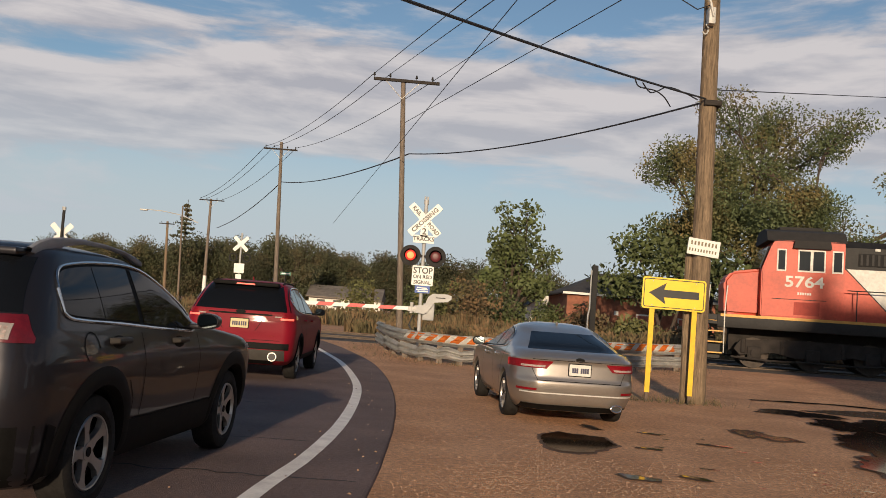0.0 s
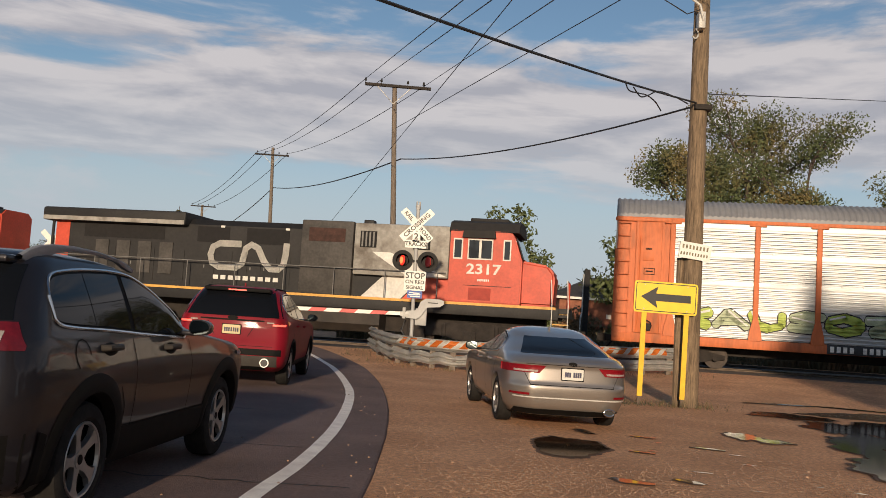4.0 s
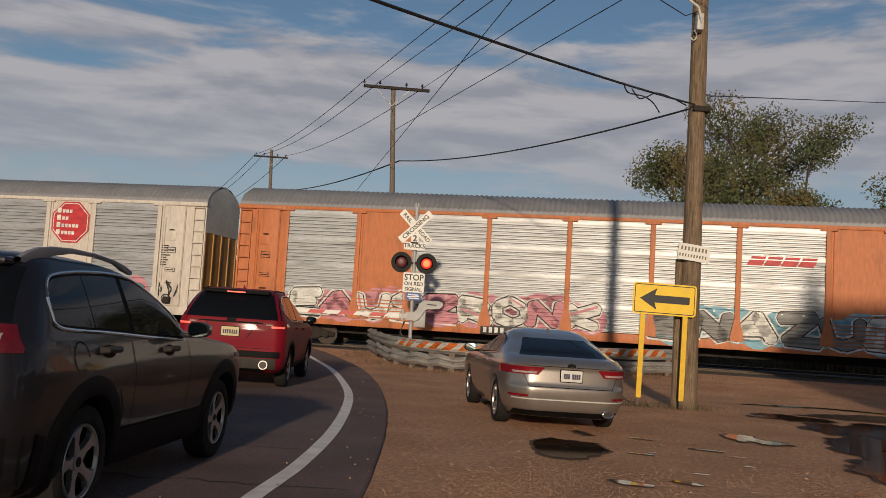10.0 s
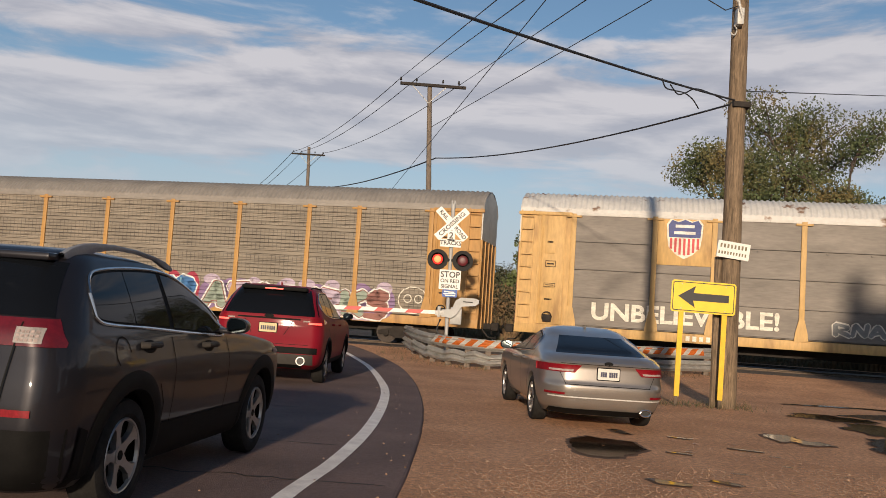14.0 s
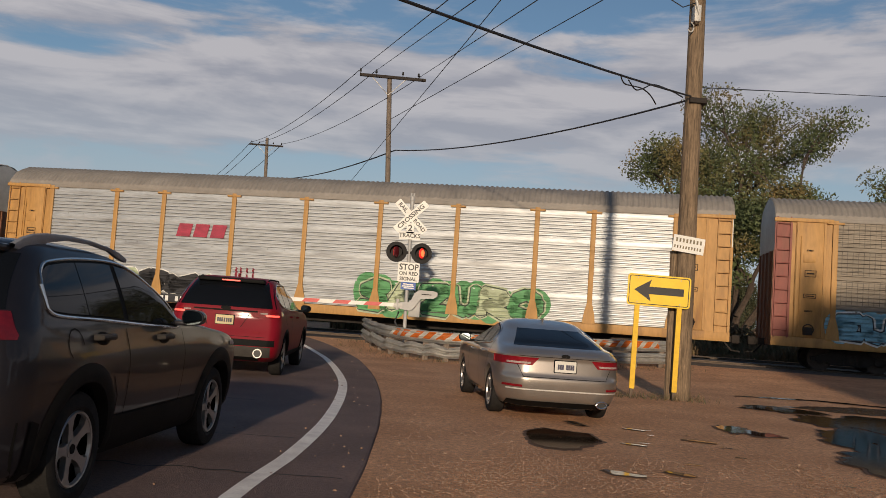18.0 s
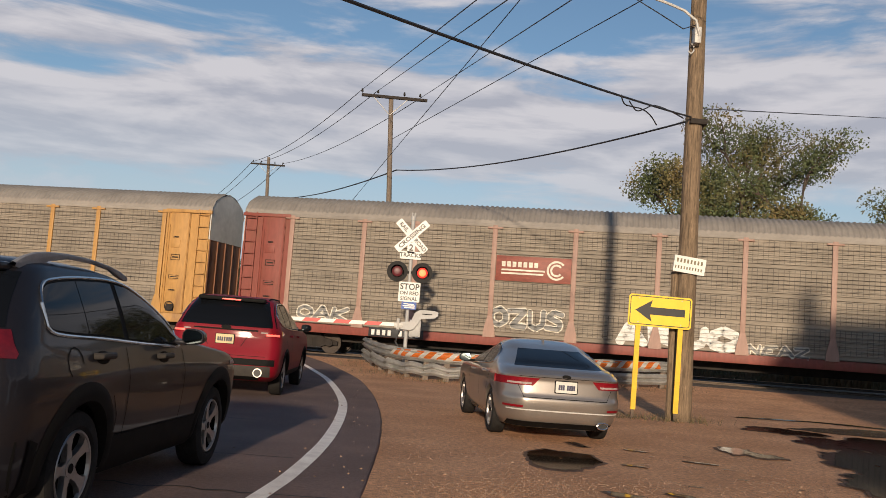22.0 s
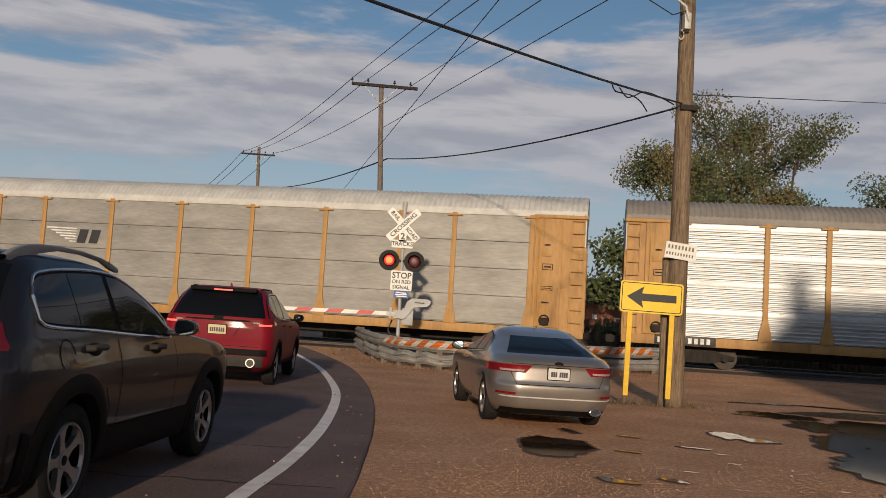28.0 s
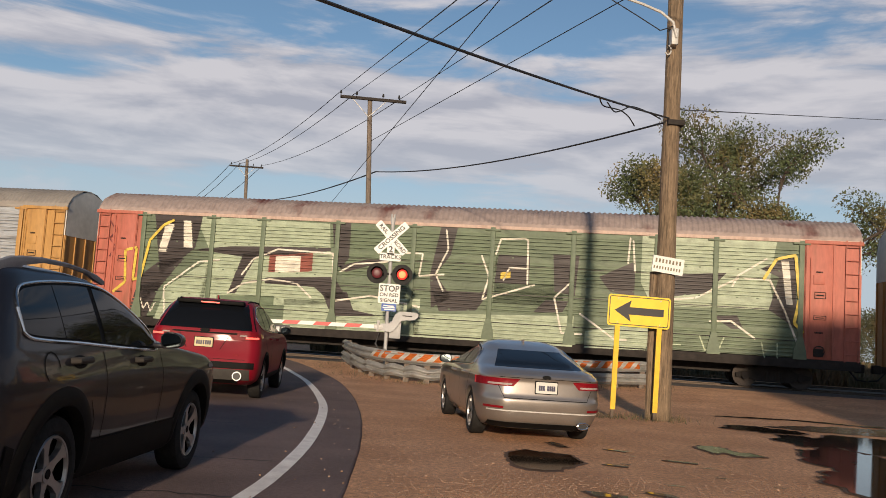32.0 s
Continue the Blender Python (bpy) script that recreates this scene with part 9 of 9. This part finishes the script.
for k, (x, y, rx, ry, turn, rag) in enumerate(SHEETS):
    solo("wet_mud", blob(x, y, rx + 0.05, ry + 0.10, turn, 31 + k, 0.008 + 0.0006 * k, 96, rag), M["mud"], "dark wet mud round a puddle", kind="structure")
    solo("puddle", blob(x, y, rx, ry, turn, 31 + k, 0.0145 + 0.0008 * k, 96, rag), M["water"], "shallow puddle of muddy water on the dirt", "puddle", group="puddles")
solo("wet_concrete", blob(9.8, 18.6, 2.4, 0.9, 4, 22, 0.007), M["wet_concrete"], "wet worn patch of old concrete in the dirt", kind="structure")


def crack(pts, w):
    bm = bmesh.new()
    rows = []
    for i, (x, y) in enumerate(pts):
        k = w * (0.6 + 0.6 * abs(noise.noise(Vector((i * 0.7, x, 0)))))
        rows.append([(x, y - k, ground_z(x, y) + 0.040), (x, y + k, ground_z(x, y) + 0.040)])
    grid(bm, rows)
    solo("tar_crack", bm, M["crack"], "dark crack across the asphalt", kind="structure")


for seed, x0, x1, y0 in ((1, -2.6, -0.55, 7.35), (2, -5.0, -1.2, 9.3), (3, -1.35, -0.72, 17.2), (4, -4.5, -2.2, 12.4)):
    crack([(x0 + (x1 - x0) * k / 20, y0 + 0.12 * noise.noise(Vector((k * 0.35, seed, 0))) + 0.05 * noise.noise(Vector((k * 1.3, seed, 4)))) for k in range(21)], 0.022)


def pebbles():
    """Loose gravel on the verge, thicker near the tarmac's edge, and a few stones on the road."""
    rng = np.random.default_rng(3)
    n = 120000
    y = 5.5 + rng.uniform(0, 1, n) ** 2.0 * 19
    x = rng.uniform(-0.45, 1.0, n) * 1.0 + rng.uniform(0, 1, n) ** 1.3 * (1.2 + y * 0.42)
    edge = np.array([lerp(EDGE, v)[0] for v in y])
    patch = np.array([noise.noise(Vector((a * 0.8, b * 0.5, 7))) for a, b in zip(x, y)])
    keep = (x > edge + 0.02) & (rng.uniform(0, 1, n) < (0.30 + 1.1 * patch) * np.clip(1.1 - (y - 6.0) / 5.5, 0.02, 1.0))
    for pts in POOLS[:7]:
        for cx, cy, w in pts:
            keep &= ((x - cx) / (w + 0.08)) ** 2 + ((y - cy) / (w + 0.08)) ** 2 > 1
    for cx, cy, rx, ry, _, _ in SHEETS:
        keep &= ((x - cx) / (rx * 1.05)) ** 2 + ((y - cy) / (ry * 1.05)) ** 2 > 1
    x, y = x[keep], y[keep]
    m = 46
    yr = rng.uniform(6, 22, m)
    x = np.concatenate([x, np.array([lerp(EDGE, v)[0] for v in yr]) - rng.uniform(0.05, 1.0, m) ** 2 * 1.6])
    y = np.concatenate([y, yr])
    n = len(x)
    s = np.concatenate([rng.uniform(0.003, 0.013, n - m) * (1 + (rng.uniform(0, 1, n - m) > 0.985) * 1.4), rng.uniform(0.008, 0.019, m)])
    z = np.array([ground_z(a, b) for a, b in zip(x, y)]) + np.where(np.arange(n) >= n - m, 0.038, 0.0)
    base = np.array([(1, 0, 0), (-0.1, 1, 0), (-1, 0.1, 0), (0, -1, 0), (0.1, 0.1, 0.62), (0, 0, -0.7)])
    faces = np.array([(0, 1, 4), (1, 2, 4), (2, 3, 4), (3, 0, 4), (1, 0, 5), (2, 1, 5), (3, 2, 5), (0, 3, 5)])
    jit = base[None] * rng.uniform(0.65, 1.25, (n, 6, 3)) * s[:, None, None]
    a = rng.uniform(0, math.tau, n)
    c, d = np.cos(a)[:, None], np.sin(a)[:, None]
    v = np.stack([jit[..., 0] * c - jit[..., 1] * d + x[:, None], jit[..., 0] * d + jit[..., 1] * c + y[:, None], jit[..., 2] + z[:, None] + 0.003], -1)
    me = bpy.data.meshes.new("gravel")
    me.from_pydata(v.reshape(-1, 3).tolist(), [], (faces[None] + 6 * np.arange(n)[:, None, None]).reshape(-1, 3).tolist())
    me.polygons.foreach_set("use_smooth", [True] * len(me.polygons))
    mm = M["stone"].copy()
    N, L = mm.node_tree.nodes, mm.node_tree.links
    geo, hsv = N.new("ShaderNodeNewGeometry"), next(k for k in N if k.type == "HUE_SAT")
    mr = N.new("ShaderNodeMapRange")
    mr.inputs["To Min"].default_value, mr.inputs["To Max"].default_value = 0.45, 1.25
    L.new(geo.outputs["Random Per Island"], mr.inputs["Value"])
    L.new(mr.outputs["Result"], hsv.inputs["Value"])
    me.materials.append(mm)
    tagged(new("gravel", me), "loose pale gravel scattered over the dirt verge", "gravel", kind="stuff")


pebbles()


def tufts():
    """Dry grass at the feet of the pole, the sign and the guard rail."""
    rng = np.random.default_rng(9)
    spots = [(4.25, 17.9, 0.35, 90), (5.1, 18.0, 0.4, 120), (5.5, 18.3, 0.35, 60)] + [(-1.9 + 0.14 * k * 9.5, 30 - min(k, 6) * 0.9, 0.4, 30) for k in range(3)]
    spots += [(g[0] - 0.1, g[1] - 0.15, 0.5, 60) for g in GUARD]
    v, n = [], 0
    for cx, cy, r, m in spots:
        for k in range(m):
            x, y = cx + rng.normal(0, r), cy + rng.normal(0, r * 0.5)
            h, a, w = rng.uniform(0.05, 0.20), rng.uniform(0, math.tau), 0.008
            z = ground_z(x, y)
            v += [(x - math.cos(a) * w, y - math.sin(a) * w, z - 0.01), (x + math.cos(a) * w, y + math.sin(a) * w, z - 0.01), (x + rng.normal(0, 0.06), y + rng.normal(0, 0.06), z + h)]
            n += 1
    me = bpy.data.meshes.new("dry_grass")
    me.from_pydata(v, [], np.arange(3 * n).reshape(n, 3).tolist())
    me.materials.append(M["brush"])
    tagged(new("dry_grass", me), "short dry grass round the posts", "grass", kind="stuff")


tufts()


# ---- the house behind, whose shadow falls on the wagons ----
def rear_house():
    th = thing("house", "pale two-storey house with a chimney behind the verge", "house", Matrix.Translation((0.92, -2.0, 0)))
    bm = bmesh.new()
    box(bm, 8.15, -8, 0, 26, 0, 7.72)
    part("wall", bm, M["trim_white"], th)
    bm = bmesh.new()
    slab(bm, [(7.95, 7.57), (9.55, 9.02), (26, 9.02), (26.3, 7.57)], 1, -8.2, 0.2)
    part("roof", bm, M["shingle"], th)
    bm = bmesh.new()
    slab(bm, [(8.75, 8.07), (9.45, 8.07), (9.45, 10.12), (9.0, 10.12)], 1, -1.0, -0.3)
    part("chimney", bm, M["brick"], th)


rear_house()


def unseen_house():
    """An unseen house, added to block low sun, that closes the street behind."""
    th = thing("house", "unseen pale house added to close the street behind", "house", Matrix.Translation((-12.6, -31.5, 0)))
    bm = bmesh.new()
    box(bm, 0, -7, 0, 8.0, 0, 4.1)
    part("wall", bm, M["trim_white"], th)
    bm = bmesh.new()
    slab(bm, [(-7.4, 4.1), (0.4, 4.1), (0.4, 4.25), (-3.5, 4.75), (-7.4, 4.25)], 0, -0.3, 8.1)
    part("roof", bm, M["shingle"], th)


unseen_house()


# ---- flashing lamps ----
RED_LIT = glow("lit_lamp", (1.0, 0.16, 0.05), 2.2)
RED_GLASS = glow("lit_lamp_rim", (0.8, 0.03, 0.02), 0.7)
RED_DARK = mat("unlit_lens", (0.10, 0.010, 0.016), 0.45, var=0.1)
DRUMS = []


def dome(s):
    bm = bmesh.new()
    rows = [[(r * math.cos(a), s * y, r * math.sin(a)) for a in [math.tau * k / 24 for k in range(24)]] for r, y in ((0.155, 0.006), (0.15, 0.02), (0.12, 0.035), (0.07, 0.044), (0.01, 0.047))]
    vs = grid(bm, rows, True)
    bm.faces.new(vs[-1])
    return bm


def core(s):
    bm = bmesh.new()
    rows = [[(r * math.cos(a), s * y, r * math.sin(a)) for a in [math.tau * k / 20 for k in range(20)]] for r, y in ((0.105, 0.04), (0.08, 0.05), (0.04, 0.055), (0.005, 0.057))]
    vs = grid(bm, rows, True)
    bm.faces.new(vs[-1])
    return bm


# the drum is added: its turning stands in for lamps switching on and off
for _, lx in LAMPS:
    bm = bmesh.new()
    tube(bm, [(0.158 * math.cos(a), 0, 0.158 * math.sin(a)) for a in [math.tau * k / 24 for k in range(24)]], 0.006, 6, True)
    drum = part("lamp_drum", bm, M["matte_black"], SIGNAL, "added drum that turns a glowing or a dark red lens outward")
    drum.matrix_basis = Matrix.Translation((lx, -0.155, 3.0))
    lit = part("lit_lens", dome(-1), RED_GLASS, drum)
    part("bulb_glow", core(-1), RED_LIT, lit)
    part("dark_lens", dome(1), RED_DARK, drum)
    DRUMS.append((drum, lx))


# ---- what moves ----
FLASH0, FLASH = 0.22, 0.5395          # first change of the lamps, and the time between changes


# seconds, metres by which the train lags behind an even speed
LAG = [(0, 0.0), (6, 0.0), (8, -0.1), (9, -0.3), (10, 0.35), (11, 0.28), (12, -0.2), (14, -0.1), (17, 0.1), (18, 0.22), (19, 0.35), (20, 0.42), (21, 0.28), (22.5, 0.35), (25, 0.3), (28, 0.08), (29, -0.08), (31, -0.2), (32, -0.2)]


def motions():
    """The train runs to the left at a nearly even speed; the two signal lamps show their glowing lens in turn."""
    for th, start in MOVING:
        rows = []
        for t in range(0, 33):
            s = start - SPEED * t + lerp(LAG, t)[0]
            tilt = math.atan(SLOPE) if -50 < s < 38 else 0.0
            z = rise(s) if -50 < s < 38 else (rise(40) if s > 0 else rise(-60))
            rows.append((t, TRAIN_POSE @ Matrix.Translation((s, 0, z)) @ Matrix.Rotation(-tilt, 4, "Y")))
        walk(th, rows)
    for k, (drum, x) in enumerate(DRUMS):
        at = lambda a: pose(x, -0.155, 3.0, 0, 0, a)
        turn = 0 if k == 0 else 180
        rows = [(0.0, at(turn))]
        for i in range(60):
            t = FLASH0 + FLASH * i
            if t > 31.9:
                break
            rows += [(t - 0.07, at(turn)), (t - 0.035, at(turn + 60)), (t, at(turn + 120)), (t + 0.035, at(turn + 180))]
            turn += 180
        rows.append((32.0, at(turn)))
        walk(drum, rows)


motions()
